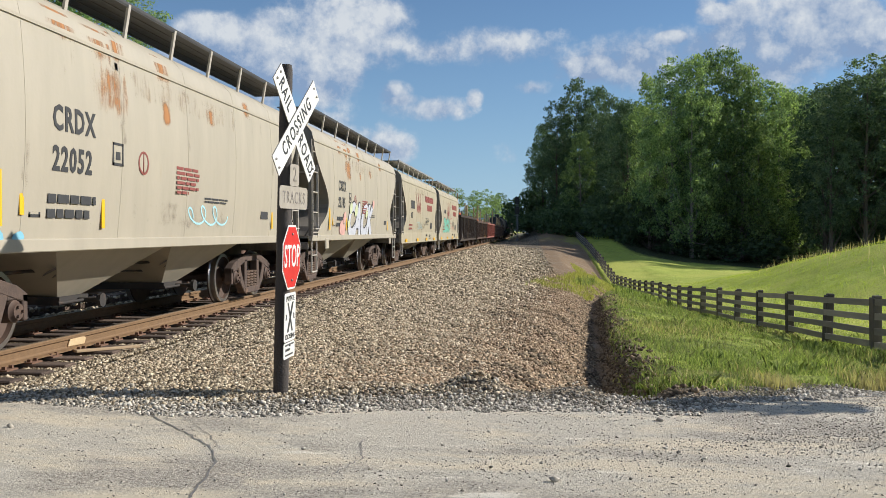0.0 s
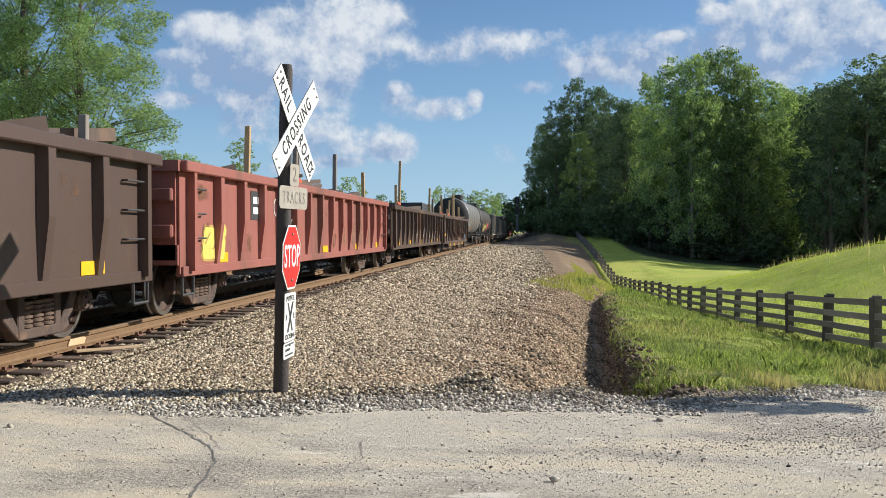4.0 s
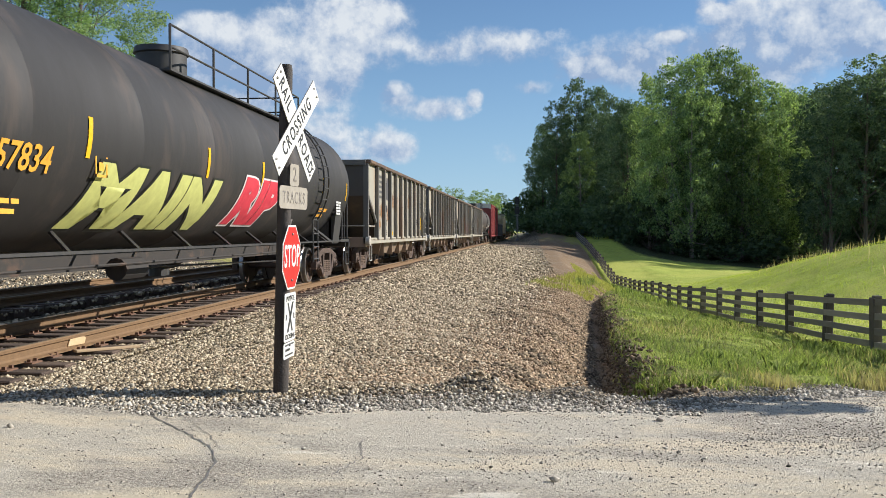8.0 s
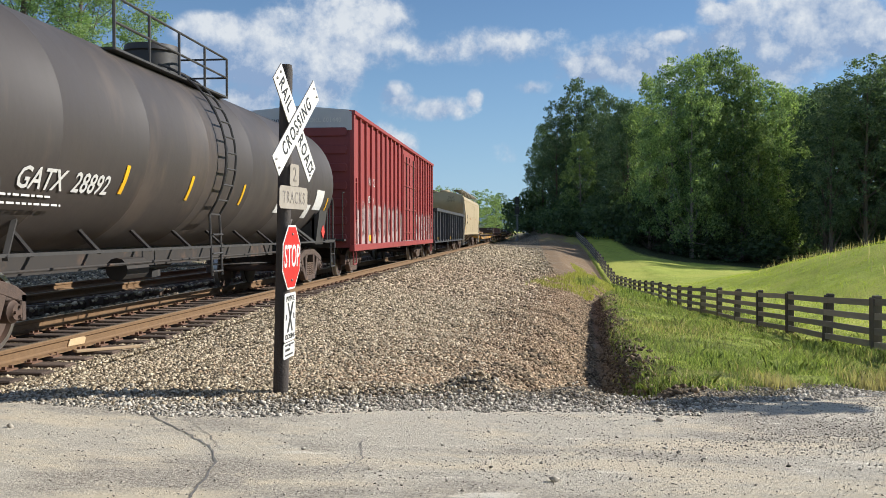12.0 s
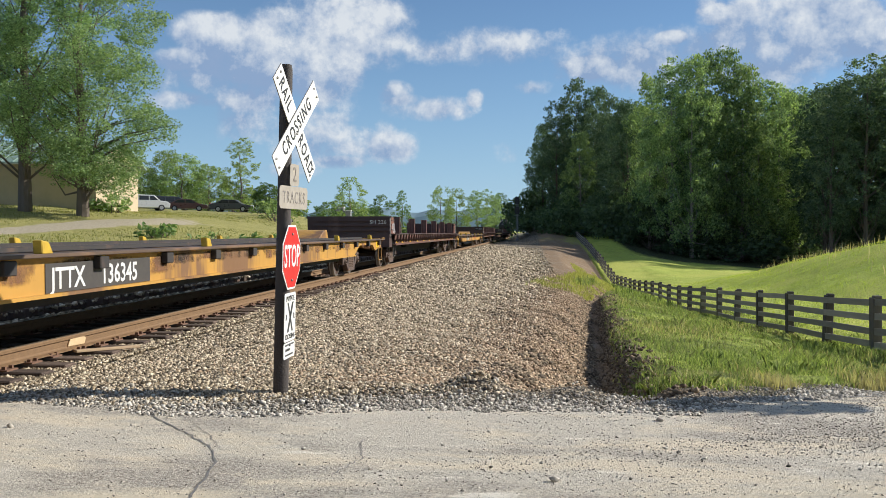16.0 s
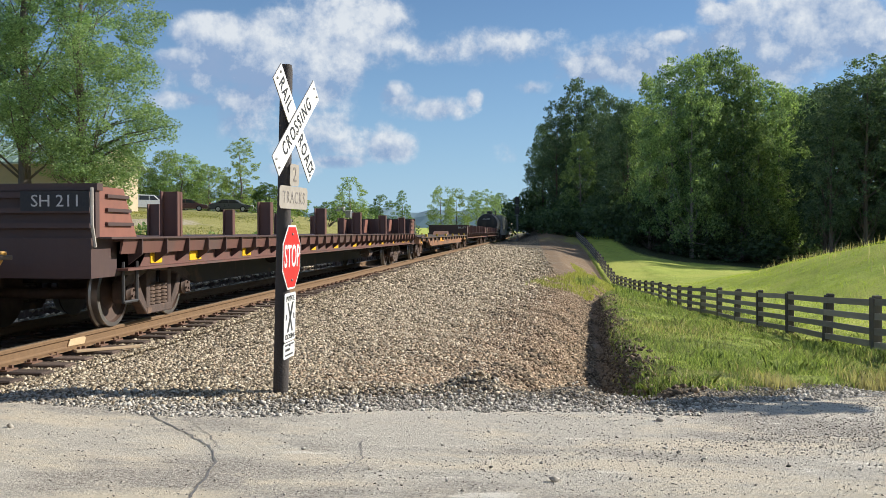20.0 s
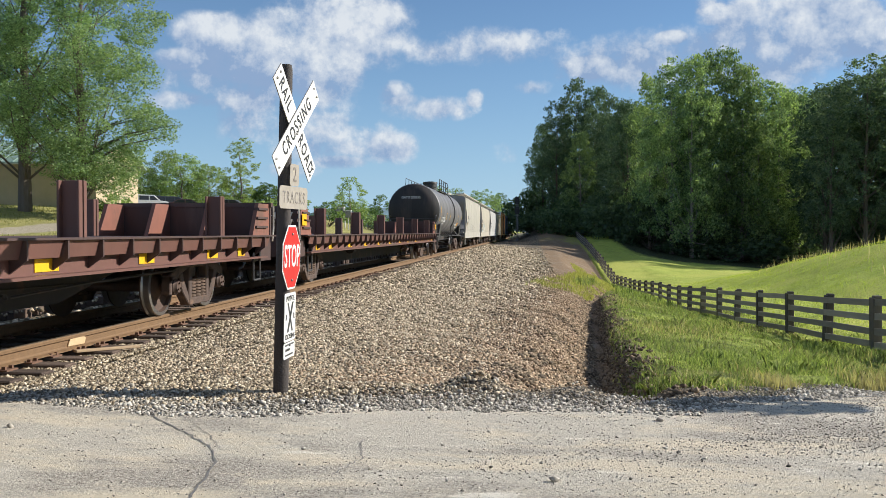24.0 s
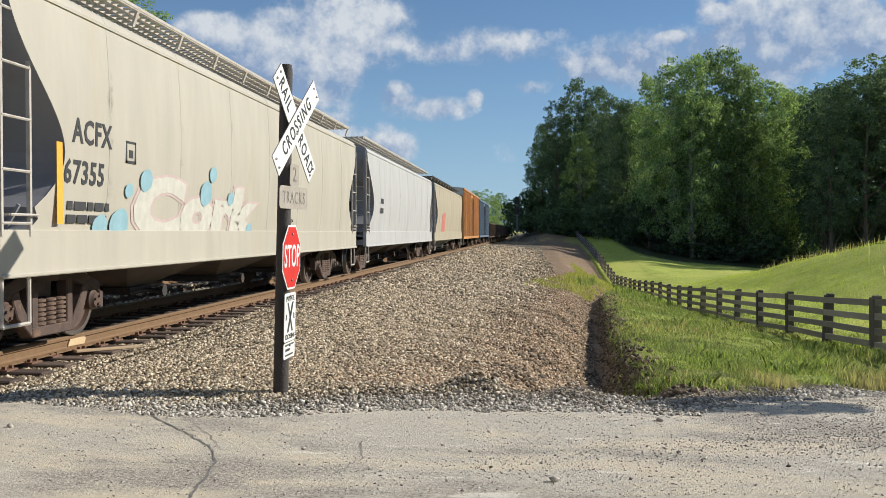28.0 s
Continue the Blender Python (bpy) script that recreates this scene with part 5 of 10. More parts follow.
# ------------------------------------------------------------------ tank cars
def tank_car(label, F, R, paint, radius=1.42, cz=2.42, group="tank cars", band=None, iron=black_iron, end_paint=None, ladder_y=None, rail_len=3.0, rail_from=-0.4, dome_y=0.0):
    car, half = start_car("tank_car", label, "tank car", F, R, group, inset=1.7)
    prof = []
    ln = half - 0.85
    for k in range(7):
        a = math.pi / 2 * k / 6
        prof.append((-ln - 0.55 * math.cos(a), max(0.02, radius * math.sin(a))))
    nb = 7
    for k in range(nb + 1):
        y = -ln + 2 * ln * k / nb
        prof += [(y - 0.012, radius), (y - 0.006, radius + 0.002), (y + 0.006, radius + 0.002), (y + 0.012, radius)]
    prof += [(-y, r) for y, r in reversed(prof[:7])]
    part("tank", Mesh().lathe(prof, (0, 0, cz), "y", 48), paint, car, smooth=True)
    if end_paint:
        part("tank_head", Mesh().lathe([(-ln - 0.558, 0.02)] + [(y - 0.006, r + 0.004) for y, r in prof[1:6]], (0, 0, cz), "y", 48), end_paint, car, "sooty black tank head", smooth=True)
    for s in (-1, 1):
        sd = Mesh().prism([(-1.25, 0.95), (1.25, 0.95), (1.35, 1.75), (1.05, 1.42), (0.6, 1.20), (-0.6, 1.20), (-1.05, 1.42), (-1.35, 1.75)], "y", *sorted((s * (half - 1.25), s * (half - 1.95))))
        part("saddle", sd, iron, car)
        pl = Mesh().box(-1.28, 1.28, *sorted((s * half, s * (half - 1.1))), 0.98, 1.05).box(-1.28, 1.28, *sorted((s * half, s * (half - 0.06))), 0.84, 1.08)
        part("end_platform", pl, iron, car)
        hr = Mesh()
        for x in (-1.22, 1.22):
            hr.path([(x, s * (half - 0.05), 1.0), (x, s * (half - 0.05), 1.95), (x, s * (half - 0.09), 2.06), (x, s * (half - 0.2), 2.12), (x, s * (half - 0.45), 2.12), (x, s * (half - 0.62), 2.02), (x, s * (half - 0.7), 1.85), (x, s * (half - 0.7), 1.05)], 0.024)
            hr.path([(x, s * (half - 0.4), 1.0), (x, s * (half - 0.4), 2.03)], 0.016)
        hr.path([(-1.22, s * (half - 0.05), 1.95), (1.22, s * (half - 0.05), 1.95)], 0.02)
        part("end_handrail", hr, iron, car)
        stirrup(car, 1.27, s * (half - 0.3), 1.0, iron, 0.4, 0.38)
        sb = Mesh().prism([(s * (half - 1.15), 1.05), (s * (half - 1.95), 1.05), (s * (half - 1.95), 1.72), (s * (half - 1.75), 1.78), (s * (half - 1.45), 1.5), (s * (half - 1.15), 1.3)], "x", 1.16, 1.22)
        part("side_bracket", sb, iron, car)
        # straps from saddle to tank side
        bs = Mesh().beam((1.28, s * (half - 2.1), 0.98), (0.9, s * (half - 2.9), cz - radius + 0.45), 0.05, 0.05)
        part("brace", bs, iron, car)
    walkway = Mesh()
    walkway.beam((1.26, -half + 1.0, 1.01), (1.26, half - 1.0, 1.01), 0.06, 0.035)
    for k in range(9):
        y = -half + 2.6 + (2 * half - 5.2) * k / 8
        walkway.beam((1.26, y, 1.0), (0.8, y + 0.35, cz - radius + 0.30), 0.04, 0.04)
    part("side_rail", walkway, iron, car)
    # dome, its platform and rails
    top = cz + radius
    dome = Mesh().lathe([(top - 0.2, 0.42), (top + 0.36, 0.42), (top + 0.38, 0.46), (top + 0.48, 0.44), (top + 0.52, 0.2)], (0, dome_y, 0), "z", 20)
    part("dome", dome, iron, car, smooth=True)
    pf = Mesh().box(0.45, 0.92, rail_from, rail_len, top - 0.22, top - 0.19).box(-0.92, -0.45, rail_from, rail_len, top - 0.22, top - 0.19)
    pfp = part("dome_platform", pf, iron, car)
    rl = Mesh()
    zz = top + 0.47
    pts = [(0.90, rail_from + (rail_len - rail_from) * k / 4) for k in range(5)] + [(-0.90, rail_len - (rail_len - rail_from) * k / 4) for k in range(5)]
    for x, y in pts:
        part("railing_post", Mesh().rod((x, y, top - 0.22), (x, y, zz), 0.021, 6), iron, pfp)
    for z in (zz, top + 0.14):
        for (x, y), (x2, y2) in zip(pts, pts[1:]):
            part("railing_bar", Mesh().rod((x, y, z), (x2, y2, z), 0.018, 6), iron, pfp)
    rl.path([(-0.90, rail_from, zz), (-0.90, rail_from - 1.2, zz), (-0.90, rail_from - 1.4, top - 0.25)], 0.018)
    part("dome_railing", rl, iron, pfp)
    ly = ladder_y if ladder_y is not None else 1.0
    climb = None
    for s in (-0.22, 0.22):
        pts = [(1.30, ly + s, 0.55)] + [((radius + 0.12) * math.cos(a), ly + s, cz + (radius + 0.12) * math.sin(a)) for a in [radians(-35 + 9 * i) for i in range(13)]]
        stile = part("ladder" if climb is None else "ladder_stile", Mesh().path(pts, 0.02), iron, climb or car, "curved steel ladder" if climb is None else "")
        climb = climb or stile
    for i in range(11):
        a = radians(-35 + 9.5 * i)
        part("rung", Mesh().rod(((radius + 0.12) * math.cos(a), ly - 0.22, cz + (radius + 0.12) * math.sin(a)), ((radius + 0.12) * math.cos(a), ly + 0.22, cz + (radius + 0.12) * math.sin(a)), 0.016, 6), iron, climb)
    for z in (0.62, 0.9, 1.2):
        part("rung", Mesh().rod((1.31, ly - 0.22, z), (1.31, ly + 0.22, z), 0.016, 6), iron, climb)
    valve = Mesh().rod((0, 0, cz - radius + 0.1), (0, 0, 0.55), 0.11, 10).rod((0, 0, 0.62), (0, 0, 0.5), 0.17, 10)
    part("outlet_valve", valve, iron, car)

    def fx(z):
        return math.sqrt(max(0.01, (radius + 0.006) ** 2 - (z - cz) ** 2))

    return car, half, fx


def tank_patch(car, fx, y0, y1, z0, z1, mat, name="reflector"):
    """A film patch that follows the tank's curve."""
    m = Mesh()
    n = 5
    vs = []
    for k in range(n + 1):
        z = z0 + (z1 - z0) * k / n
        vs += [(fx(z) + 0.004, y0, z), (fx(z) + 0.004, y1, z)]
    m.add(vs, [(2 * k, 2 * k + 1, 2 * k + 3, 2 * k + 2) for k in range(n)])
    vs2 = [(x - 0.012, y, z) for x, y, z in vs]
    m.add(vs2, [(2 * k, 2 * k + 1, 2 * k + 3, 2 * k + 2) for k in range(n)])
    return part(name, m, mat, car)


def tank_letters(car, fx, text, y, z, size, mat, wide=1.0, bold=0.0):
    """Letters laid against the tank where it faces the road."""
    return side_text(car, fx, text, y, z, size, mat, wide=wide, bold=bold)


# ------------------------------------------------------------------ boxcars
def boxcar(label, F, R, paint, end_paint, roof_paint, top=4.5, foot=0.72, door=(0.0, 1.6), group="boxcars", ribs=22, low=None):
    car, half = start_car("boxcar", label, "freight car", F, R, group, inset=2.1)
    sides = []
    for sx in (-1, 1):
        x0, x1 = sorted((sx * 1.40, sx * 1.45))
        side = part("side_wall", Mesh().box(x0, x1, -half + 0.02, half - 0.02, foot + 0.1, top), paint, car)
        sides.append(side)
        part("side_sill", Mesh().box(*sorted((sx * 1.38, sx * 1.53)), -half, half, foot, foot + 0.18), paint, car, bevel=0.01)
        part("eave_rail", Mesh().box(*sorted((sx * 1.38, sx * 1.55)), -half, half, top - 0.08, top + 0.03), paint, car, bevel=0.01)
        for k in range(ribs):
            y = -half + 0.1 + (2 * half - 0.2) * k / (ribs - 1)
            if abs(y - door[0]) < door[1]:
                continue
            w = 0.055 if k % 3 else 0.085
            part("side_post", Mesh().box(*sorted((sx * 1.45, sx * 1.52)), y - w, y + w, foot + 0.18, top - 0.08), paint, side, bevel=0.01)
        d = Mesh().box(*sorted((sx * 1.45, sx * 1.50)), door[0] - door[1], door[0] + door[1], foot + 0.22, top - 0.35)
        dr = part("door", d, paint, car)
        rb = Mesh()
        for q in (-1, 0, 1):
            rb.box(*sorted((sx * 1.50, sx * 1.54)), door[0] + q * door[1] * 0.97 - 0.04, door[0] + q * door[1] * 0.97 + 0.04, foot + 0.22, top - 0.35)
        for k in range(4):
            z = foot + 0.5 + (top - foot - 1.1) * k / 3
            rb.box(*sorted((sx * 1.50, sx * 1.53)), door[0] - door[1], door[0] + door[1], z - 0.03, z + 0.03)
        part("door_rib", rb, paint, dr)
        for q in (-0.55, 0.55):
            part("door_rod", Mesh().rod((sx * 1.54, door[0] + q * door[1], foot + 0.2), (sx * 1.54, door[0] + q * door[1], top - 0.4), 0.025, 8), dark_iron, dr)
    for s in (-1, 1):
        e = part("end_wall", Mesh().box(-1.40, 1.40, *sorted((s * half, s * (half - 0.06))), foot + 0.1, top - 0.45), end_paint, car)
        n = 7
        for k in range(n):
            z = foot + 0.35 + (top - 0.9 - foot) * k / (n - 1)
            part("end_corrugation", Mesh().prism([(-1.3, z - 0.12), (1.3, z - 0.12), (1.34, z), (1.3, z + 0.12), (-1.3, z + 0.12), (-1.34, z)], "y", *sorted((s * half, s * (half + 0.05)))), end_paint, e, bevel=0.02)
        part("end_top", Mesh().prism([(-1.45, top - 0.50), (1.45, top - 0.50), (1.45, top), (0, top + 0.14), (-1.45, top)], "y", *sorted((s * (half + 0.01), s * (half - 0.05)))), roof_paint, car, "white height-warning panel")
        ladder(car, 1.47, s * (half - 0.32), foot + 0.2, foot + 2.0, 0.44, paint)
        stirrup(car, 1.46, s * (half - 0.35), foot + 0.05, paint, 0.4, 0.36)
        part("end_platform", Mesh().box(-1.3, 1.3, *sorted((s * (half + 0.28), s * half)), 1.0, 1.05), dark_iron, car)
        hr = Mesh().path([(1.25, s * (half + 0.05), 1.0), (1.25, s * (half + 0.25), 1.0), (1.25, s * (half + 0.25), 2.3), (1.25, s * (half + 0.02), 2.3)], 0.018)
        part("end_handrail", hr, dark_iron, car)
    part("roof", Mesh().prism([(-1.48, top), (1.48, top), (1.48, top + 0.04), (0, top + 0.17), (-1.48, top + 0.04)], "y", -half + 0.02, half - 0.02), roof_paint, car)
    for k in range(8):
        y = -half + 0.8 + (2 * half - 1.6) * k / 7
        part("roof_rib", Mesh().prism([(-1.45, top + 0.04), (0, top + 0.17), (1.45, top + 0.04), (1.45, top + 0.08), (0, top + 0.21), (-1.45, top + 0.08)], "y", y - 0.05, y + 0.05), roof_paint, car)
    part("floor", Mesh().box(-1.38, 1.38, -half + 0.05, half - 0.05, 0.98, 1.05), dark_iron, car)
    return car, half, (lambda z: 1.455)


# ------------------------------------------------------------------ flat cars
brace_red = surface("faded red-brown brace paint", (0.27, 0.105, 0.066), (0.20, 0.082, 0.055), 3.0, 0.65, third=(0.15, 0.075, 0.05), third_scale=1.2, third_at=0.55)


def bulkhead_flat(label, F, R, paint, side_paint, number, group="bulkhead flat cars", deck=1.17, foot=0.78, wall=1.78, posts=None, mark=True):
    car, half = start_car("bulkhead_flat_car", label, "flat car", F, R, group, inset=2.6)
    part("deck", Mesh().box(-1.40, 1.40, -half + 0.1, half - 0.1, deck - 0.12, deck), paint, car)
    for sx in (-1, 1):
        sill = Mesh().box(*sorted((sx * 1.36, sx * 1.42)), -half + 0.6, half - 0.6, foot, deck - 0.03)
        sill.prism([(sx * 1.36, foot), (sx * 1.56, foot), (sx * 1.56, foot + 0.03), (sx * 1.36, foot + 0.03)], "y", -half + 0.6, half - 0.6)
        sl = part("side_sill", sill, side_paint, car)
        part("edge_rail", Mesh().box(*sorted((sx * 1.42, sx * 1.61)), -half + 0.1, half - 0.1, deck - 0.012, deck + 0.012), paint, car)
        mid = Mesh().prism([(sx * 1.42, deck - 0.012), (sx * 1.56, deck - 0.012), (sx * 1.52, deck - 0.19), (sx * 1.50, deck - 0.19), (sx * 1.52, deck - 0.04), (sx * 1.42, deck - 0.04)], "y", -half + 0.5, half - 0.5)
        part("sill_strip", mid, side_paint, sl)
        n = int(2 * half / 0.75)
        for k in range(n):
            y = -half + 0.9 + (2 * half - 1.8) * k / (n - 1)
            # stake pocket: a bracket that widens upward
            m = Mesh()
            x0, x1 = sx * 1.42, sx * 1.60
            m.add([(x0, y - 0.014, foot + 0.06), (x0, y + 0.014, foot + 0.06), (x0, y + 0.014, deck - 0.012), (x0, y - 0.014, deck - 0.012), (x1, y - 0.014, deck - 0.012), (x1, y + 0.014, deck - 0.012), (x1, y + 0.014, deck - 0.20), (x1, y - 0.014, deck - 0.20)],
                  [(0, 1, 2, 3), (3, 2, 5, 4), (4, 5, 6, 7), (7, 6, 1, 0), (0, 3, 4, 7), (1, 6, 5, 2)])
            part("stake_pocket", m, paint, sl)
    for s in (-1, 1):
        y0, y1 = sorted((s * (half - 0.05), s * (half - 0.14)))
        b = part("bulkhead", Mesh().box(-1.45, 1.45, y0, y1, deck, wall).box(-1.48, 1.48, y0 - 0.02, y1 + 0.02, wall - 0.08, wall), paint, car)
        for k in range(3):
            z = deck + 0.14 + 0.17 * k
            part("bulkhead_rib", Mesh().box(-1.42, 1.42, *sorted((s * (half - 0.05), s * (half + 0.03))), z - 0.03, z + 0.03), paint, b)
        for x in (-1.40, -0.5, 0.5, 1.40):
            part("brace", Mesh().prism([(s * (half - 0.14), deck), (s * (half - 1.1), deck), (s * (half - 0.75), wall - 0.03), (s * (half - 0.14), wall - 0.03)], "x", x - 0.035, x + 0.035), brace_red, b)
        for k in range(3):
            z = deck + 0.16 + 0.16 * k
            part("brace_shelf", Mesh().box(1.36, 1.47, *sorted((s * (half - 0.3), s * (half - 0.95 + 0.06 * k))), z - 0.02, z + 0.02), paint, b)
        part("end_sill", Mesh().prism([(s * half, 0.72), (s * half, deck), (s * (half - 1.6), deck), (s * (half - 1.1), 0.72)], "x", -1.42, 1.42), paint, car)
        lm = white_iron if mark else black_iron
        g = Mesh().path([(1.46, s * (half - 0.02), deck - 0.1), (1.46, s * (half + 0.05), deck + 0.15), (1.46, s * (half + 0.05), wall - 0.05)], 0.018)
        part("grab_iron", g, lm, car)
        stirrup(car, 1.44, s * (half - 0.9), foot + 0.1, black_iron, 0.36, 0.40)
        patch(car, 1.425, *sorted((s * (half - 1.5), s * (half - 1.85))), foot + 0.06, foot + 0.22, reflect_yellow)
    for k in range(10):
        y = -half + 3.0 + (2 * half - 6.0) * k / 9
        patch(car, 1.425, y - 0.22, y + 0.22, foot + 0.06, foot + 0.19, reflect_yellow)
    part("fish_belly_sill", Mesh().prism([(-half + 3.8, 0.74), (half - 3.8, 0.74), (half - 5.6, 0.35), (-half + 5.6, 0.35)], "x", -0.42, 0.42), dark_iron, car)
    n = 6
    for sx in (-1, 1):
        for k in range(n):
            y = -half + 2.5 + (2 * half - 5.0) * k / (n - 1) + (0.9 if sx < 0 else 0)
            m = Mesh().box(sx * 1.28 - 0.13, sx * 1.28 + 0.13, y - 0.02, y + 0.02, deck, wall + 0.02)
            m.box(sx * 1.28 - 0.13, sx * 1.28 - 0.10, y - 0.085, y + 0.085, deck, wall + 0.02).box(sx * 1.28 + 0.10, sx * 1.28 + 0.13, y - 0.085, y + 0.085, deck, wall + 0.02)
            part("deck_stake", m, side_paint, car, bevel=0.006)
    if number == "SH 211":
        part("stencil_panel", Mesh().box(0.62, 1.42, -half - 0.036, -half - 0.028, wall - 0.31, wall - 0.09), letter_black, car)
    if number:
        lettering(number, car, 0.74, -half - 0.041, wall - 0.26, 0.19, letter_white, end=True, wide=1.05)
    cyl = Mesh().rod((1.08, 4.4, 0.58), (1.08, 4.95, 0.58), 0.14, 16).rod((1.08, 4.95, 0.58), (1.08, 5.02, 0.58), 0.11, 12).rod((1.08, 3.5, 0.55), (1.08, 4.4, 0.58), 0.018, 6)
    part("brake_cylinder", cyl, cast_iron, car, "rusty brown brake cylinder", smooth=True)
    part("brake_bracket", Mesh().box(1.02, 1.12, 4.55, 4.85, 0.70, 0.80), dark_iron, car)
    for k in range(9):
        part("chain_link", Mesh().box(1.06, 1.10, 5.02 + 0.07 * k, 5.075 + 0.07 * k, 0.565 + 0.02 * (k % 2), 0.60 + 0.02 * (k % 2)), dark_iron, car)
    part("brake_rod", Mesh().path([(1.08, 5.65, 0.58), (1.08, 7.2, 0.64), (1.08, half - 3.6, 0.68)], 0.018), dark_iron, car)
    stain(car, lambda q: 1.4225, -half + 0.7, half - 0.7, foot + 0.03, deck - 0.2, dust_stain, "grime")
    return car, half, (lambda z: 1.43)


def long_flat(label, F, R, paint, deck_paint, group="long flat cars", deck=1.0, foot=0.60, iron=None):
    car, half = start_car("flat_car", label, "flat car", F, R, group, inset=2.9)
    iron = iron or paint
    for sx in (-1, 1):
        # a deep girder that is cut away over the bogies
        x0, x1 = sorted((sx * 1.36, sx * 1.44))
        a = half - 4.3
        poly = [(-a, foot), (a, foot), (a + 0.75, 0.86), (half - 1.55, 0.86), (half - 1.15, foot + 0.08), (half - 0.05, foot + 0.14), (half - 0.05, deck), (-half + 0.05, deck), (-half + 0.05, foot + 0.14), (-half + 1.15, foot + 0.08), (-half + 1.55, 0.86), (-a - 0.75, 0.86)]
        g = part("side_girder", Mesh().prism(poly, "x", x0, x1), paint, car)
        part("edge_rail", Mesh().box(*sorted((sx * 1.36, sx * 1.56)), -half, half, deck - 0.015, deck + 0.025), deck_paint, car, bevel=0.006)
        part("flange", Mesh().box(*sorted((sx * 1.36, sx * 1.49)), -a, a, foot - 0.02, foot + 0.015), paint, g)
        part("inner_girder", Mesh().box(*sorted((sx * 1.05, sx * 1.15)), -a + 0.6, a - 0.6, 0.46, deck - 0.03), dark_iron, car)
        n = int(2 * half / 4.3)
        for k in range(n):
            y = -half + 2.3 + (2 * half - 4.6) * k / (n - 1)
            lug = Mesh().prism([(y - 0.10, deck + 0.02), (y + 0.10, deck + 0.02), (y + 0.02, deck + 0.14), (y - 0.12, deck + 0.16)], "x", *sorted((sx * 1.44, sx * 1.54)))
            part("deck_lug", lug, lug_paint, car, bevel=0.01)
        n = int(2 * half / 1.7)
        for k in range(n):
            y = -half + 0.7 + (2 * half - 1.4) * k / (n - 1)
            part("tie_down", Mesh().box(*sorted((sx * 1.44, sx * 1.53)), y - 0.10, y + 0.10, deck - 0.17, deck - 0.03), dark_iron, g, bevel=0.01)
        rail = Mesh().box(*sorted((sx * 0.85, sx * 1.05)), -half + 2.2, half - 1.2, deck + 0.035, deck + 0.08)
        part("deck_guide", rail, dark_iron, car, "long dark steel guide beam")
    part("deck", Mesh().box(-1.36, 1.36, -half + 0.02, half - 0.02, deck - 0.02, deck + 0.02), deck_paint, car)
    part("fish_belly_sill", Mesh().prism([(-half + 4.2, 0.74), (half - 4.2, 0.74), (half - 5.6, 0.35), (-half + 5.6, 0.35)], "x", -0.42, 0.42), dark_iron, car)
    rnd = random.Random(int(F))
    for k in range(24):
        y = -half + 0.6 + (2 * half - 2.5) * k / 24
        stain(car, lambda q: 1.4415 + 0.0006 * (k % 3), y, y + rnd.uniform(0.6, 2.0), rnd.uniform(0.64, 0.82), deck - 0.02, rust_dark if k % 3 else grime_dark)
    stain(car, lambda q: 1.4438, -half + 1.0, half - 1.0, deck - 0.24, deck - 0.02, grime_dark)
    for s in (-1, 1):
        part("end_sill", Mesh().box(-1.40, 1.40, *sorted((s * half, s * (half - 0.12))), 0.72, deck + 0.04), paint, car, bevel=0.01)
        hk = Mesh().path([(1.47, s * (half - 0.1), deck - 0.08), (1.55, s * (half - 0.1), deck + 0.05), (1.55, s * (half - 0.6), deck + 0.05), (1.47, s * (half - 0.6), deck - 0.08)], 0.016)
        part("grab_iron", hk, iron, car)
        stirrup(car, 1.46, s * (half - 0.4), 0.75, iron, 0.55, 0.36)
        patch(car, 1.445, *sorted((s * (half - 0.55), s * (half - 1.0))), 0.76, 1.0, reflect_yellow)
        hitch = Mesh().prism([(s * (half - 4.5), deck + 0.05), (s * (half - 3.4), deck + 0.05), (s * (half - 3.55), deck + 0.30), (s * (half - 3.9), deck + 0.26)], "x", -0.5, 0.5)
        part("trailer_hitch", hitch, iron, car, bevel=0.02)
    for k in range(6):
        y = -half * 0.7 + 1.4 * half * k / 5
        part("cross_beam", Mesh().box(-1.36, 1.36, y - 0.1, y + 0.1, 0.78, deck - 0.02), dark_iron, car)
    return car, half, (lambda z: 1.445)


# ------------------------------------------------------------------ the train, car by car
def weathered(name, rgb, rust=(0.36, 0.17, 0.06), at=0.60, dull=0.82, rough=0.55, patches=0.9, soft=0.10, zs=0.22):
    return surface(name, rgb, tuple(c * dull for c in rgb), 2.2, rough, stretch=(1, 1, zs), third=rust, third_scale=patches, third_at=at, third_soft=soft, bump=0.08, bump_scale=14.0)


beige = weathered("beige hopper paint", (0.45, 0.40, 0.305), (0.40, 0.31, 0.20), 0.68)
ivory = weathered("ivory hopper paint", (0.44, 0.385, 0.27), (0.39, 0.33, 0.215), 0.60)
cream = weathered("cream hopper paint", (0.46, 0.375, 0.235), (0.40, 0.315, 0.19), 0.60)
chalk = weathered("chalky white hopper paint", (0.46, 0.435, 0.365), (0.39, 0.35, 0.28), 0.62)
bone = weathered("bone white hopper paint", (0.49, 0.45, 0.355), (0.43, 0.38, 0.285), 0.62)
pale_grey = weathered("pale grey hopper paint", (0.50, 0.49, 0.46), (0.43, 0.43, 0.40), 0.6)
brown_grey_end = weathered("dark brown-grey end paint", (0.25, 0.225, 0.185), (0.13, 0.115, 0.10), 0.5)
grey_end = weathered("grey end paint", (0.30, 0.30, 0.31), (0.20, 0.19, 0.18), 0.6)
tan_end = weathered("dusty tan end paint", (0.50, 0.42, 0.28), (0.36, 0.30, 0.21), 0.56)
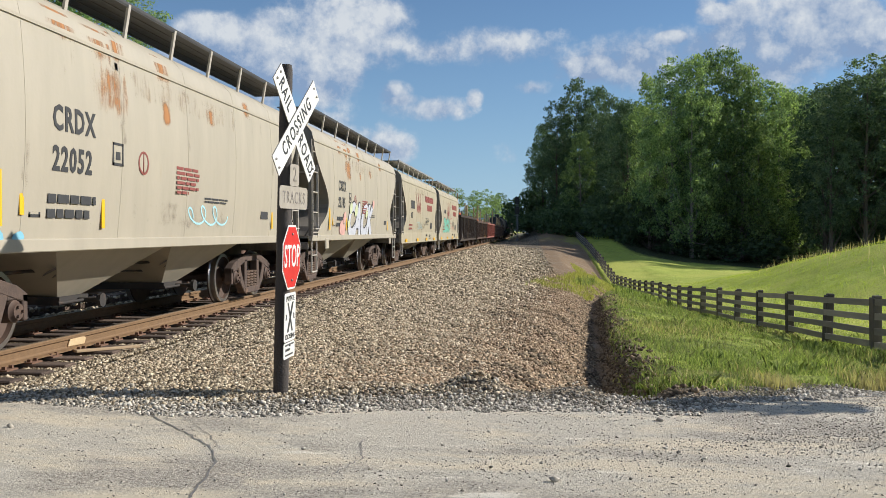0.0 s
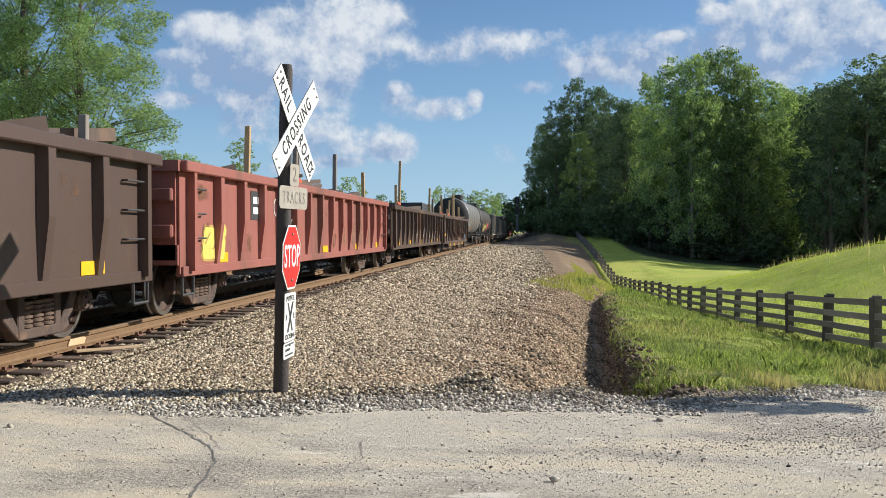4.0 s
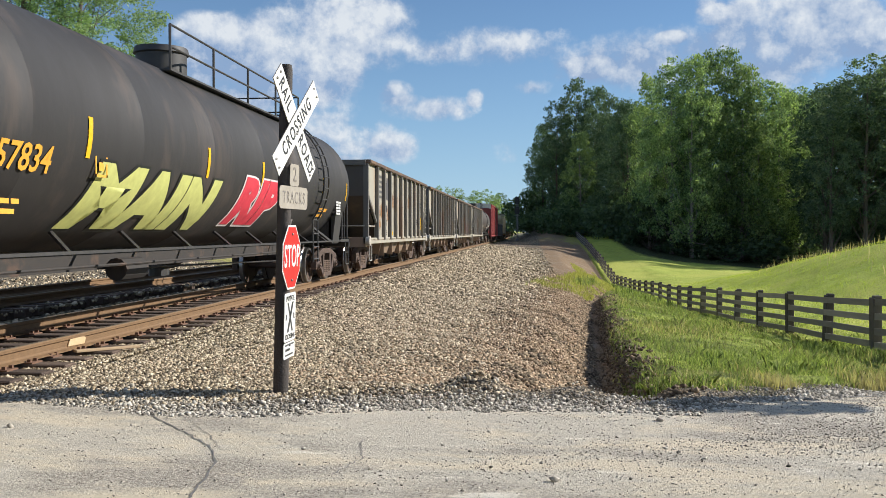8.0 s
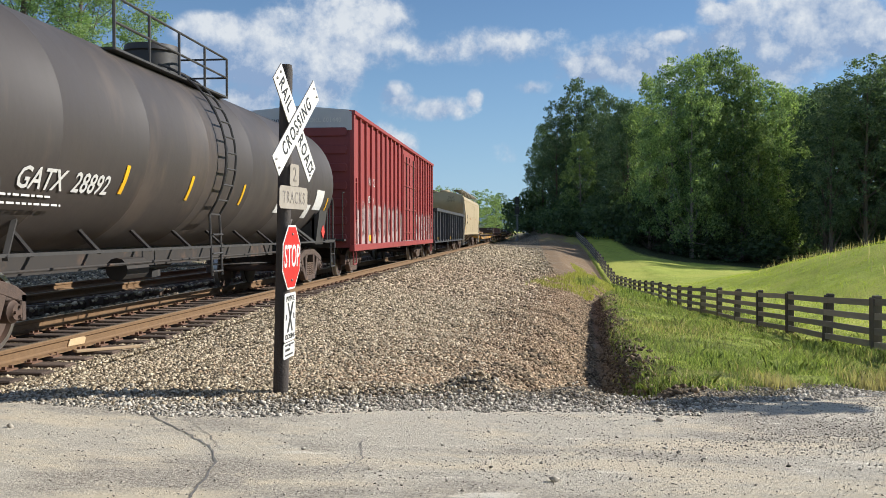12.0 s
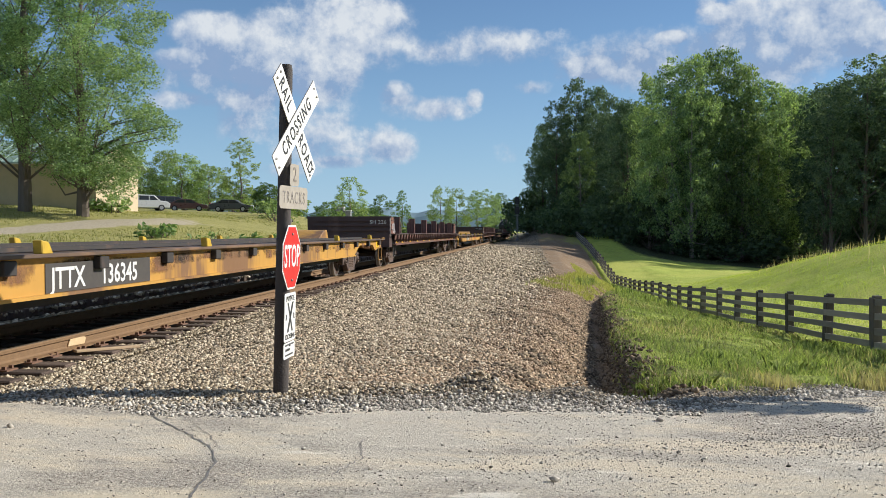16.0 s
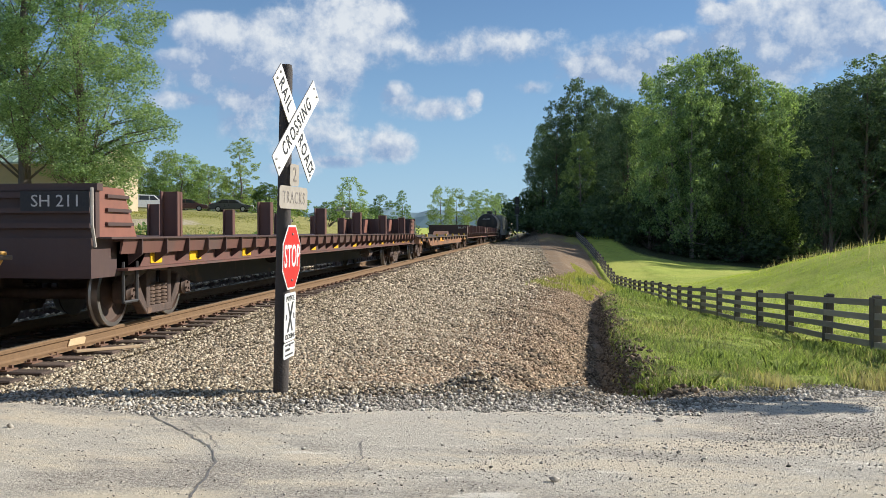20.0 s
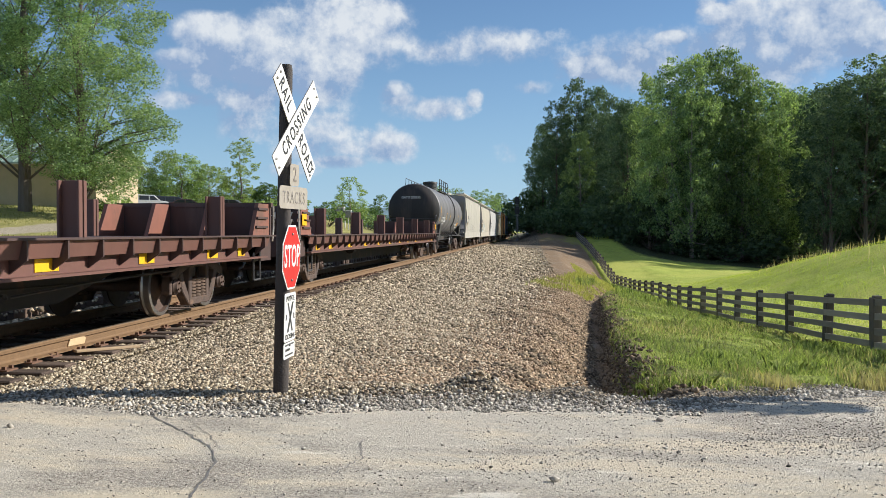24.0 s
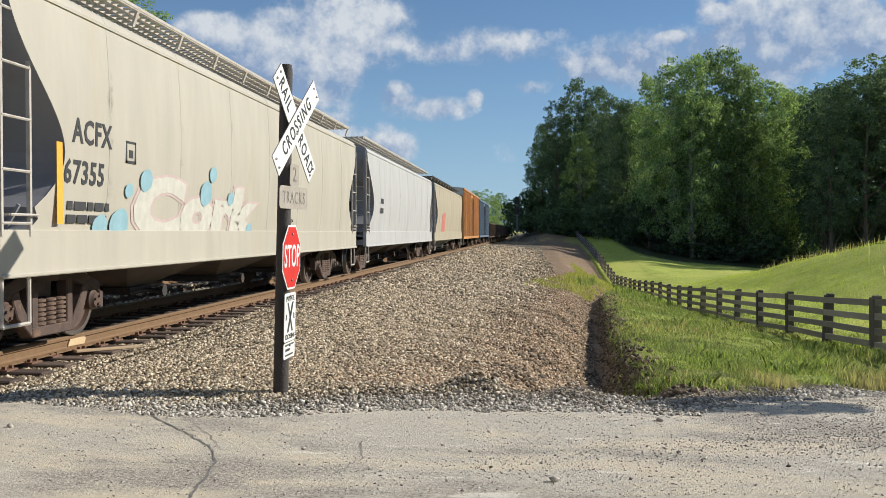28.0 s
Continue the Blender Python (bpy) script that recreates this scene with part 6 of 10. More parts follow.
gon_black = weathered("sooty black gondola paint", (0.064, 0.046, 0.037), (0.13, 0.083, 0.055), 0.58, rough=0.45)
gon_brown = weathered("dark brown gondola paint", (0.088, 0.055, 0.041), (0.18, 0.10, 0.06), 0.58, rough=0.48)
tank_pale = weathered("dull pale grey tank paint", (0.178, 0.172, 0.164), (0.12, 0.108, 0.095), 0.58, 0.86, 0.42)
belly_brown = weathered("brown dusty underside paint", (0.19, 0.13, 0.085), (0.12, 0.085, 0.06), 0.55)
# dark underside paint; on open hopper ends it stands for shade
belly_black = weathered("dark underside and shaded end paint", (0.10, 0.085, 0.072), (0.15, 0.115, 0.085), 0.55)
gon_red = weathered("faded oxide red gondola paint", (0.33, 0.115, 0.085), (0.20, 0.085, 0.06), 0.56)
gon_steel = weathered("blue-black gondola paint", (0.06, 0.064, 0.072), (0.12, 0.09, 0.07), 0.64)
coal_paint = weathered("rust-streaked pale hopper paint", (0.41, 0.375, 0.295), (0.36, 0.27, 0.17), 0.60, 0.80, 0.65, 1.0, 0.16)
coal_chord = weathered("rusty brown chord paint", (0.13, 0.085, 0.06), (0.20, 0.12, 0.07), 0.55)
coal_rib = weathered("grey-brown rib paint", (0.155, 0.145, 0.13), (0.15, 0.10, 0.07), 0.55)
coal_under = weathered("dusty underside paint", (0.31, 0.22, 0.15), (0.17, 0.12, 0.085), 0.55)
tank_grey = weathered("matt grey tank paint", (0.155, 0.15, 0.15), (0.115, 0.10, 0.09), 0.60, 0.85, 0.50)
tank_black = weathered("matt black tank paint", (0.028, 0.025, 0.023), (0.055, 0.042, 0.034), 0.55, 0.8, 0.66)
tank_umber = weathered("dark umber tank paint", (0.062, 0.052, 0.046), (0.085, 0.067, 0.054), 0.55, 0.85, 0.55)
box_red = weathered("red boxcar paint", (0.33, 0.055, 0.05), (0.25, 0.05, 0.045), 0.58)
# same red as the sides, darkened to paint in the shade on the ends
box_red_end = weathered("red end paint with shade in its colour", (0.22, 0.042, 0.04), (0.15, 0.035, 0.03), 0.55)
box_orange = weathered("rusty orange boxcar paint", (0.55, 0.27, 0.085), (0.36, 0.16, 0.06), 0.55)
box_blue = weathered("slate blue boxcar paint", (0.13, 0.18, 0.24), (0.10, 0.12, 0.15), 0.58)
roof_white = weathered("dull white roof paint", (0.60, 0.60, 0.60), (0.42, 0.40, 0.38), 0.58)
flat_yellow = weathered("worn yellow flat car paint", (0.52, 0.28, 0.05), (0.20, 0.105, 0.045), 0.50)
flat_brown = weathered("rusty brown flat car paint", (0.30, 0.15, 0.075), (0.18, 0.10, 0.06), 0.52)
flat_dark = weathered("dark maroon flat car paint", (0.085, 0.050, 0.042), (0.125, 0.075, 0.058), 0.56)
flat_red = weathered("oxide red side paint", (0.165, 0.078, 0.058), (0.12, 0.075, 0.06), 0.52)
deck_grime = weathered("grimy deck steel", (0.115, 0.075, 0.05), (0.19, 0.11, 0.06), 0.52)


def id_box(car, x, y, z, s, mat):
    """A small framed plate mark."""
    m = Mesh()
    for a, b, c, d in ((0, s, 0, 0.03), (0, s, s - 0.03, s), (0, 0.03, 0, s), (s - 0.03, s, 0, s)):
        m.box(x, x + 0.004, y + a, y + b, z + c, z + d)
    m.box(x, x + 0.004, y + s * 0.3, y + s * 0.7, z + s * 0.25, z + s * 0.6)
    part("plate_mark", m, mat, car)


def ring_mark(car, x, y, z, r, mat):
    m = Mesh()
    for k in range(16):
        a, b = 2 * math.pi * k / 16, 2 * math.pi * (k + 1) / 16
        m.beam((x, y + r * math.cos(a), z + r * math.sin(a)), (x, y + r * math.cos(b), z + r * math.sin(b)), 0.03, 0.004, (1, 0, 0))
    m.beam((x, y, z - r), (x, y, z + r), 0.02, 0.004, (1, 0, 0))
    part("round_mark", m, mat, car)


def short_hopper(F, R, number, seed, label):
    car, half, fx = covered_hopper(label, F, R, beige, brown_grey_end, eave=3.28, peak=3.86, sill0=1.04, sill1=1.16, bays=2, cut=1.3)
    x = lambda z: fx(z) + 0.004
    o = -half + 0.72
    side_text(car, fx, "CRDX", o + 1.70, 2.27, 0.35, letter_black, wide=0.80, bold=0.010, space=1.16)
    side_text(car, fx, number, o + 1.70, 1.86, 0.35, letter_black, wide=0.80, bold=0.010, space=1.16)
    bars(car, x(1.62), o + 1.65, 1.62, [0.95], letter_black, 0.09, seed=seed)
    bars(car, x(1.48), o + 1.65, 1.47, [0.85], letter_black, 0.09, seed=seed + 1)
    id_box(car, x(2.05), o + 2.95, 2.0, 0.26, letter_black)
    id_box(car, x(1.35), o + 1.35, 1.38, 0.2, letter_black)
    ring_mark(car, x(2.05), o + 3.75, 2.08, 0.13, letter_red)
    ring_mark(car, x(1.9), half - 3.85, 2.2, 0.11, letter_red)
    bars(car, x(2.05), o + 4.75, 2.12, [0.75, 0.8, 0.78, 0.7, 0.76, 0.4], letter_red, 0.04, 0.065, seed=seed + 2)
    bars(car, x(1.74), o + 5.8, 1.74, [0.95, 0.9], letter_black, 0.025, 0.045, seed=seed + 3)
    patch(car, x(1.5), half - 2.54, half - 2.13, 1.47, 1.72, letter_black, "stencil_panel")
    for y, z0 in ((o + 2.75, 1.28), (half - 1.9, 1.3), (o + 1.18, 1.4)):
        patch(car, x(1.5), y, y + 0.07, z0, z0 + 0.45, reflect_yellow)
    for y, w, z0, z1 in ((1.55, 0.8, 3.12, 3.72), (2.3, 0.85, 3.05, 3.74), (2.85, 0.6, 3.1, 3.66), (2.4, 1.1, 2.45, 3.2), (4.0, 0.75, 3.1, 3.62), (4.3, 0.35, 2.6, 2.95), (5.8, 0.5, 2.75, 3.1), (7.4, 0.6, 3.1, 3.45)):
        stain(car, fx, o + y, o + y + w, z0, z1, rust_stain)
    stain(car, fx, -half + 1.4, half - 1.4, 1.2, 1.75, dust_stain, "grime")
    stain(car, fx, -half + 0.6, half - 0.6, 2.75, 3.27, rust_faint)
    patch(car, x(1.68), -half + 1.50, -half + 1.60, 1.29, 2.07, reflect_yellow)
    for q in (0.36, 0.62):
        tag = stroke(Mesh(), lambda z: 1.30 - (1.1 - z) * 1.1, (-2.6 + 3.0 * (q > 0.5), 0.78), (-2.2 + 3.0 * (q > 0.5), 0.98), 0.03, 0.012)
        stroke(tag, lambda z: 1.30 - (1.1 - z) * 1.1, (-2.35 + 3.0 * (q > 0.5), 0.74), (-1.95 + 3.0 * (q > 0.5), 0.94), 0.025, 0.013)
        part("graffiti", tag, spray((0.06, 0.055, 0.05)), car, "black sprayed tag on the outlet hopper")
    for s in (-1, 1):
        tab = Mesh().box(1.48, 1.52, s * (half - 1.35) - 0.14, s * (half - 1.35) + 0.14, 0.84, 1.10)
        part("lift_plate", tab, beige, car, bevel=0.02)
    return car, half, fx


car, half, fx = short_hopper(5.85, 17.6, "22052", 3, "beige two-bay covered hopper with rust runs along its roof")
scrawl(car, fx, half - 5.8, 1.45, 1.4, 0.4, (0.45, 0.75, 0.80), 4, 3, 0.02)
blots(car, fx, [(-half + 1.55, 1.14, 0.10), (-half + 1.9, 1.15, 0.08)], (0.25, 0.55, 0.68))
car, half, fx = short_hopper(18.75, 30.5, "22105", 5, "beige two-bay covered hopper with grey bubble graffiti")
bubble(car, fx, "CACK", -half + 3.6, 1.18, 3.7, 0.84, (0.60, 0.61, 0.66), (0.05, 0.05, 0.06), 0.055, 0.12)
blots(car, fx, [(-half + 3.9, 1.85, 0.14), (-half + 4.6, 1.8, 0.15), (-half + 3.75, 1.45, 0.10), (-half + 6.1, 1.75, 0.12)], (0.62, 0.66, 0.40))
blots(car, fx, [(-half + 2.9, 1.35, 0.16), (-half + 3.2, 1.6, 0.13), (-half + 3.15, 1.25, 0.17), (-half + 7.1, 2.05, 0.12)], (0.72, 0.42, 0.36))


def west_hopper(F, R, number, seed, label):
    car, half, fx = covered_hopper(label, F, R, ivory, brown_grey_end, eave=3.18, peak=3.74, sill0=0.82, sill1=1.2, bays=2, cut=0.95, walk_paint=grey_end)
    x = lambda z: fx(z) + 0.004
    bars(car, x(2.18), -half + 2.32, 2.46, [0.95], letter_black, 0.20, seed=seed)
    side_text(car, fx, number, -half + 2.27, 1.80, 0.34, letter_black, wide=0.85, bold=0.006)
    bars(car, x(1.5), -half + 1.95, 1.56, [0.95, 0.9], letter_red, 0.07, 0.14, seed=seed)
    # a tall red zigzag emblem
    z = Mesh()
    for o in (0.0, 0.62):
        pts = [(o, 2.86), (o + 0.36, 2.10), (o + 0.50, 2.46), (o + 0.66, 2.06), (o + 0.94, 2.84)]
        for (a, b), (c, d) in zip(pts, pts[1:]):
            stroke(z, fx, (-half + 3.80 + a, b), (-half + 3.80 + c, d), 0.05, 0.005 + 0.001 * o)
    part("emblem", z, letter_red, car, "tall red zigzag emblem")
    bars(car, x(2.6), half - 5.0, 2.84, [3.05], letter_red, 0.27, seed=seed + 3, glyph=(0.15, 0.24))
    bars(car, x(2.3), half - 4.4, 2.46, [1.95], letter_red, 0.27, seed=seed + 4, glyph=(0.15, 0.24))
    stain(car, fx, -half + 1.0, half - 1.0, 2.7, 3.17, rust_faint)
    stain(car, fx, -half + 0.8, half - 0.8, 1.2, 1.8, dust_stain, "grime")
    bars(car, x(1.75), half - 4.8, 1.92, [0.8, 1.15, 1.2, 1.25, 1.1, 1.0], letter_black, 0.03, 0.06, seed=seed + 5)
    patch(car, x(1.6), half - 2.88, half - 2.28, 1.40, 1.68, letter_black, "stencil_panel")
    for y in (-half + 0.8, half - 1.65, half - 4.7, -half + 4.1):
        patch(car, 1.532, y, y + 0.5, 0.86, 0.98, reflect_yellow)
    bars(car, 1.505, half - 3.4, 1.12, [0.7, 0.6, 0.75], letter_black, 0.04, 0.07, seed=seed)
    lettering("CAUTION", car, 1.505, half - 4.6, 1.05, 0.13, letter_black)
    return car, half, fx


car, half, fx = west_hopper(31.85, 43.75, "4483", 11, "ivory covered hopper with red company bars and a black panel")
patch(car, fx(2.3) + 0.004, -half + 2.3, -half + 3.3, 2.18, 2.50, letter_black, "stencil_panel")
scrawl(car, fx, -half + 4.2, 1.5, 2.0, 0.35, (0.35, 0.50, 0.50), 12, 5)
car, half, fx = west_hopper(44.85, 56.76, "4332", 15, "ivory covered hopper with green graffiti and red company bars")
graffiti(car, fx, -half + 2.3, 1.60, 3.5, 0.84, 5, (0.20, 0.52, 0.39), (0.36, 0.12, 0.10), 14, 0.15)
graffiti(car, fx, -half + 5.85, 1.60, 1.05, 0.82, 2, (0.50, 0.44, 0.32), (0.40, 0.13, 0.10), 16, 0.15)
scrawl(car, fx, half - 4.8, 1.5, 1.2, 0.2, (0.65, 0.2, 0.15), 17, 6, 0.015)

car, half, fx = gondola("sooty black gondola carrying timber-staked scrap", 57.93, 74.53, gon_black, top=2.40, posts=[-6.78] + [-5.28 + 1.056 * k for k in range(11)] + [6.78], marks=((-7.4, 0.78), (-3.9, 0.75), (-0.77, 0.71), (0.30, 0.71), (3.46, 0.74), (7.15, 0.80)))
lettering("NS", car, 1.466, -half + 2.42, 1.80, 0.40, letter_white, wide=0.8, bold=0.008)
bars(car, 1.466, -half + 2.42, 1.74, [0.38, 0.36], letter_white, 0.03, 0.06, seed=2, glyph=(0.04, 0.1))
lettering("200", car, 1.466, -half + 2.15, 1.32, 0.385, letter_white, wide=0.9, bold=0.006)
lettering("991", car, 1.466, -half + 3.27, 1.31, 0.385, letter_white, wide=0.9, bold=0.006)
bars(car, 1.466, -half + 1.75, 1.28, [0.38], letter_white, 0.03, 0.06, seed=21, glyph=(0.03, 0.06))
lettering("LT WT", car, 1.466, -half + 2.36, 0.91, 0.11, letter_white)
bars(car, 1.466, -half + 2.4, 1.08, [0.3], letter_white, 0.06, seed=3, glyph=(0.05, 0.08))
bars(car, 1.466, -half + 3.15, 1.10, [0.3, 0.26], letter_white, 0.05, 0.14, seed=25, glyph=(0.05, 0.08))
bars(car, 1.466, -half + 1.85, 0.92, [0.26, 0.28], letter_white, 0.02, 0.05, seed=27, glyph=(0.03, 0.06))
patch(car, 1.466, -half + 2.40, -half + 2.58, 0.66, 0.73, letter_white, "stencil_panel")
patch(car, 1.466, -half + 4.30, -half + 4.45, 0.66, 0.73, letter_white, "stencil_panel")
patch(car, 1.466, -half + 9.5, -half + 9.72, 0.70, 0.77, letter_white, "stencil_panel")
scrawl(car, fx, -half + 5.3, 1.08, 0.4, 0.5, (0.62, 0.42, 0.28), 8, 6)
for y0, y1, z0, z1 in ((6.3, 6.75, 0.68, 1.3), (7.25, 7.95, 0.88, 1.34), (8.3, 9.15, 0.90, 1.40), (9.36, 10.12, 0.86, 1.22), (10.42, 11.12, 0.86, 1.44)):
    stain(car, lambda z: 1.4655, -half + y0, -half + y1, z0, z1, peach_spray, "sprayed_panel")
    scrawl(car, lambda z: 1.468, -half + y0 + 0.08, z0 + 0.2, (y1 - y0) * 0.7, (z1 - z0) * 0.35, (0.16, 0.06, 0.04), int(y0 * 10), 4, 0.012)
id_box(car, 1.466, -half + 13.74, 0.92, 0.30, letter_white)
patch(car, 1.466, -half + 13.93, -half + 13.95, 0.92, 1.22, letter_white, "lettering")
patch(car, 1.466, -half + 13.76, -half + 14.04, 1.05, 1.07, letter_white, "lettering")
bars(car, 1.466, -half + 11.5, 1.0, [0.3, 0.28], letter_white, 0.02, 0.035, seed=22, glyph=(0.04, 0.09))
bars(car, 1.466, -half + 12.62, 0.98, [0.3, 0.3], letter_white, 0.02, 0.035, seed=23, glyph=(0.04, 0.09))
bars(car, 1.466, -half + 13.95, 0.80, [0.4, 0.36], letter_white, 0.02, 0.04, seed=24, glyph=(0.04, 0.09))
patch(car, 1.466, -half + 13.55, -half + 13.8, 0.69, 0.76, letter_white, "stencil_panel")
patch(car, 1.466, -half + 11.57, -half + 11.8, 0.65, 0.73, letter_white, "stencil_panel")
bars(car, 1.466, -half + 14.3, 1.14, [0.14, 0.2, 0.2], letter_white, 0.035, 0.08, seed=20, glyph=(0.05, 0.12))
stakes(car, [(-half + 4.1, 0.9, 0.7, 0.0, False), (-half + 5.5, 0.9, 1.7, 0.0, False), (-half + 6.0, 1.0, 0.55, 0, False), (-half + 9.4, 0.9, 0.5, 0, True), (-half + 11.6, 1.0, 1.15, 0, False), (-half + 13.05, 1.0, 1.05, 0.03, False), (half - 0.8, 0.9, 0.4, 0, True)], 2.4, 4)
scrap_load(car, half, 2.42, deck_grime, 5)

car, half, fx = gondola("dark brown gondola with leaning timber stakes", 75.4, 92.61, gon_brown, top=2.22, ribs=16)
lettering("100", car, 1.466, -half + 4.2, 1.6, 0.38, letter_white, wide=1.1, bold=0.008)
lettering("200", car, 1.466, -half + 6.4, 1.6, 0.38, letter_white, wide=1.1, bold=0.008)
bars(car, 1.466, -half + 2.6, 1.85, [0.6, 0.5], letter_white, 0.05, 0.10, seed=4)
scrawl(car, fx, -half + 0.55, 1.2, 0.35, 0.35, (0.75, 0.75, 0.75), 9, 2)
stakes(car, [(-half + 5.0, 0.9, 1.3, 0.02, False), (-half + 7.4, 1.0, 0.9, 0.05, False), (-half + 7.7, 1.1, 1.55, 0.27, False), (-half + 8.1, 0.9, 0.6, 0.0, False), (-half + 11.0, 1.0, 0.5, -0.05, False), (-half + 13.2, 1.0, 1.1, 0.24, False), (-half + 14.0, 1.0, 1.3, 0.0, True), (half - 0.9, 1.0, 0.4, 0, True)], 2.22, 6)
scrap_load(car, half, 2.30, deck_grime, 7)

car, half, fx = gondola("faded red gondola holding staked scrap", 93.41, 110.31, gon_red, top=2.22, ribs=16)
patch(car, 1.466, -half + 3.1, -half + 3.7, 1.45, 1.95, letter_black, "stencil_panel")
bars(car, 1.472, -half + 3.2, 1.85, [0.4, 0.35], letter_white, 0.12, 0.18, seed=5)
ring_mark(car, 1.468, -half + 4.6, 1.7, 0.16, letter_white)
graffiti(car, fx, -half + 0.9, 1.1, 0.9, 0.5, 2, (0.75, 0.62, 0.12), (0.55, 0.35, 0.1), 31)
stakes(car, [(-half + 4.2, 1.0, 1.0, 0.12, False), (-half + 7.5, 1.0, 1.2, 0.0, True), (-half + 7.9, 1.0, 0.8, 0.02, True), (-half + 11.5, 1.0, 1.1, 0.0, True), (half - 1.2, 1.0, 0.9, 0.0, False)], 2.22, 8)
scrap_load(car, half, 2.28, deck_grime, 9)

car, half, fx = gondola("dark brown gondola with white scribbles and a crated load", 111.61, 128.05, gon_brown, top=2.18, ribs=15)
for q, (yy, ww) in enumerate(((5.9, 1.0), (8.6, 1.3), (10.2, 1.0), (11.6, 1.0))):
    scrawl(car, fx, -half + yy, 1.35, ww, 0.85, (0.78, 0.76, 0.74), 40 + q, 3, 0.016)
patch(car, 1.466, half - 3.1, half - 2.75, 1.2, 1.45, letter_white, "stencil_panel")
patch(car, 1.466, half - 1.7, half - 1.45, 1.3, 1.55, reflect_yellow)
crate = Mesh().box(-1.1, 1.05, half - 5.1, half - 0.3, 1.1, 2.64)
for k in range(12):
    crate.box(1.04, 1.075, half - 5.1, half - 0.3, 1.16 + k * 0.125, 1.24 + k * 0.125)
for k in range(2):
    crate.box(1.04, 1.09, half - 5.1 + k * 4.7, half - 5.0 + k * 4.7, 1.1, 2.64)
part("crate_load", crate, surface("dark slatted crate", (0.045, 0.05, 0.055), (0.07, 0.07, 0.07), 4.0, 0.7), car, "dark slatted crate load")
stakes(car, [(-half + 4.0, 1.0, 0.9, 0.0, False), (-half + 4.6, 1.0, 1.9, 0.15, False), (half - 2.75, 1.12, 1.25, 0.10, False), (half - 0.7, 1.1, 0.8, 0, True)], 2.18, 11)
scrap_load(car, half - 3.5, 2.2, deck_grime, 12)

car, half, fx = gondola("dark brown gondola with rust-orange graffiti and timber stakes", 128.81, 146.25, gon_brown, top=2.16, foot=0.60, posts=[-6.77] + [-5.40 + 0.9 * k for k in range(13)] + [6.77], belly=0.2, marks=((-7.32, 1.02), (-4.25, 0.42), (-1.55, 0.42), (1.9, 0.42), (4.6, 0.42), (7.3, 1.02)))
lettering("NS", car, 1.466, -half + 2.38, 1.64, 0.29, letter_white, wide=0.95, bold=0.006)
lettering("187", car, 1.466, -half + 2.36, 1.24, 0.31, letter_white, wide=1.0, bold=0.006)
lettering("10", car, 1.466, -half + 4.5, 1.22, 0.31, letter_white, wide=0.7)
patch(car, 1.466, -half + 2.1, -half + 3.1, 1.0, 1.015, black_iron, "weld_line")
bars(car, 1.466, -half + 4.45, 0.78, [0.3], letter_white, 0.04, seed=26, glyph=(0.04, 0.09))
for q, (yy, rgb) in enumerate(((7.5, (0.42, 0.15, 0.12)), (9.6, (0.62, 0.38, 0.25)), (10.7, (0.62, 0.36, 0.22)), (12.0, (0.6, 0.4, 0.28)), (14.0, (0.16, 0.24, 0.42)), (15.0, (0.18, 0.28, 0.45)))):
    graffiti(car, fx, -half + yy, 1.15, 0.75, 0.75, 1, rgb, tuple(c * 0.7 for c in rgb), 50 + q)
scrawl(car, fx, -half + 9.0, 0.98, 3.0, 0.35, (0.72, 0.72, 0.70), 61, 8, 0.014)
stakes(car, [(-half + 3.2, 1.0, 0.6, 0.0, False), (-half + 3.75, 1.0, 1.24, 0.0, False), (-half + 6.7, 1.05, 0.5, 0.0, False), (-half + 7.3, 1.05, 1.1, 0.35, False), (-half + 10.6, 1.05, 1.55, 0.09, False), (-half + 12.1, 1.0, 1.6, 0.05, False), (half - 1.5, 1.0, 0.9, 0.03, False), (half - 1.2, 1.0, 0.9, 0.0, False)], 2.16, 13)
scrap_load(car, half, 2.2, deck_grime, 14)

car, half, fx = tank_car("matt grey tank car with a sooty black head", 148.23, 165.83, tank_pale, 1.47, 2.44, end_paint=tank_black, ladder_y=4.7, rail_len=5.0, rail_from=-2.2, dome_y=-0.55)
tank_letters(car, fx, "0608", -half + 2.1, 1.70, 0.36, letter_white, 1.0, 0.006)
for y in (-half + 2.78, -half + 5.62, -half + 8.5, -half + 11.8, half - 1.4):
    tank_patch(car, fx, y, y + 0.09, 1.92, 2.32, reflect_yellow)
tank_patch(car, fx, -half + 5.75, -half + 6.85, 1.42, 1.56, letter_orange, "lettering")
bars(car, fx(1.75) + 0.03, half - 4.6, 1.82, [0.8, 0.7], letter_white, 0.05, 0.09, seed=3)
id_box(car, fx(1.8) + 0.012, -half + 2.95, 1.66, 0.26, letter_white)
bars(car, fx(1.9) + 0.03, half - 1.9, 2.15, [0.45, 0.45, 0.45, 0.45, 0.4], letter_white, 0.05, 0.08, seed=5)

car, half, fx = tank_car("matt black tank car with yellow and red bubble graffiti", 167.33, 186.23, tank_black, 1.45, 2.42, ladder_y=5.6, rail_len=5.6, rail_from=-1.6, dome_y=0.15)
tank_letters(car, fx, "957834", -half + 2.6, 1.84, 0.40, letter_orange, 0.95, 0.006)
bars(car, fx(1.75) + 0.012, -half + 2.6, 1.56, [0.7, 0.6], letter_orange, 0.05, 0.1, seed=4)
bubble(car, fx, "MAIN", -half + 4.5, 1.34, 4.0, 0.68, (0.62, 0.63, 0.20), (0.02, 0.022, 0.018), 0.07, 0.3)
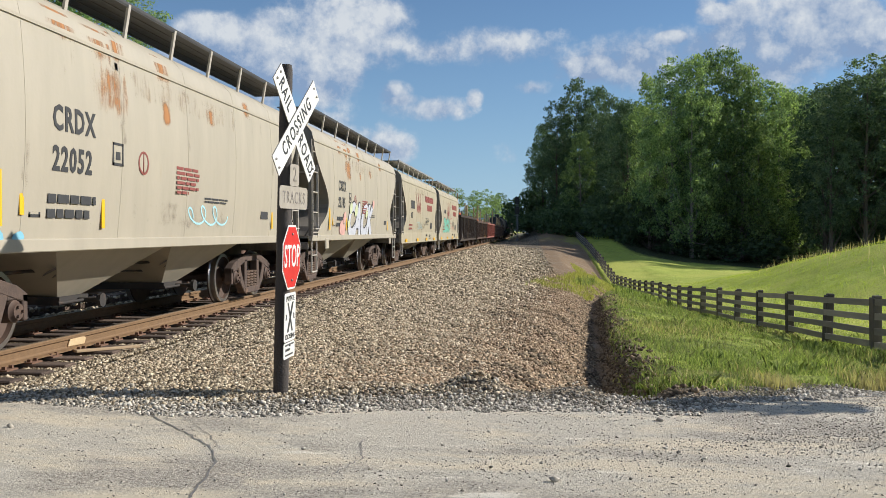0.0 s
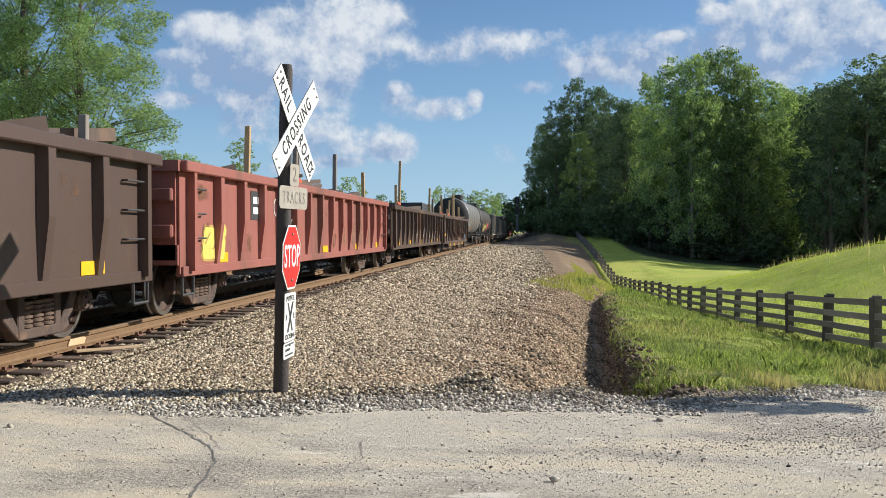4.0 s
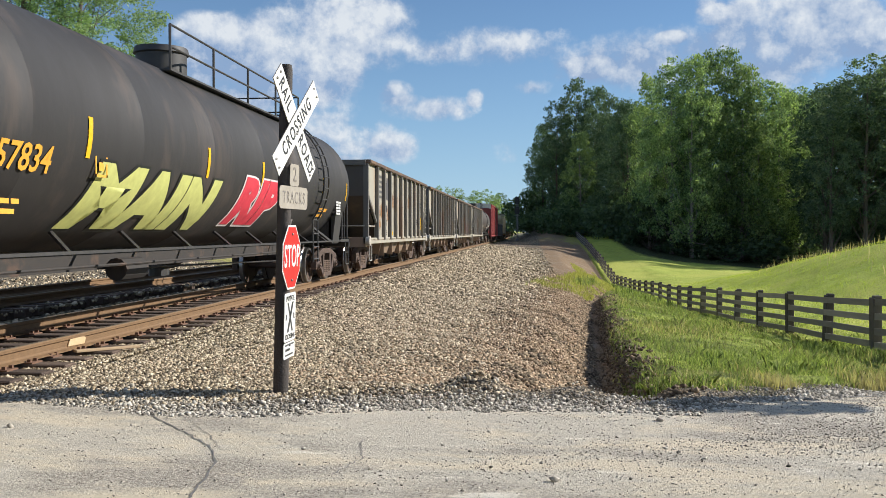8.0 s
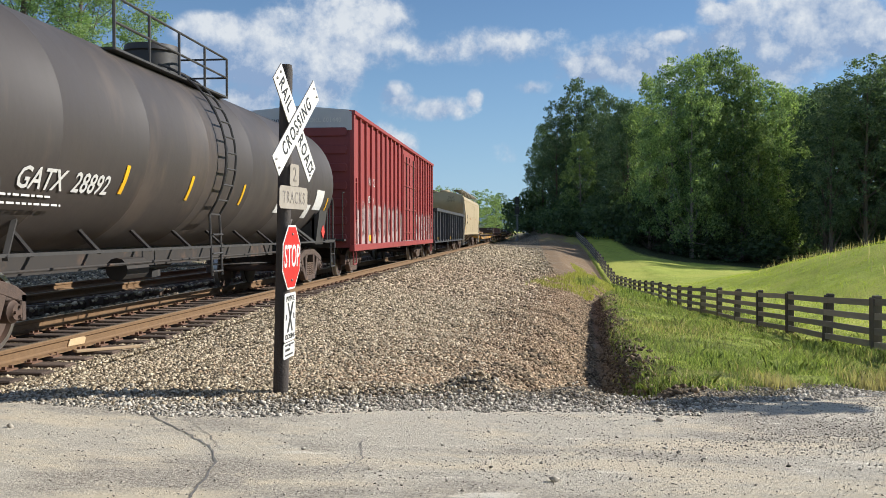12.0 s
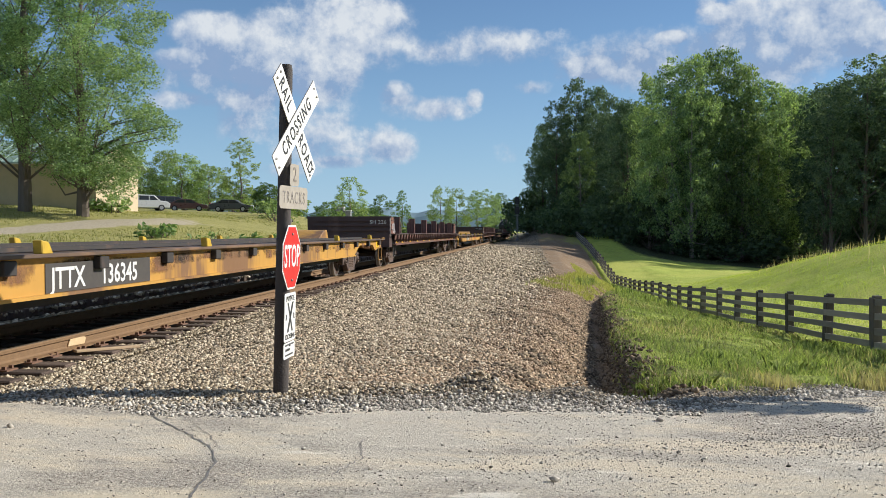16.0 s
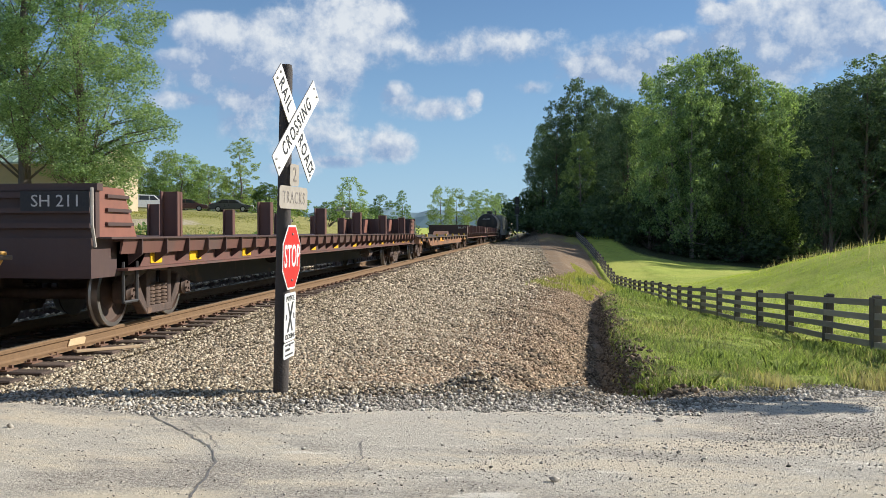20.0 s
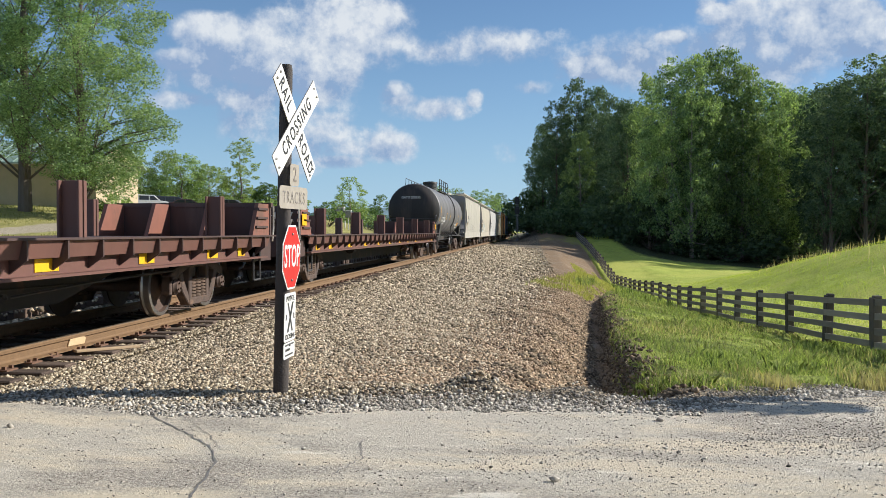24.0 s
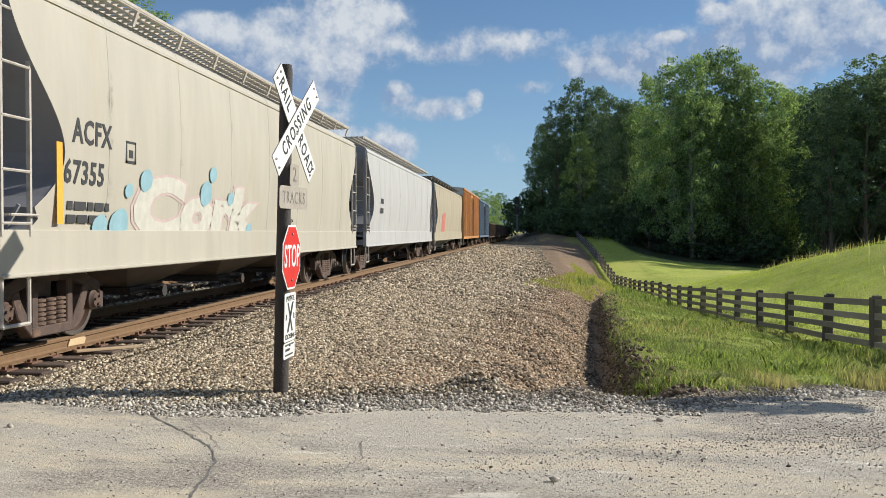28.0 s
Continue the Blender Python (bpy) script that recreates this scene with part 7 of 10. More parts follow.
bubble(car, fx, "RIP", -half + 9.5, 1.44, 2.3, 0.72, (0.72, 0.05, 0.08), (0.82, 0.74, 0.72), 0.07, 0.3)
for y in (-half + 4.37, -half + 7.93, -half + 10.6, -half + 15.2, half - 1.2):
    tank_patch(car, fx, y, y + 0.09, 2.05, 2.5, reflect_yellow)
tank_patch(car, fx, half - 3.6, half - 2.8, 1.72, 1.80, letter_orange, "lettering")
tank_patch(car, fx, half - 3.6, half - 3.0, 1.60, 1.66, letter_orange, "lettering")
bars(car, fx(1.9) + 0.03, half - 2.1, 2.08, [0.5, 0.5, 0.5, 0.45, 0.5, 0.4], letter_white, 0.05, 0.07, seed=6)
id_box(car, fx(2.0) + 0.012, -half + 4.6, 1.86, 0.28, letter_orange)

for F, R, num, seed, sp, lab in ((187.77, 201.61, ("28", "122"), 1, 0, "rust-streaked pale hopper car with a dark striped emblem"), (202.83, 216.63, ("34", "416"), 2, 0, "heavily rusted pale hopper car with big dark stencilling"),
                                 (217.75, 231.5, ("28", "193"), 3, 1, "pale ribbed hopper car with red scribbled graffiti"), (232.61, 246.6, ("34", "107"), 4, 0, "pale ribbed hopper car with faded dark emblem")):
    # the dark end sheets paint in the shadow over the slope sheets
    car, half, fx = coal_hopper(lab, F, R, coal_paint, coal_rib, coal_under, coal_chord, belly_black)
    emblem_paint = spray((0.105, 0.10, 0.098))
    rail_emblem(car, -half + 1.6, 2.40, 1.27, 1.02, emblem_paint)
    bars(car, 1.473, -half + 3.2, 2.12, [0.42], letter_black, 0.22, seed=seed, glyph=(0.14, 0.18))
    lettering(num[0], car, 1.473, -half + 3.15, 1.44, 0.31, letter_black, bold=0.006, space=1.12)
    lettering(num[1], car, 1.473, -half + 4.12, 1.44, 0.31, letter_black, bold=0.006, space=1.12)
    bars(car, 1.473, -half + 3.0, 1.30, [0.55, 0.5, 0.55], letter_black, 0.03, 0.06, seed=seed + 8)
    lettering("TOP", car, 1.474, half - 2.58, 2.56, 0.46, emblem_paint, wide=0.95, bold=0.016)
    lettering("GON", car, 1.474, half - 2.58, 2.16, 0.46, emblem_paint, wide=0.88, bold=0.016)
    bars(car, 1.473, half - 2.9, 1.75, [0.8, 0.7, 0.6], letter_black, 0.04, 0.09, seed=seed + 12)
    patch(car, 1.474, half - 1.6, half - 1.5, 1.35, 1.85, reflect_yellow)
    if sp:
        graffiti(car, fx, 0.1, 1.45, 2.6, 0.65, 4, (0.60, 0.08, 0.10), (0.45, 0.05, 0.08), 80)
    rnd = random.Random(seed + 100)
    for k in range(16):
        y, z, h = rnd.uniform(-half + 1.4, half - 2.3), rnd.uniform(2.1, 2.9), rnd.uniform(0.6, 1.3)
        stain(car, lambda q: 1.4725, y, y + rnd.uniform(0.3, 0.9), max(1.1, z - h), z, rust_stain)
    stain(car, lambda q: 1.4715, -half + 0.3, half - 0.3, 2.35, 3.25, rust_faint)
    stain(car, lambda q: 1.4715, -half + 1.3, half - 1.3, 1.07, 1.9, rust_faint)

car, half, fx = tank_car("dark umber tank car with a ladder girdling its middle", 247.84, 264.04, tank_umber, 1.42, 2.40, ladder_y=-0.4, rail_len=1.2, rail_from=-3.0, dome_y=0.15)
tank_letters(car, fx, "GATX  28892", -half + 2.3, 1.68, 0.34, letter_white, 0.95, 0.004)
bars(car, fx(1.6) + 0.008, -half + 1.75, 1.62, [1.3, 1.5], letter_white, 0.022, 0.085, seed=9, glyph=(0.05, 0.16))
for y in (-half + 4.45, -half + 6.5, -half + 8.8, half - 1.3):
    tank_patch(car, fx, y, y + 0.09, 1.70, 2.05, reflect_yellow)
tank_patch(car, fx, half - 5.2, half - 4.2, 1.62, 1.86, letter_white, "lettering")
tank_patch(car, fx, half - 2.4, half - 1.7, 1.75, 2.2, letter_white, "lettering")
tank_patch(car, fx, half - 3.0, half - 2.65, 1.55, 1.85, letter_white, "lettering")
placard = Mesh().prism([(half - 1.45, 1.42), (half - 1.28, 1.25), (half - 1.45, 1.08), (half - 1.62, 1.25)], "x", 1.30, 1.31)
part("placard", placard, spray((0.75, 0.07, 0.05)), car, "red diamond hazard placard")

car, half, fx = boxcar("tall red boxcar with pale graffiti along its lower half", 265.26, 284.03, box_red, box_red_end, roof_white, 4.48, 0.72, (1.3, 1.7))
lettering("NOKL 601440", car, 0.15, -half - 0.02, 4.2, 0.17, letter_white, end=True, bold=0.003)
lettering("EXCESS HEIGHT CAR", car, -1.38, -half - 0.02, 4.2, 0.12, letter_black, end=True)
lettering("NO KL", car, 1.46, -half + 2.4, 2.62, 0.34, letter_white)
lettering("601440", car, 1.46, -half + 2.3, 2.1, 0.3, letter_white)
for q in range(6):
    stain(car, lambda z: 1.4665, -half + 0.3 + q * 3.1, -half + 3.7 + q * 3.05, 0.85, 2.35, pink_wash, "faded_paint")
for q in range(9):
    graffiti(car, fx, -half + 0.4 + q * 2.05, 1.40, 2.0, 1.25, 3, (0.46, 0.36, 0.34), (0.30, 0.15, 0.14), 90 + q, 0.1)
    scrawl(car, lambda z: 1.468, -half + 0.5 + q * 2.0, 1.6, 1.7, 1.0, (0.16, 0.09, 0.10), 110 + q, 4, 0.02)
patch(car, 1.47, -half + 2.4, -half + 2.8, 0.98, 1.15, reflect_yellow)

car, half, fx = gondola("blue-black steel gondola with white stencilling", 285.17, 302.37, gon_steel, top=2.44, foot=0.72, ribs=13, wedge=False)
bars(car, 1.466, half - 2.3, 1.85, [0.3, 0.28, 0.3, 0.5, 0.55], letter_white, 0.035, 0.13, seed=21, glyph=(0.05, 0.14))
lettering("G122", car, 1.466, half - 1.9, 1.2, 0.16, letter_white)
patch(car, 1.466, half - 2.1, half - 1.5, 0.95, 1.15, reflect_yellow)
graffiti(car, fx, half - 7.6, 1.6, 1.6, 0.8, 2, (0.34, 0.35, 0.37), (0.10, 0.10, 0.12), 33)

car, half, fx = covered_hopper("cream-tan three-bay covered hopper, lightly stained", 303.65, 320.95, cream, tan_end, eave=3.52, peak=4.08, sill0=1.06, sill1=1.2, bays=3, cut=1.15, walk_paint=grey_end, belly_paint=belly_brown)
side_text(car, fx, "TILX", -half + 2.2, 2.25, 0.34, letter_black, wide=0.9, bold=0.003)
side_text(car, fx, "516841", -half + 2.1, 1.85, 0.34, letter_black, wide=0.85, bold=0.003)
lettering("TILX", car, 0.35, -half + 0.03, 3.62, 0.2, letter_black, end=True)
lettering("516841", car, 0.25, -half + 0.03, 3.40, 0.2, letter_black, end=True)
bars(car, fx(2.3) + 0.004, -half + 5.4, 2.35, [1.2, 1.1, 1.15], letter_rust, 0.03, 0.06, seed=24, glyph=(0.06, 0.16))
bars(car, fx(2.3) + 0.004, -half + 11.2, 2.36, [0.7, 0.65], letter_rust, 0.03, 0.06, seed=25, glyph=(0.06, 0.16))
for a, b, c in ((7.05, 1.35, 0.32), (8.85, 1.72, 0.25), (10.3, 1.9, 0.6), (4.3, 1.5, 0.4), (12.5, 2.2, 0.5)):
    part("scrape", stroke(Mesh(), fx, (-half + a, b), (-half + a + 0.12, b + c), 0.018, 0.004), spray((0.42, 0.22, 0.07)), car, "rusty scrape")
stain(car, fx, -half + 1.0, half - 1.0, 2.9, 3.5, rust_faint)
patch(car, fx(1.6) + 0.004, -half + 1.25, -half + 1.36, 1.3, 2.1, letter_orange)

car, half, fx = long_flat("worn yellow long flat car with dark deck guides", 321.95, 348.3, flat_yellow, deck_grime)
patch(car, 1.4445, -half + 6.75, -half + 9.15, 0.62, 0.92, spray((0.075, 0.066, 0.058)), "stencil_panel")
lettering("JTTX", car, 1.4515, -half + 6.85, 0.66, 0.31, letter_white, wide=1.0, bold=0.005)
lettering("136345", car, 1.4515, -half + 7.88, 0.66, 0.31, letter_white, wide=0.98, bold=0.005)
car, half, fx = bulkhead_flat("dark maroon bulkhead flat car with steel stakes", 350.02, 375.54, flat_dark, flat_red, "SH 226")
scrawl(car, lambda z: 1.47, -half + 0.3, 1.42, 0.6, 0.4, (0.55, 0.55, 0.55), 44, 3, 0.02)
car, half, fx = long_flat("worn yellow long flat car with bold white number", 376.98, 405.16, flat_yellow, deck_grime)
patch(car, 1.4445, -half + 7.9, -half + 10.7, 0.62, 0.93, spray((0.075, 0.066, 0.058)), "stencil_panel")
lettering("XTTX", car, 1.4515, -half + 8.0, 0.65, 0.33, letter_white, wide=1.0, bold=0.008)
lettering("136327", car, 1.4515, -half + 9.35, 0.65, 0.33, letter_white, wide=0.95, bold=0.008)
graffiti(car, fx, -half + 16.5, 0.85, 1.4, 0.3, 3, (0.65, 0.15, 0.06), (0.4, 0.1, 0.05), 45)
car, half, fx = bulkhead_flat("maroon bulkhead flat car, end board lettered in white", 406.85, 433.44, flat_dark, flat_red, "SH 211")
car, half, fx = long_flat("rust-brown long flat car with dark deck guides", 434.89, 461.53, flat_brown, deck_grime)
bars(car, 1.445, -half + 8.8, 0.96, [1.6], letter_orange, 0.2, seed=31)
car, half, fx = bulkhead_flat("dark bulkhead flat car with white scribble on its end board", 462.91, 489.55, flat_dark, flat_red, "SH 257")
car, half, fx = bulkhead_flat("dark bulkhead flat car with red-brown stakes", 491.45, 517.43, flat_dark, flat_red, "SH 217")
patch(car, 1.465, -half + 0.2, -half + 0.55, 1.38, 1.62, reflect_yellow)
patch(car, 1.465, half - 0.55, half - 0.2, 1.38, 1.62, reflect_yellow)

car, half, fx = tank_car("grey tank car with a black lettered head", 519.32, 535.12, tank_grey, 1.42, 2.42, end_paint=tank_black, ladder_y=0.1, rail_len=1.9, rail_from=-2.8, dome_y=0.15)
lettering("GATX 208232", car, -0.62, -half + 0.27, 3.02, 0.17, letter_white, end=True, bold=0.003)
tank_letters(car, fx, "GATX 208232", -half + 2.0, 1.82, 0.37, letter_white, 0.95, 0.005)
bars(car, fx(1.7) + 0.008, -half + 2.0, 1.74, [1.5, 1.3], letter_white, 0.022, 0.085, seed=34, glyph=(0.05, 0.16))
for y in (-half + 4.35, -half + 6.5, half - 3.9, half - 1.3):
    tank_patch(car, fx, y, y + 0.08, 1.95, 2.32, reflect_yellow)
tank_patch(car, fx, -half + 1.08, -half + 1.17, 1.82, 2.62, reflect_yellow)
tank_patch(car, fx, half - 3.6, half - 2.9, 1.62, 1.86, letter_orange, "lettering")
bars(car, fx(1.7) + 0.03, half - 5.0, 1.85, [0.9, 0.8, 0.9, 0.7], letter_white, 0.05, 0.09, seed=35)

car, half, fx = covered_hopper("chalk-white three-bay covered hopper with grey scrawl", 536.26, 554.28, chalk, grey_end, grid=0.04, eave=3.66, peak=3.92, walk_z=4.02, sill0=0.82, sill1=1.25, bays=3, cut=0.95, walk_paint=white_iron, belly_paint=belly_black)
side_text(car, fx, "ACFX", -half + 1.8, 2.20, 0.34, letter_black, wide=0.9, bold=0.005, space=1.1)
side_text(car, fx, "98911", -half + 1.75, 1.80, 0.34, letter_black, wide=0.88, bold=0.005, space=1.1)
scrawl(car, fx, -half + 5.6, 1.62, 2.8, 0.7, (0.42, 0.42, 0.42), 46, 6, 0.022)
id_box(car, fx(2.2) + 0.004, -half + 3.7, 2.12, 0.24, spray((0.30, 0.30, 0.30)))
patch(car, fx(1.8) + 0.004, -half + 1.35, -half + 1.45, 1.4, 2.2, letter_orange)
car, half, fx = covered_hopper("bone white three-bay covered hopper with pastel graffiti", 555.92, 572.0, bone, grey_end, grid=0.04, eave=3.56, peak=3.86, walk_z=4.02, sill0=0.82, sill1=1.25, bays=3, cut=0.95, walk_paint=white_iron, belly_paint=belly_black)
side_text(car, fx, "ACFX", -half + 1.2, 2.18, 0.36, letter_black, wide=0.86, bold=0.008, space=1.1)
side_text(car, fx, "67355", -half + 1.05, 1.75, 0.345, letter_black, wide=0.92, bold=0.008, space=1.1)
bars(car, fx(1.55) + 0.004, -half + 1.15, 1.56, [0.9], letter_black, 0.09, seed=43)
bars(car, fx(1.45) + 0.004, -half + 1.15, 1.42, [0.85], letter_black, 0.09, seed=44)
patch(car, fx(1.8) + 0.004, -half + 0.92, -half + 1.03, 1.32, 2.15, letter_orange)
id_box(car, fx(2.1) + 0.004, -half + 2.4, 2.05, 0.26, letter_black)
bubble(car, fx, "Cork", -half + 2.5, 1.22, 5.0, 0.72, (0.62, 0.60, 0.50), (0.60, 0.46, 0.42), 0.06, 0.25)
blots(car, fx, [(-half + a, b, c) for a, b, c in ((1.35, 1.05, 0.16), (1.85, 1.28, 0.13), (2.3, 1.30, 0.18), (2.95, 1.86, 0.13), (2.5, 1.72, 0.08), (4.95, 1.78, 0.17), (5.2, 2.08, 0.11), (6.0, 1.75, 0.10), (7.0, 1.25, 0.12))], (0.30, 0.48, 0.52))
car, half, fx = covered_hopper("pale grey three-bay covered hopper", 573.48, 590.05, pale_grey, grey_end, grid=0.04, eave=3.60, peak=3.88, walk_z=4.02, sill0=0.82, sill1=1.25, bays=3, cut=0.95, walk_paint=white_iron, belly_paint=belly_black)
bars(car, fx(2.3) + 0.004, -half + 2.2, 2.3, [0.5, 0.5], letter_black, 0.16, 0.3, seed=51)
car, half, fx = covered_hopper("ivory three-bay covered hopper with a red sprayed patch", 591.32, 608.04, ivory, grey_end, grid=0.04, eave=3.60, peak=3.88, walk_z=4.0, sill0=0.82, sill1=1.25, bays=3, cut=0.95)
graffiti(car, fx, -half + 3.4, 1.7, 1.6, 1.0, 2, (0.62, 0.20, 0.16), (0.55, 0.30, 0.26), 52)
car, half, fx = boxcar("rusty orange boxcar with a graffiti band", 609.55, 626.78, box_orange, box_orange, roof_white, 4.3, 0.75, (0.4, 1.5))
for q in range(6):
    graffiti(car, fx, -half + 0.6 + q * 2.7, 1.4, 2.3, 0.8, 2, (0.50, 0.44, 0.36), (0.2, 0.12, 0.08), 130 + q)
boxcar("slate blue boxcar with ribbed sides", 628.18, 645.18, box_blue, box_blue, roof_white, 4.2, 0.75, (0.0, 1.5))
for k in range(6):
    gondola("distant dark gondola in the train", 646.5 + 17.8 * k, 663.0 + 17.8 * k, gon_black if k % 2 else gon_brown, top=2.3, ribs=13)


# ------------------------------------------------------------------ motion of the train
def motions():
    """Cars roll along the track; wheels turn while their car is near (three-fold wheels: turns are taken to the nearest third)."""
    for car, k, half, sets in CARS:
        walk(car, [(q * 0.5, car_pose(k, half, q * 0.5)) for q in range(57)])
        near = [q for q in range(0, 841, 2) if -4 < s_of(k, q / 30) - half * 0.6 < 40 + half]
        if len(near) < 3:
            near = list(range(0, 60, 2))
        for w, y in sets:
            rows, turn, last = [], 0.0, None
            for q in near:
                d = s_of(k, q / 30)
                if last is not None:
                    step = math.degrees((last - d) / WR) % 120.0
                    turn += step if step < 60 else step - 120.0
                last = d
                rows.append((q / 30, pose(0, y, WR, turn, 0, 0)))
            if rows[0][0] > 0:
                rows.insert(0, (0.0, rows[0][1]))
            if rows[-1][0] < 28:
                rows.append((28.0, rows[-1][1]))
            walk(w, rows)


# ------------------------------------------------------------------ crossing post and its signs
pole_wood = surface("dark creosoted pole wood", (0.045, 0.038, 0.034), (0.075, 0.062, 0.052), 7.0, 0.8, bump=0.5, bump_scale=40.0, stretch=(1, 1, 0.08))
sign_white = surface("white sign sheeting", (0.80, 0.79, 0.74), (0.70, 0.68, 0.62), 5.0, 0.45)
sign_cream = surface("aged cream sign sheeting", (0.42, 0.375, 0.305), (0.30, 0.265, 0.215), 9.0, 0.6)
sign_red = surface("red sign sheeting", (0.66, 0.035, 0.03), (0.55, 0.03, 0.028), 4.0, 0.4)
sign_black = surface("black sign letters", (0.02, 0.02, 0.02), (0.04, 0.04, 0.04), 20.0, 0.5)
sign_worn = surface("faded brown sign letters", (0.12, 0.10, 0.085), (0.33, 0.30, 0.26), 26.0, 0.6)
sign_back = surface("bare sign metal edge", (0.16, 0.14, 0.12), (0.25, 0.22, 0.20), 8.0, 0.5, 0.5)
galv = surface("galvanised bolt", (0.35, 0.34, 0.33), (0.2, 0.19, 0.18), 15.0, 0.45, 0.8)
POST = Vector((-2.40, 8.18, 0))


def sign_letters(text, parent, m, size, mat, bold=0.0, wide=1.0, space=1.0):
    cu = bpy.data.curves.new("letters", "FONT")
    cu.space_character = space
    cu.body, cu.size, cu.extrude, cu.offset, cu.align_x, cu.align_y, cu.resolution_u = text, size, 0.0015, bold, "CENTER", "CENTER", 3
    ob = bpy.data.objects.new("letters", cu)
    scene.collection.objects.link(ob)
    me = bpy.data.meshes.new_from_object(ob)
    bpy.data.objects.remove(ob)
    me.materials.clear()
    me.materials.append(mat)
    return part("lettering", me, None, parent, at=m @ Matrix.Diagonal((wide, 1, 1, 1)))


def plate(name, parent, poly, mat, m, label="", thick=0.004, bevel=0.0):
    """A sign plate in its own plane (x right, y up), facing its z."""
    return part(name, Mesh().prism(poly, "z", 0, thick), mat, parent, label, bevel=bevel, at=m)


def rect(w, h, cut=0.0):
    w, h = w / 2, h / 2
    if not cut:
        return [(-w, -h), (w, -h), (w, h), (-w, h)]
    c = cut
    return [(-w + c, -h), (w - c, -h), (w, -h + c), (w, h - c), (w - c, h), (-w + c, h), (-w, h - c), (-w, -h + c)]


def build_crossing_post():
    base = tagged(new("crossing_sign_post"), "dark wooden pole carrying railroad crossing and stop signs", "sign post")
    lean = 1.25
    base.matrix_basis = Matrix.Translation(POST) @ pose(0, 0, -0.32, 0, lean, 0)
    z0 = 0.32
    ring = [(-0.35, 0.074), (0.0, 0.072), (1.2, 0.068), (2.2, 0.063), (3.10, 0.058), (3.15, 0.05)]
    part("pole", Mesh().lathe(ring, (0, 0, 0), "z", 20), pole_wood, base, smooth=True)

    def face(y, z, yaw=0.0, spin=0.0, out=0.075):
        return pose(out, y, z + z0, 90, 0, 90 + yaw) @ pose(0, 0, 0, 0, 0, spin)

    def bolts(parent, spots):
        for x, y in spots:
            part("bolt", Mesh().lathe([(0.004, 0.012), (0.014, 0.012), (0.018, 0.006)], (x, y, 0), "z", 8), galv, parent)

    # crossbuck: two blades, one notched behind the other
    yaw = -8.0
    a = plate("blade", base, rect(1.25, 0.2286), sign_white, face(0.066, 2.262, yaw, -46.0, 0.078), "white crossbuck blade")
    sign_letters("RAIL", a, pose(-0.36, 0, 0.0055), 0.19, sign_black, 0.002, 0.74, 1.22)
    sign_letters("ROAD", a, pose(0.36, 0, 0.0055), 0.19, sign_black, 0.002, 0.74, 1.22)
    b = plate("blade", base, rect(1.25, 0.2286), sign_white, face(0.066, 2.256, yaw, 42.0, 0.092), "white crossbuck blade")
    sign_letters("CROSSING", b, pose(0, 0, 0.0055), 0.19, sign_black, 0.002, 0.74, 1.30)
    for q in (a, b):
        part("edge", Mesh().prism(rect(1.256, 0.2346), "z", -0.004, -0.0005), sign_back, q)
        bolts(q, ((-0.58, 0.05), (-0.58, -0.05), (0.58, 0.05), (0.58, -0.05), (0.06, 0.03), (-0.05, -0.05)))
    t = plate("track_count_sign", base, rect(0.66, 0.215, 0.03), sign_cream, face(0.05, 1.568, -8, 0, 0.078), "aged cream track count plate")
    sign_letters("TRACKS", t, pose(0.0, -0.005, 0.0055), 0.165, sign_worn, 0.0, 0.74, 1.25)
    t2 = plate("track_count_sign", base, rect(0.21, 0.21, 0.02), sign_cream, face(0.06, 1.785, -8, 0, 0.078), "aged cream number plate")
    sign_letters("2", t2, pose(0, 0, 0.0055), 0.2, sign_worn)
    # stop sign: red octagon on a white one
    s = 0.305
    octo = [(s / math.cos(math.pi / 8) * math.cos(math.pi / 8 + k * math.pi / 4), s / math.cos(math.pi / 8) * math.sin(math.pi / 8 + k * math.pi / 4)) for k in range(8)]
    st = plate("stop_sign", base, octo, sign_white, face(0.0, 1.0, 0, 0, 0.08), "red octagonal stop sign with white rim")
    part("field", Mesh().prism([(x * 0.94, y * 0.94) for x, y in octo], "z", 0.004, 0.0065), sign_red, st)
    sign_letters("STOP", st, pose(0, 0, 0.008), 0.30, sign_white, 0.004, 0.74)
    bolts(st, ((0, 0.22), (0, -0.22)))
    part("bracket", Mesh().path([(0.0, 0.30, -0.02), (0.05, 0.36, -0.02), (0.09, 0.34, -0.02)], 0.008), sign_back, st)
    p = plate("private_crossing_sign", base, rect(0.38, 0.46, 0.02), sign_white, face(-0.02, 0.43, 0, 0, 0.08), "white private crossing plate with a black cross")
    sign_letters("PRIVATE", p, pose(0, 0.175, 0.0055), 0.075, sign_black)
    sign_letters("CROSSING", p, pose(0, -0.185, 0.0055), 0.068, sign_black)
    for dx in (-0.13, 0.13):
        sign_letters("R", p, pose(dx, 0, 0.0055), 0.08, sign_black)
    cross = Mesh()
    for q in (-1, 1):
        cross.prism([(-0.10, -0.14 * q - 0.0), (-0.06, -0.14 * q), (0.10, 0.14 * q), (0.06, 0.14 * q)], "z", 0.004, 0.0075 + 0.0015 * q)
    part("cross_mark", cross, sign_black, p)
    l = plate("notice_plate", base, rect(0.38, 0.15, 0.02), sign_white, face(-0.03, 0.115, 0, 0, 0.08), "small white notice plate")
    bar = Mesh().box(-0.15, 0.15, 0.045, 0.06, 0.004, 0.006).box(-0.13, 0.02, -0.005, 0.018, 0.004, 0.006).box(-0.13, 0.13, -0.05, -0.035, 0.004, 0.006)
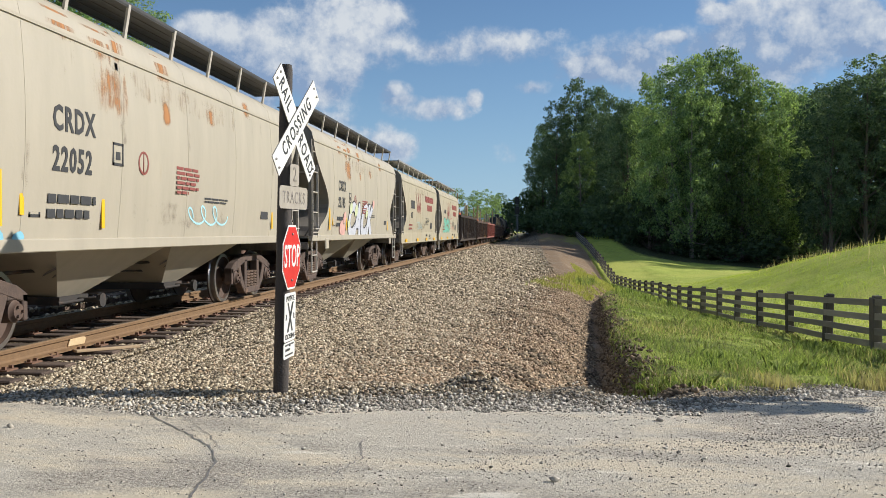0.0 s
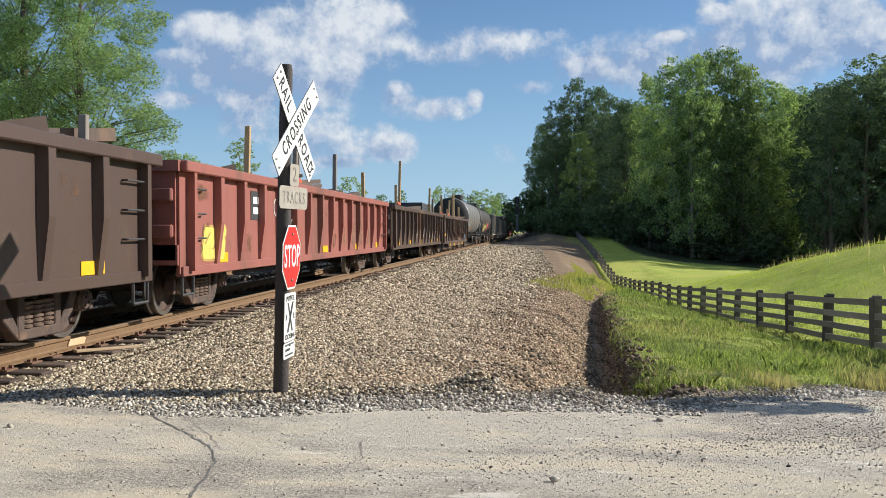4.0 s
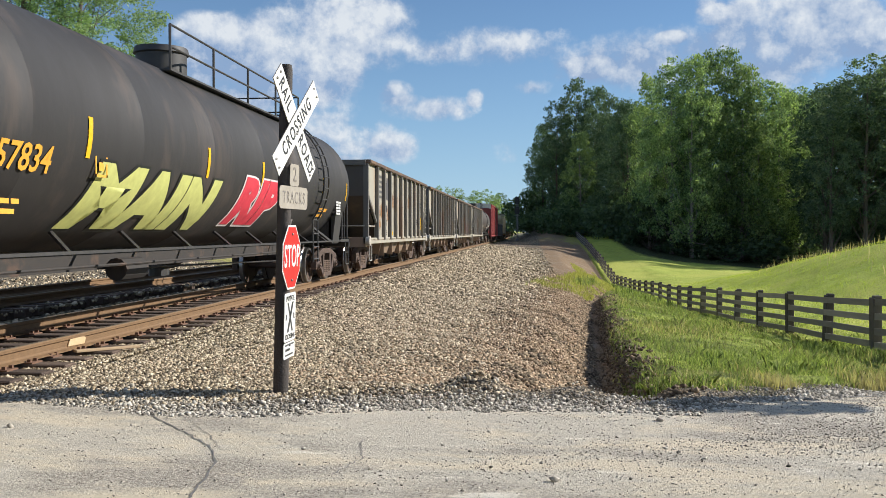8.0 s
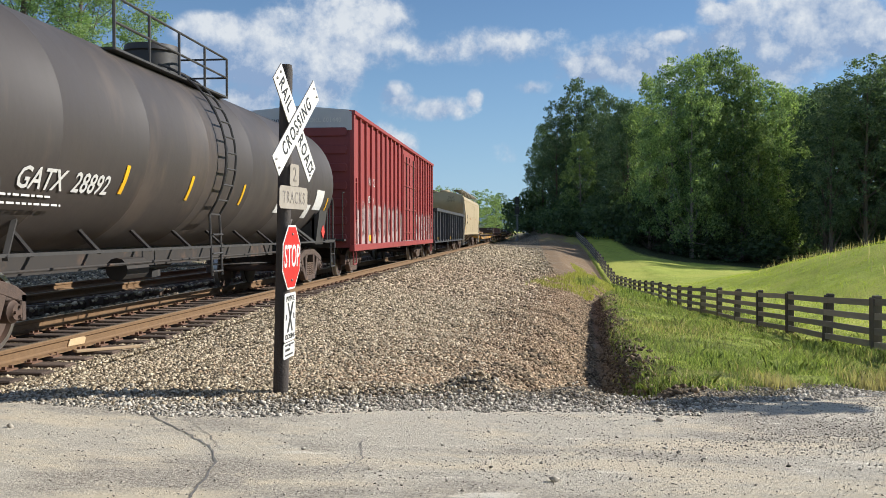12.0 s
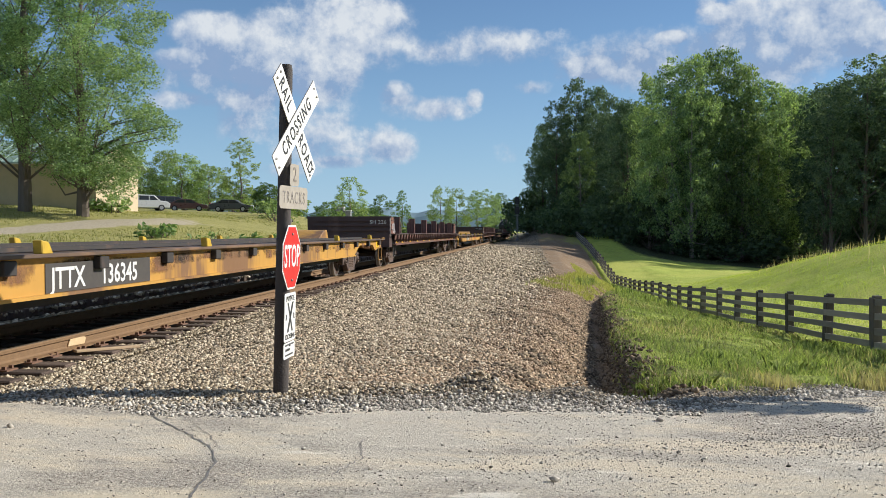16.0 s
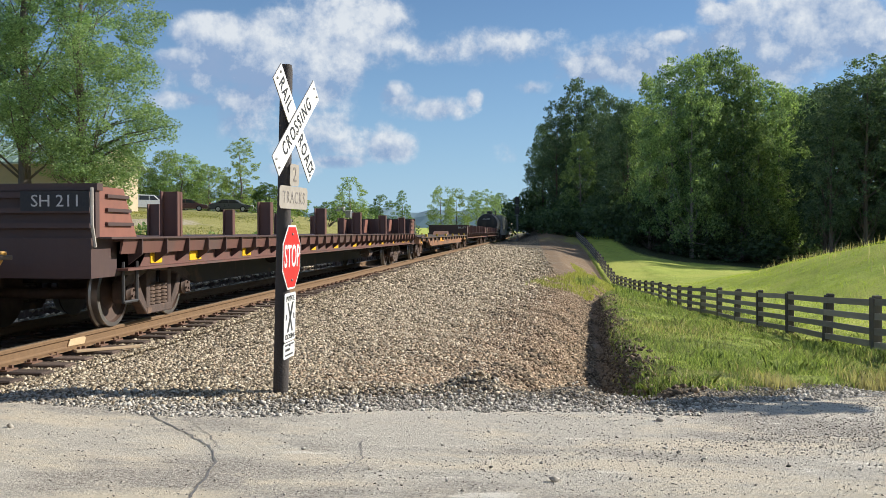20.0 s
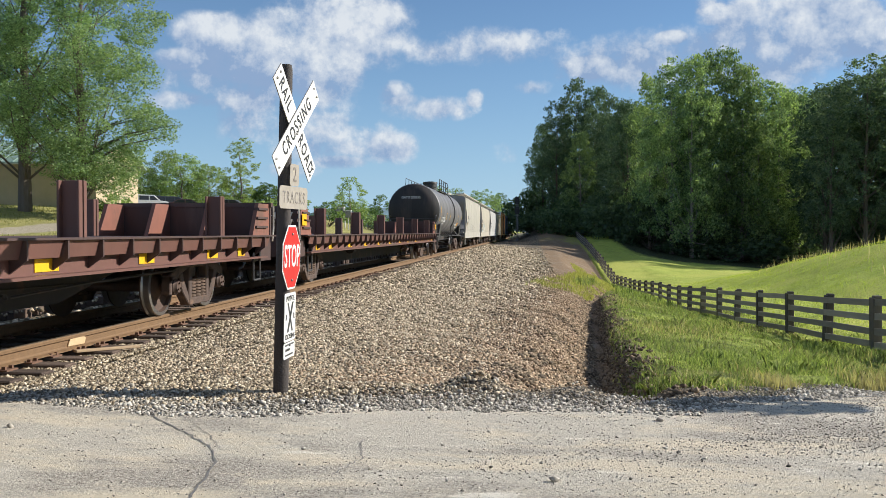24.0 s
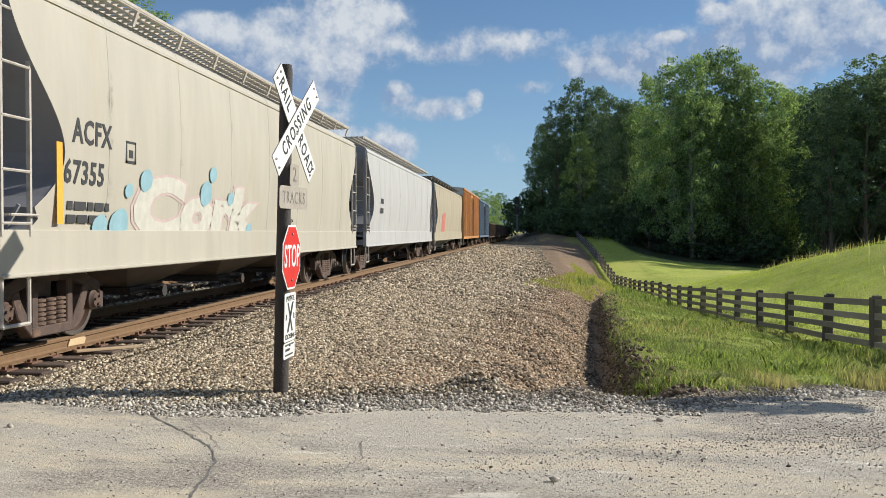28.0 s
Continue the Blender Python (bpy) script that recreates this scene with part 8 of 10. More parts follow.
    part("lettering", bar, sign_black, l)
    for q, h in ((p, 0.46), (l, 0.15)):
        part("edge", Mesh().prism(rect(0.384, h + 0.004, 0.02), "z", -0.004, -0.0005), sign_back, q)
        bolts(q, ((0, h / 2 - 0.03),))


build_crossing_post()

# ------------------------------------------------------------------ board fence
fence_wood = surface("black-stained fence wood", (0.19, 0.17, 0.14), (0.31, 0.275, 0.235), 5.0, 0.9, bump=0.5, bump_scale=25.0, stretch=(1, 0.12, 1), rand=0.3)
fence_post_wood = surface("dark fence post wood", (0.075, 0.065, 0.055), (0.13, 0.11, 0.092), 6.0, 0.9, bump=0.5, bump_scale=25.0, stretch=(1, 1, 0.15), rand=0.3)


def build_fence():
    fence = tagged(new("board_fence"), "dark four-board wooden farm fence along the pasture", "fence")
    rnd = random.Random(3)
    post_me = Mesh().box(-0.08, 0.08, -0.08, 0.08, -0.35, 1.28).box(-0.125, -0.08, -0.11, 0.11, 0.0, 1.24).data("post", fence_post_wood, bevel=0.012)
    boards = {}
    y = 13.25
    spots = []
    while y < 165:
        spots.append((7.4 + rnd.uniform(-0.03, 0.03), y))
        y += 3.2
    zs = ground_z([p[0] for p in spots], [p[1] for p in spots])
    for (x, y), z in zip(spots, zs):
        part("post", post_me, None, fence, at=pose(x, y, float(z), rnd.uniform(-1.5, 1.5), rnd.uniform(-2, 2), rnd.uniform(-4, 4)))
    for k in range(len(spots) - 1):
        (x, y), (x2, y2) = spots[k], spots[k + 1]
        for h in (0.22, 0.52, 0.82, 1.12):
            m = Mesh().beam((x - 0.10, y, float(zs[k]) + h + rnd.uniform(-0.02, 0.02)), (x2 - 0.10, y2, float(zs[k + 1]) + h + rnd.uniform(-0.02, 0.02)), 0.03, 0.145)
            part("board", m, fence_wood, fence)


build_fence()


# ------------------------------------------------------------------ trees
def leaf_material(name, dark, light, shine=0.25):
    m = bpy.data.materials.new(name)
    m.use_nodes = True
    nt = m.node_tree
    N, L = nt.nodes, nt.links
    p = N["Principled BSDF"]
    out = N["Material Output"]
    g = N.new("ShaderNodeNewGeometry")
    ramp = N.new("ShaderNodeMixRGB")
    ramp.inputs[1].default_value, ramp.inputs[2].default_value = (*dark, 1), (*light, 1)
    L.new(g.outputs["Random Per Island"], ramp.inputs[0])
    # no two plants have quite the same green
    info, own, tint = N.new("ShaderNodeObjectInfo"), N.new("ShaderNodeMapRange"), N.new("ShaderNodeMixRGB")
    own.inputs["To Min"].default_value, own.inputs["To Max"].default_value = 0.78, 1.16
    L.new(info.outputs["Random"], own.inputs["Value"])
    tint.blend_type, tint.inputs[0].default_value = "MULTIPLY", 1.0
    L.new(ramp.outputs[0], tint.inputs[1])
    L.new(own.outputs[0], tint.inputs[2])
    ramp = tint
    L.new(ramp.outputs[0], p.inputs["Base Color"])
    p.inputs["Roughness"].default_value = 0.6
    p.inputs["Specular IOR Level"].default_value = shine
    tr = N.new("ShaderNodeBsdfTranslucent")
    mul = N.new("ShaderNodeMixRGB")
    mul.blend_type, mul.inputs[0].default_value, mul.inputs[2].default_value = "MULTIPLY", 1.0, (1.0, 1.06, 0.50, 1)
    L.new(ramp.outputs[0], mul.inputs[1])
    L.new(mul.outputs[0], tr.inputs[0])
    mx = N.new("ShaderNodeMixShader")
    mx.inputs[0].default_value = 0.52
    L.new(p.outputs[0], mx.inputs[1])
    L.new(tr.outputs[0], mx.inputs[2])
    L.new(mx.outputs[0], out.inputs["Surface"])
    return m


leaf_wood = leaf_material("broad leaves", (0.11, 0.18, 0.10), (0.38, 0.50, 0.24))
leaf_bright = leaf_material("sunny leaves", (0.14, 0.215, 0.10), (0.47, 0.58, 0.26))
leaf_pine = leaf_material("dark pine foliage", (0.085, 0.13, 0.09), (0.22, 0.28, 0.18), 0.2)
# air haze over the farther trees is mixed into this leaf green
leaf_haze = leaf_material("leaves with bluish haze in their colour", (0.075, 0.125, 0.085), (0.21, 0.285, 0.19), 0.35)
leaf_deep = leaf_material("deep green leaves", (0.10, 0.165, 0.065), (0.25, 0.345, 0.135))
# greens darkened to paint in the deep shade at the wood's foot
leaf_under = leaf_material("undergrowth leaves with shade in their colour", (0.06, 0.10, 0.06), (0.17, 0.23, 0.13))
leaf_grey = leaf_material("grey-green leaves", (0.17, 0.24, 0.09), (0.44, 0.53, 0.21))
leaf_yard = leaf_material("bright yard-tree leaves", (0.15, 0.25, 0.115), (0.52, 0.66, 0.32), 0.35)
bark = surface("grey-brown bark", (0.105, 0.08, 0.06), (0.17, 0.14, 0.11), 6.0, 0.95, bump=0.8, bump_scale=14.0, stretch=(1, 1, 0.2))
bark_pale = surface("pale grey bark", (0.20, 0.17, 0.14), (0.30, 0.27, 0.23), 6.0, 0.95, bump=0.6, bump_scale=14.0, stretch=(1, 1, 0.2))


def leaves(name, clumps, per, size, mat, seed, flat=0.5):
    """Many small leaf quads scattered in clumps: (x, y, z, radius, squash)."""
    rng = np.random.default_rng(seed)
    P = []
    for x, y, z, r, sq in clumps:
        n = max(6, int(per * r * r))
        d = rng.normal(size=(n, 3))
        d /= np.linalg.norm(d, axis=1)[:, None]
        rad = r * (0.35 + 0.65 * rng.random(n) ** 0.45) * (0.85 + 0.3 * rng.random(n))
        q = d * rad[:, None]
        q[:, 2] *= sq
        P.append(q + np.array([x, y, z]))
    P = np.concatenate(P)
    n = len(P)
    a = rng.normal(size=(n, 3))
    a[:, 2] *= flat
    a /= np.linalg.norm(a, axis=1)[:, None]
    b = np.cross(a, rng.normal(size=(n, 3)))
    b /= np.linalg.norm(b, axis=1)[:, None]
    s = size * (0.6 + 0.8 * rng.random(n))[:, None]
    v = np.stack([P - a * s, P + b * s * 0.55, P + a * s, P - b * s * 0.55], axis=1).reshape(-1, 3)
    return raw_mesh(name, v, 4, mat, np.arange(4 * n))


def tree(name, label, height, crown_r, leaf, wood, seed, per=60, size=0.16, low=0.3, clumps=46, trunk_r=0.28, shape="oak", category="tree", group="", extra=(), sprays=4):
    """Trunk, limbs and a crown of leaf clumps with gaps. Stands at its own origin."""
    rnd = random.Random(seed)
    base = tagged(new(name), label, category, group)
    m = Mesh()
    pts = [Vector((0, 0, -0.4))]
    for k in range(1, 6):
        pts.append(Vector((rnd.uniform(-0.15, 0.15) * k * 0.5, rnd.uniform(-0.15, 0.15) * k * 0.5, height * 0.86 * k / 5)))
    for k, (a, b) in enumerate(zip(pts, pts[1:])):
        m.rod(a, b, trunk_r * (1.15 if k == 0 else 1 - k / 5.6), 9, trunk_r * (1 - (k + 1) / 5.6), caps=False)
    cl, limbs = [], m
    for k in range(clumps):
        u = (k + rnd.random()) / clumps
        z = height * (low + (1 - low) * u)
        if shape == "oak":
            prof = math.sin(math.pi * min(1.0, 0.18 + 0.80 * u)) ** 0.6
        elif shape == "cone":
            prof = (1 - u) ** 0.8 * 0.95 + 0.12
        else:
            prof = math.sin(math.pi * min(1.0, 0.12 + 0.86 * u)) ** 0.45
        a = k * 2.39996 + rnd.uniform(-0.5, 0.5)
        r = crown_r * prof * (rnd.uniform(0.35, 1.0) ** 0.6)
        size_c = crown_r * rnd.uniform(0.13, 0.36) * (0.75 if u > 0.85 else 1)
        c = Vector((math.cos(a) * r, math.sin(a) * r, z))
        cl.append((c.x, c.y, c.z, size_c, rnd.uniform(0.55, 0.85)))
        # ragged sprays round each clump
        for _ in range(sprays):
            ang, tip = rnd.uniform(0, 6.283), rnd.uniform(-0.35, 0.75)
            o = Vector((math.cos(ang), math.sin(ang), tip)).normalized() * size_c * rnd.uniform(0.85, 1.25)
            cl.append((c.x + o.x, c.y + o.y, c.z + o.z * 0.8, size_c * rnd.uniform(0.22, 0.48), rnd.uniform(0.45, 0.8)))
        if k % 2 == 0 and r > crown_r * 0.3:
            t = max(0.1, (z / height - 0.14 - 0.12 * rnd.random()) / 0.86)
            i = min(4, int(t * 5))
            p0 = pts[i].lerp(pts[i + 1], t * 5 - i)
            mid = p0.lerp(c, 0.55) + Vector((0, 0, -0.05 * height * rnd.random()))
            w = trunk_r * 0.25 * (1.05 - t)
            limbs.rod(p0, mid, w, 6, w * 0.6, caps=False)
            limbs.rod(mid, c, w * 0.6, 5, w * 0.18, caps=False)
    for x, y, z, r, q in extra:
        cl.append((x, y, z, r, q))
        p0, mid = Vector((0, 0, z - 1.8)), Vector((x * 0.5, y * 0.5, z - 0.5))
        limbs.rod(p0, mid, trunk_r * 0.25, 6, trunk_r * 0.14, caps=False)
        limbs.rod(mid, (x, y, z), trunk_r * 0.14, 6, trunk_r * 0.04, caps=False)
    part("trunk", limbs, wood, base, smooth=True)
    part("crown", leaves("crown", cl, per, size, leaf, seed), None, base)
    return base


def bush(name, label, w, h, leaf, seed, per=70, size=0.16, category="bush", clumps=12):
    rnd = random.Random(seed)
    base = tagged(new(name), label, category)
    cl, st = [], Mesh()
    for k in range(clumps):
        a = rnd.uniform(0, 6.28)
        r = w / 2 * rnd.random() ** 0.6
        z = h * rnd.uniform(0.15, 0.85) * (1 - 0.45 * (2 * r / w) ** 2)
        cl.append((r * math.cos(a), r * math.sin(a), z, h * rnd.uniform(0.22, 0.36), 0.8))
        st.rod((0.1 * math.cos(a), 0.1 * math.sin(a), -0.3), (r * math.cos(a), r * math.sin(a), z), 0.05, 5, 0.015, caps=False)
    part("stems", st, bark, base)
    part("foliage", leaves("foliage", cl, per, size, leaf, seed), None, base)
    return base


def stand(ob, r, f, turn=0.0, sc=(1, 1, 1), sink=0.0):
    """Sets a built thing on the ground r metres right and f metres ahead of the viewer."""
    x, y = ahead(r, f)
    z = float(ground_z([x], [y])[0]) - sink
    ob.matrix_basis = pose(x, y, z, 0, 0, turn) @ Matrix.Diagonal((*sc, 1))
    return ob


def stand_copy(ob, r, f, turn, sc):
    x, y = ahead(r, f)
    z = float(ground_z([x], [y])[0])
    return copy_thing(ob, pose(x, y, z, 0, 0, turn) @ Matrix.Diagonal((*[a / b for a, b in zip(sc, ob.scale)], 1)))


# two tall trees before the house
stand(tree("yard_tree", "tall leafy yard tree with open airy crown", 23, 4.6, leaf_yard, bark, 21, per=420, size=0.07, low=0.17, clumps=70, trunk_r=0.40, shape="tall"), -26.2, 55)
stand(tree("yard_tree", "leafy yard tree with low branches over the lawn", 20.5, 4.7, leaf_yard, bark, 22, per=480, size=0.07, low=0.09, clumps=100, trunk_r=0.36, shape="tall", extra=((4.9, 0, 5.3, 1.1, 0.8), (4.2, 0.3, 6.2, 0.9, 0.8), (5.6, -0.2, 4.9, 0.75, 0.8), (3.2, 0.0, 6.1, 1.0, 0.8), (5.9, 0.1, 5.6, 0.55, 0.8), (2.6, -1.6, 2.4, 1.2, 0.8), (1.0, -2.0, 3.4, 1.3, 0.8), (3.4, -0.8, 3.2, 1.0, 0.8)) + tuple((1.5 * math.cos(2.4 * k), 1.5 * math.sin(2.4 * k) - 0.5, 2.2 + 0.42 * k, 1.05, 0.8) for k in range(16))), -22.6, 55)
stand(tree("yard_tree", "tall leafy yard tree beside the house", 22, 5.2, leaf_yard, bark, 23, per=300, size=0.08, low=0.2, clumps=64, trunk_r=0.38, shape="tall"), -32.0, 58)
stand(tree("roadside_tree", "young roadside tree with a small round crown", 3.65, 0.62, leaf_wood, bark, 28, per=2200, size=0.06, low=0.76, clumps=26, trunk_r=0.035, shape="oak"), 8.15, 9.55)
# scattered trees between the house and the tracks
TREES_LEFT = [  # r, f, height of the top over the rails, crown radius, leaf, shape, seed
    (-43.0, 125, 10.4, 3.4, leaf_grey, "oak", 31), (-40.5, 128, 12.8, 3.6, leaf_grey, "oak", 32), (-37.2, 125, 12.2, 3.4, leaf_bright, "oak", 33), (-34.0, 127, 10.9, 3.0, leaf_grey, "oak", 37),
    (-24.2, 105, 12.5, 2.0, leaf_grey, "tall", 34), (-31.2, 130, 8.6, 2.4, leaf_deep, "oak", 35), (-25.6, 128, 8.2, 2.6, leaf_deep, "oak", 36), (-22.0, 126, 7.0, 2.4, leaf_grey, "oak", 38), (-28.0, 128, 7.4, 2.4, leaf_deep, "oak", 39),
    (-15.9, 150, 10.6, 2.9, leaf_grey, "oak", 41), (-12.9, 182, 8.8, 2.6, leaf_deep, "oak", 42), (-8.6, 184, 10.0, 2.3, leaf_deep, "cone", 43), (-18.5, 170, 7.0, 3.2, leaf_deep, "oak", 44),
    (-0.4, 212, 12.4, 3.4, leaf_grey, "tall", 45), (3.4, 216, 11.8, 3.2, leaf_grey, "oak", 46), (8.6, 222, 11.4, 3.4, leaf_bright, "oak", 47), (11.4, 228, 12.2, 3.4, leaf_bright, "oak", 48), (14.2, 236, 11.4, 3.2, leaf_bright, "oak", 49),
    (-30.0, 230, 9.0, 5.0, leaf_deep, "oak", 51), (-40.0, 220, 9.0, 6.0, leaf_deep, "oak", 52), (-52.0, 180, 11.0, 6.0, leaf_deep, "oak", 53), (17.5, 262, 12.5, 4.5, leaf_deep, "oak", 54), (-22.0, 260, 8.0, 5.0, leaf_deep, "oak", 55)]
for r, f, top, cr, lf, shp, sd in TREES_LEFT:
    gx, gy = ahead(r, f)
    h = top - float(ground_z([gx], [gy])[0])
    stand(tree("tree", "leafy green tree beyond the second track", h, cr, lf, bark, sd, per=260, size=0.10, low=0.04, clumps=44, trunk_r=0.16, shape=shp), r, f, sd * 40)
for r, f, w, h, sd in ((-15.6, 82, 5.0, 2.8, 61), (-12.6, 95, 4.5, 2.4, 62), (-10.2, 118, 5.0, 2.6, 63), (-8.3, 140, 6.0, 2.4, 64), (-31.0, 71, 4.0, 1.3, 65), (-15.7, 48, 2.6, 1.0, 66), (-13.5, 50, 3.0, 0.7, 71), (-11.8, 56, 3.4, 0.9, 72), (-23.4, 62, 2.4, 1.3, 67), (-24.6, 62, 2.0, 1.0, 68), (-5.5, 165, 6, 3.0, 69), (-17.5, 90, 4, 1.8, 70)):
    stand(bush("bush", "rounded green bush on the bank", w, h, leaf_bright if sd % 2 else leaf_deep, sd, per=60 if h > 1.5 else 160, size=0.17), r, f)

# the wood beyond the pasture: a few tree forms, repeated
FORMS = [tree("woodland_tree", "tall broadleaf tree at the edge of the wood", 26, 6.5, leaf_wood, bark_pale, 81, per=64, size=0.20, low=0.10, clumps=68, trunk_r=0.42, shape="tall", group="trees of the wood"),
         tree("woodland_tree", "tall broadleaf tree at the edge of the wood", 24, 6.0, leaf_bright, bark_pale, 82, per=64, size=0.20, low=0.08, clumps=62, trunk_r=0.40, shape="oak", group="trees of the wood"),
         tree("woodland_tree", "blue-green tall tree in the wood", 25, 5.6, leaf_haze, bark, 83, per=64, size=0.20, low=0.12, clumps=74, trunk_r=0.40, shape="tall", group="trees of the wood"),
         tree("woodland_tree", "broad blue-green tree in the wood", 22, 7.0, leaf_haze, bark, 84, per=64, size=0.20, low=0.06, clumps=84, trunk_r=0.45, shape="oak", group="trees of the wood"),
         tree("pine_tree", "tall dark pine at the wood's edge", 27, 5.2, leaf_pine, bark, 85, per=70, size=0.19, low=0.22, clumps=80, trunk_r=0.42, shape="tall", group="trees of the wood")]
WOOD = [  # r, f, form, height of the top over the rails, width
    (19.6, 172, 3, 22.0, 0.50), (21.4, 165, 2, 25.6, 0.62), (25.0, 166, 2, 29.6, 0.70), (28.4, 162, 3, 27.6, 0.62), (24.4, 156, 1, 18.6, 0.60), (30.0, 156, 2, 25.0, 0.70),
    (29.4, 140, 3, 21.8, 0.66), (31.6, 134, 1, 24.6, 0.62), (33.4, 128, 0, 25.4, 0.68), (35.2, 124, 1, 25.2, 0.70), (38.2, 127, 0, 26.6, 0.72), (41.3, 128, 0, 27.2, 0.66), (43.0, 126, 1, 24.6, 0.70),
    (45.6, 127, 0, 23.0, 0.72), (49.4, 129, 1, 22.2, 0.74), (52.4, 131, 0, 21.8, 0.72), (55.8, 138, 2, 23.0, 0.86), (58.6, 142, 3, 23.0, 0.85), (49.6, 112, 4, 19.6, 0.66), (53.6, 111, 4, 23.4, 0.88),
    (58.4, 113, 4, 24.2, 0.92), (64.0, 116, 4, 25.0, 0.95), (70.5, 119, 4, 26.0, 0.95), (33.0, 150, 3, 22.5, 0.9), (38.5, 148, 2, 25.0, 1.0), (45.0, 150, 3, 24.0, 1.0), (53.0, 152, 2, 24.0, 1.0),
    (61.0, 154, 3, 24.5, 1.1), (67.0, 150, 3, 25.5, 1.1), (27.5, 182, 2, 25.0, 0.85), (35.0, 176, 3, 24.0, 1.0), (43.0, 170, 2, 25.0, 1.0), (23.5, 184, 3, 21.0, 0.65),
    # added trees, hidden or out of view, placed to shade pasture and lower wood
    (52.0, 119, 2, 21.0, 0.85), (57.0, 120, 3, 22.0, 0.85), (62.5, 122, 2, 23.0, 0.95), (68.0, 124, 3, 24.0, 1.0), (76.0, 118, 4, 25.0, 1.0), (80.0, 108, 4, 26.0, 1.1), (88.0, 112, 0, 27.0, 1.1), (72.0, 107, 2, 25.0, 0.95), (98.0, 124, 0, 26.0, 1.1), (112.0, 122, 3, 26.0, 1.1)]
FORM_H = (26.0, 24.0, 25.0, 22.0, 27.0)
placed = set()
for k, (r, f, form, top, w) in enumerate(WOOD):
    gx, gy = ahead(r, f)
    hf = (top - float(ground_z([gx], [gy])[0])) / FORM_H[form]
    if form not in placed:
        placed.add(form)
        stand(FORMS[form], r, f, k * 57, (w, w, hf))
    else:
        stand_copy(FORMS[form], r, f, k * 57, (w, w, hf))
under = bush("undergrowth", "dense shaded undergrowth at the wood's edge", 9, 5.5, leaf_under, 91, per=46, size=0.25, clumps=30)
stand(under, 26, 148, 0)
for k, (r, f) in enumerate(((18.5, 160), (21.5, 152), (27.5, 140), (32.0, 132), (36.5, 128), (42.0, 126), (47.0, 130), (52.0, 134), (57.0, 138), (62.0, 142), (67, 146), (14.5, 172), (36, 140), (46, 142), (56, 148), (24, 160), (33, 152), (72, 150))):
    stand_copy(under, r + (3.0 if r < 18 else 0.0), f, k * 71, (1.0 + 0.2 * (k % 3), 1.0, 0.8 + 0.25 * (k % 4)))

# low hills on the skyline; distance haze is painted into their colour
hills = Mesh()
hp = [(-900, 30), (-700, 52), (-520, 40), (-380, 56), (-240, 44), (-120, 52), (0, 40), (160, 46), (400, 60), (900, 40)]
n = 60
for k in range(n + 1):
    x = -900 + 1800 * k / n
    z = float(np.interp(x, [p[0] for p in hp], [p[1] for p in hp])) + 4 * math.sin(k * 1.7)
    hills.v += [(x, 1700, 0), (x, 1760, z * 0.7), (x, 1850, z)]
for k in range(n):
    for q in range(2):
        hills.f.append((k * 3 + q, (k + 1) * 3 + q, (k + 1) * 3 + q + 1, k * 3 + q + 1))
tagged(part("backdrop", hills, surface("far woods with haze in their blue-green", (0.16, 0.24, 0.27), (0.13, 0.20, 0.22), 0.02, 1.0), None), "hazy wooded hills on the skyline", "hills", kind="structure")

# ------------------------------------------------------------------ signal masts
mast_black = surface("black signal paint", (0.02, 0.02, 0.022), (0.035, 0.035, 0.035), 9.0, 0.5)
mast_grey = surface("grey mast paint", (0.28, 0.28, 0.28), (0.20, 0.20, 0.20), 9.0, 0.6)
lens_dark = surface("dark signal lens", (0.03, 0.03, 0.03), (0.05, 0.05, 0.05), 9.0, 0.15)


def signal_mast(label):
    s = tagged(new("railway_signal"), label, "railway signal")
    part("mast", Mesh().rod((0, 0, -0.3), (0, 0, 7.6), 0.09, 10).box(-0.3, 0.3, -0.3, 0.3, -0.3, 0.25), mast_grey, s)
    ld = Mesh()
    for x in (-0.2, 0.2):
        ld.rod((x, 0.45, 0), (x, 0.15, 7.0), 0.025, 6)
    for k in range(18):
        y = 0.45 - 0.3 * k / 18
        ld.rod((-0.2, y, 0.3 + k * 0.38), (0.2, y, 0.3 + k * 0.38), 0.015, 5)
    part("ladder", ld, mast_grey, s)
    for z in (7.1, 5.3):
        head = part("signal_head", Mesh().lathe([(-0.30, 0.44), (-0.26, 0.46), (-0.20, 0.44)], (0, 0, z), "y", 20).box(-0.22, 0.22, -0.2, 0.15, z - 0.6, z + 0.6).box(-0.40, 0.40, -0.24, -0.2, z - 0.62, z + 0.62), mast_black, s)
        for dz in (-0.32, 0.0, 0.32):
            part("hood", Mesh().lathe([(-0.62, 0.13), (-0.3, 0.13), (-0.3, 0.11), (-0.6, 0.115)], (0, 0, z + dz), "y", 12), mast_black, head)
            part("lens", Mesh().lathe([(-0.34, 0.10), (-0.31, 0.105)], (0, 0, z + dz), "y", 12), lens_dark, head)
    part("platform", Mesh().box(-0.5, 0.5, -0.1, 0.6, 4.4, 4.45), mast_grey, s)
    return s


mast = stand(signal_mast("black two-headed railway signal on a grey mast"), 13.2, 156)
relay = tagged(new("relay_boxes"), "two grey metal boxes on pale posts beside the track", "cabinet")
for x, z, w in ((-0.55, 2.35, 1.15), (0.45, 1.95, 0.75)):
    part("box", Mesh().box(x - w / 2, x + w / 2, -0.3, 0.3, z - 0.75, z), mast_grey, relay, bevel=0.03)
    part("lid", Mesh().box(x - w / 2 - 0.05, x + w / 2 + 0.05, -0.36, 0.36, z, z + 0.07), sign_white, relay)
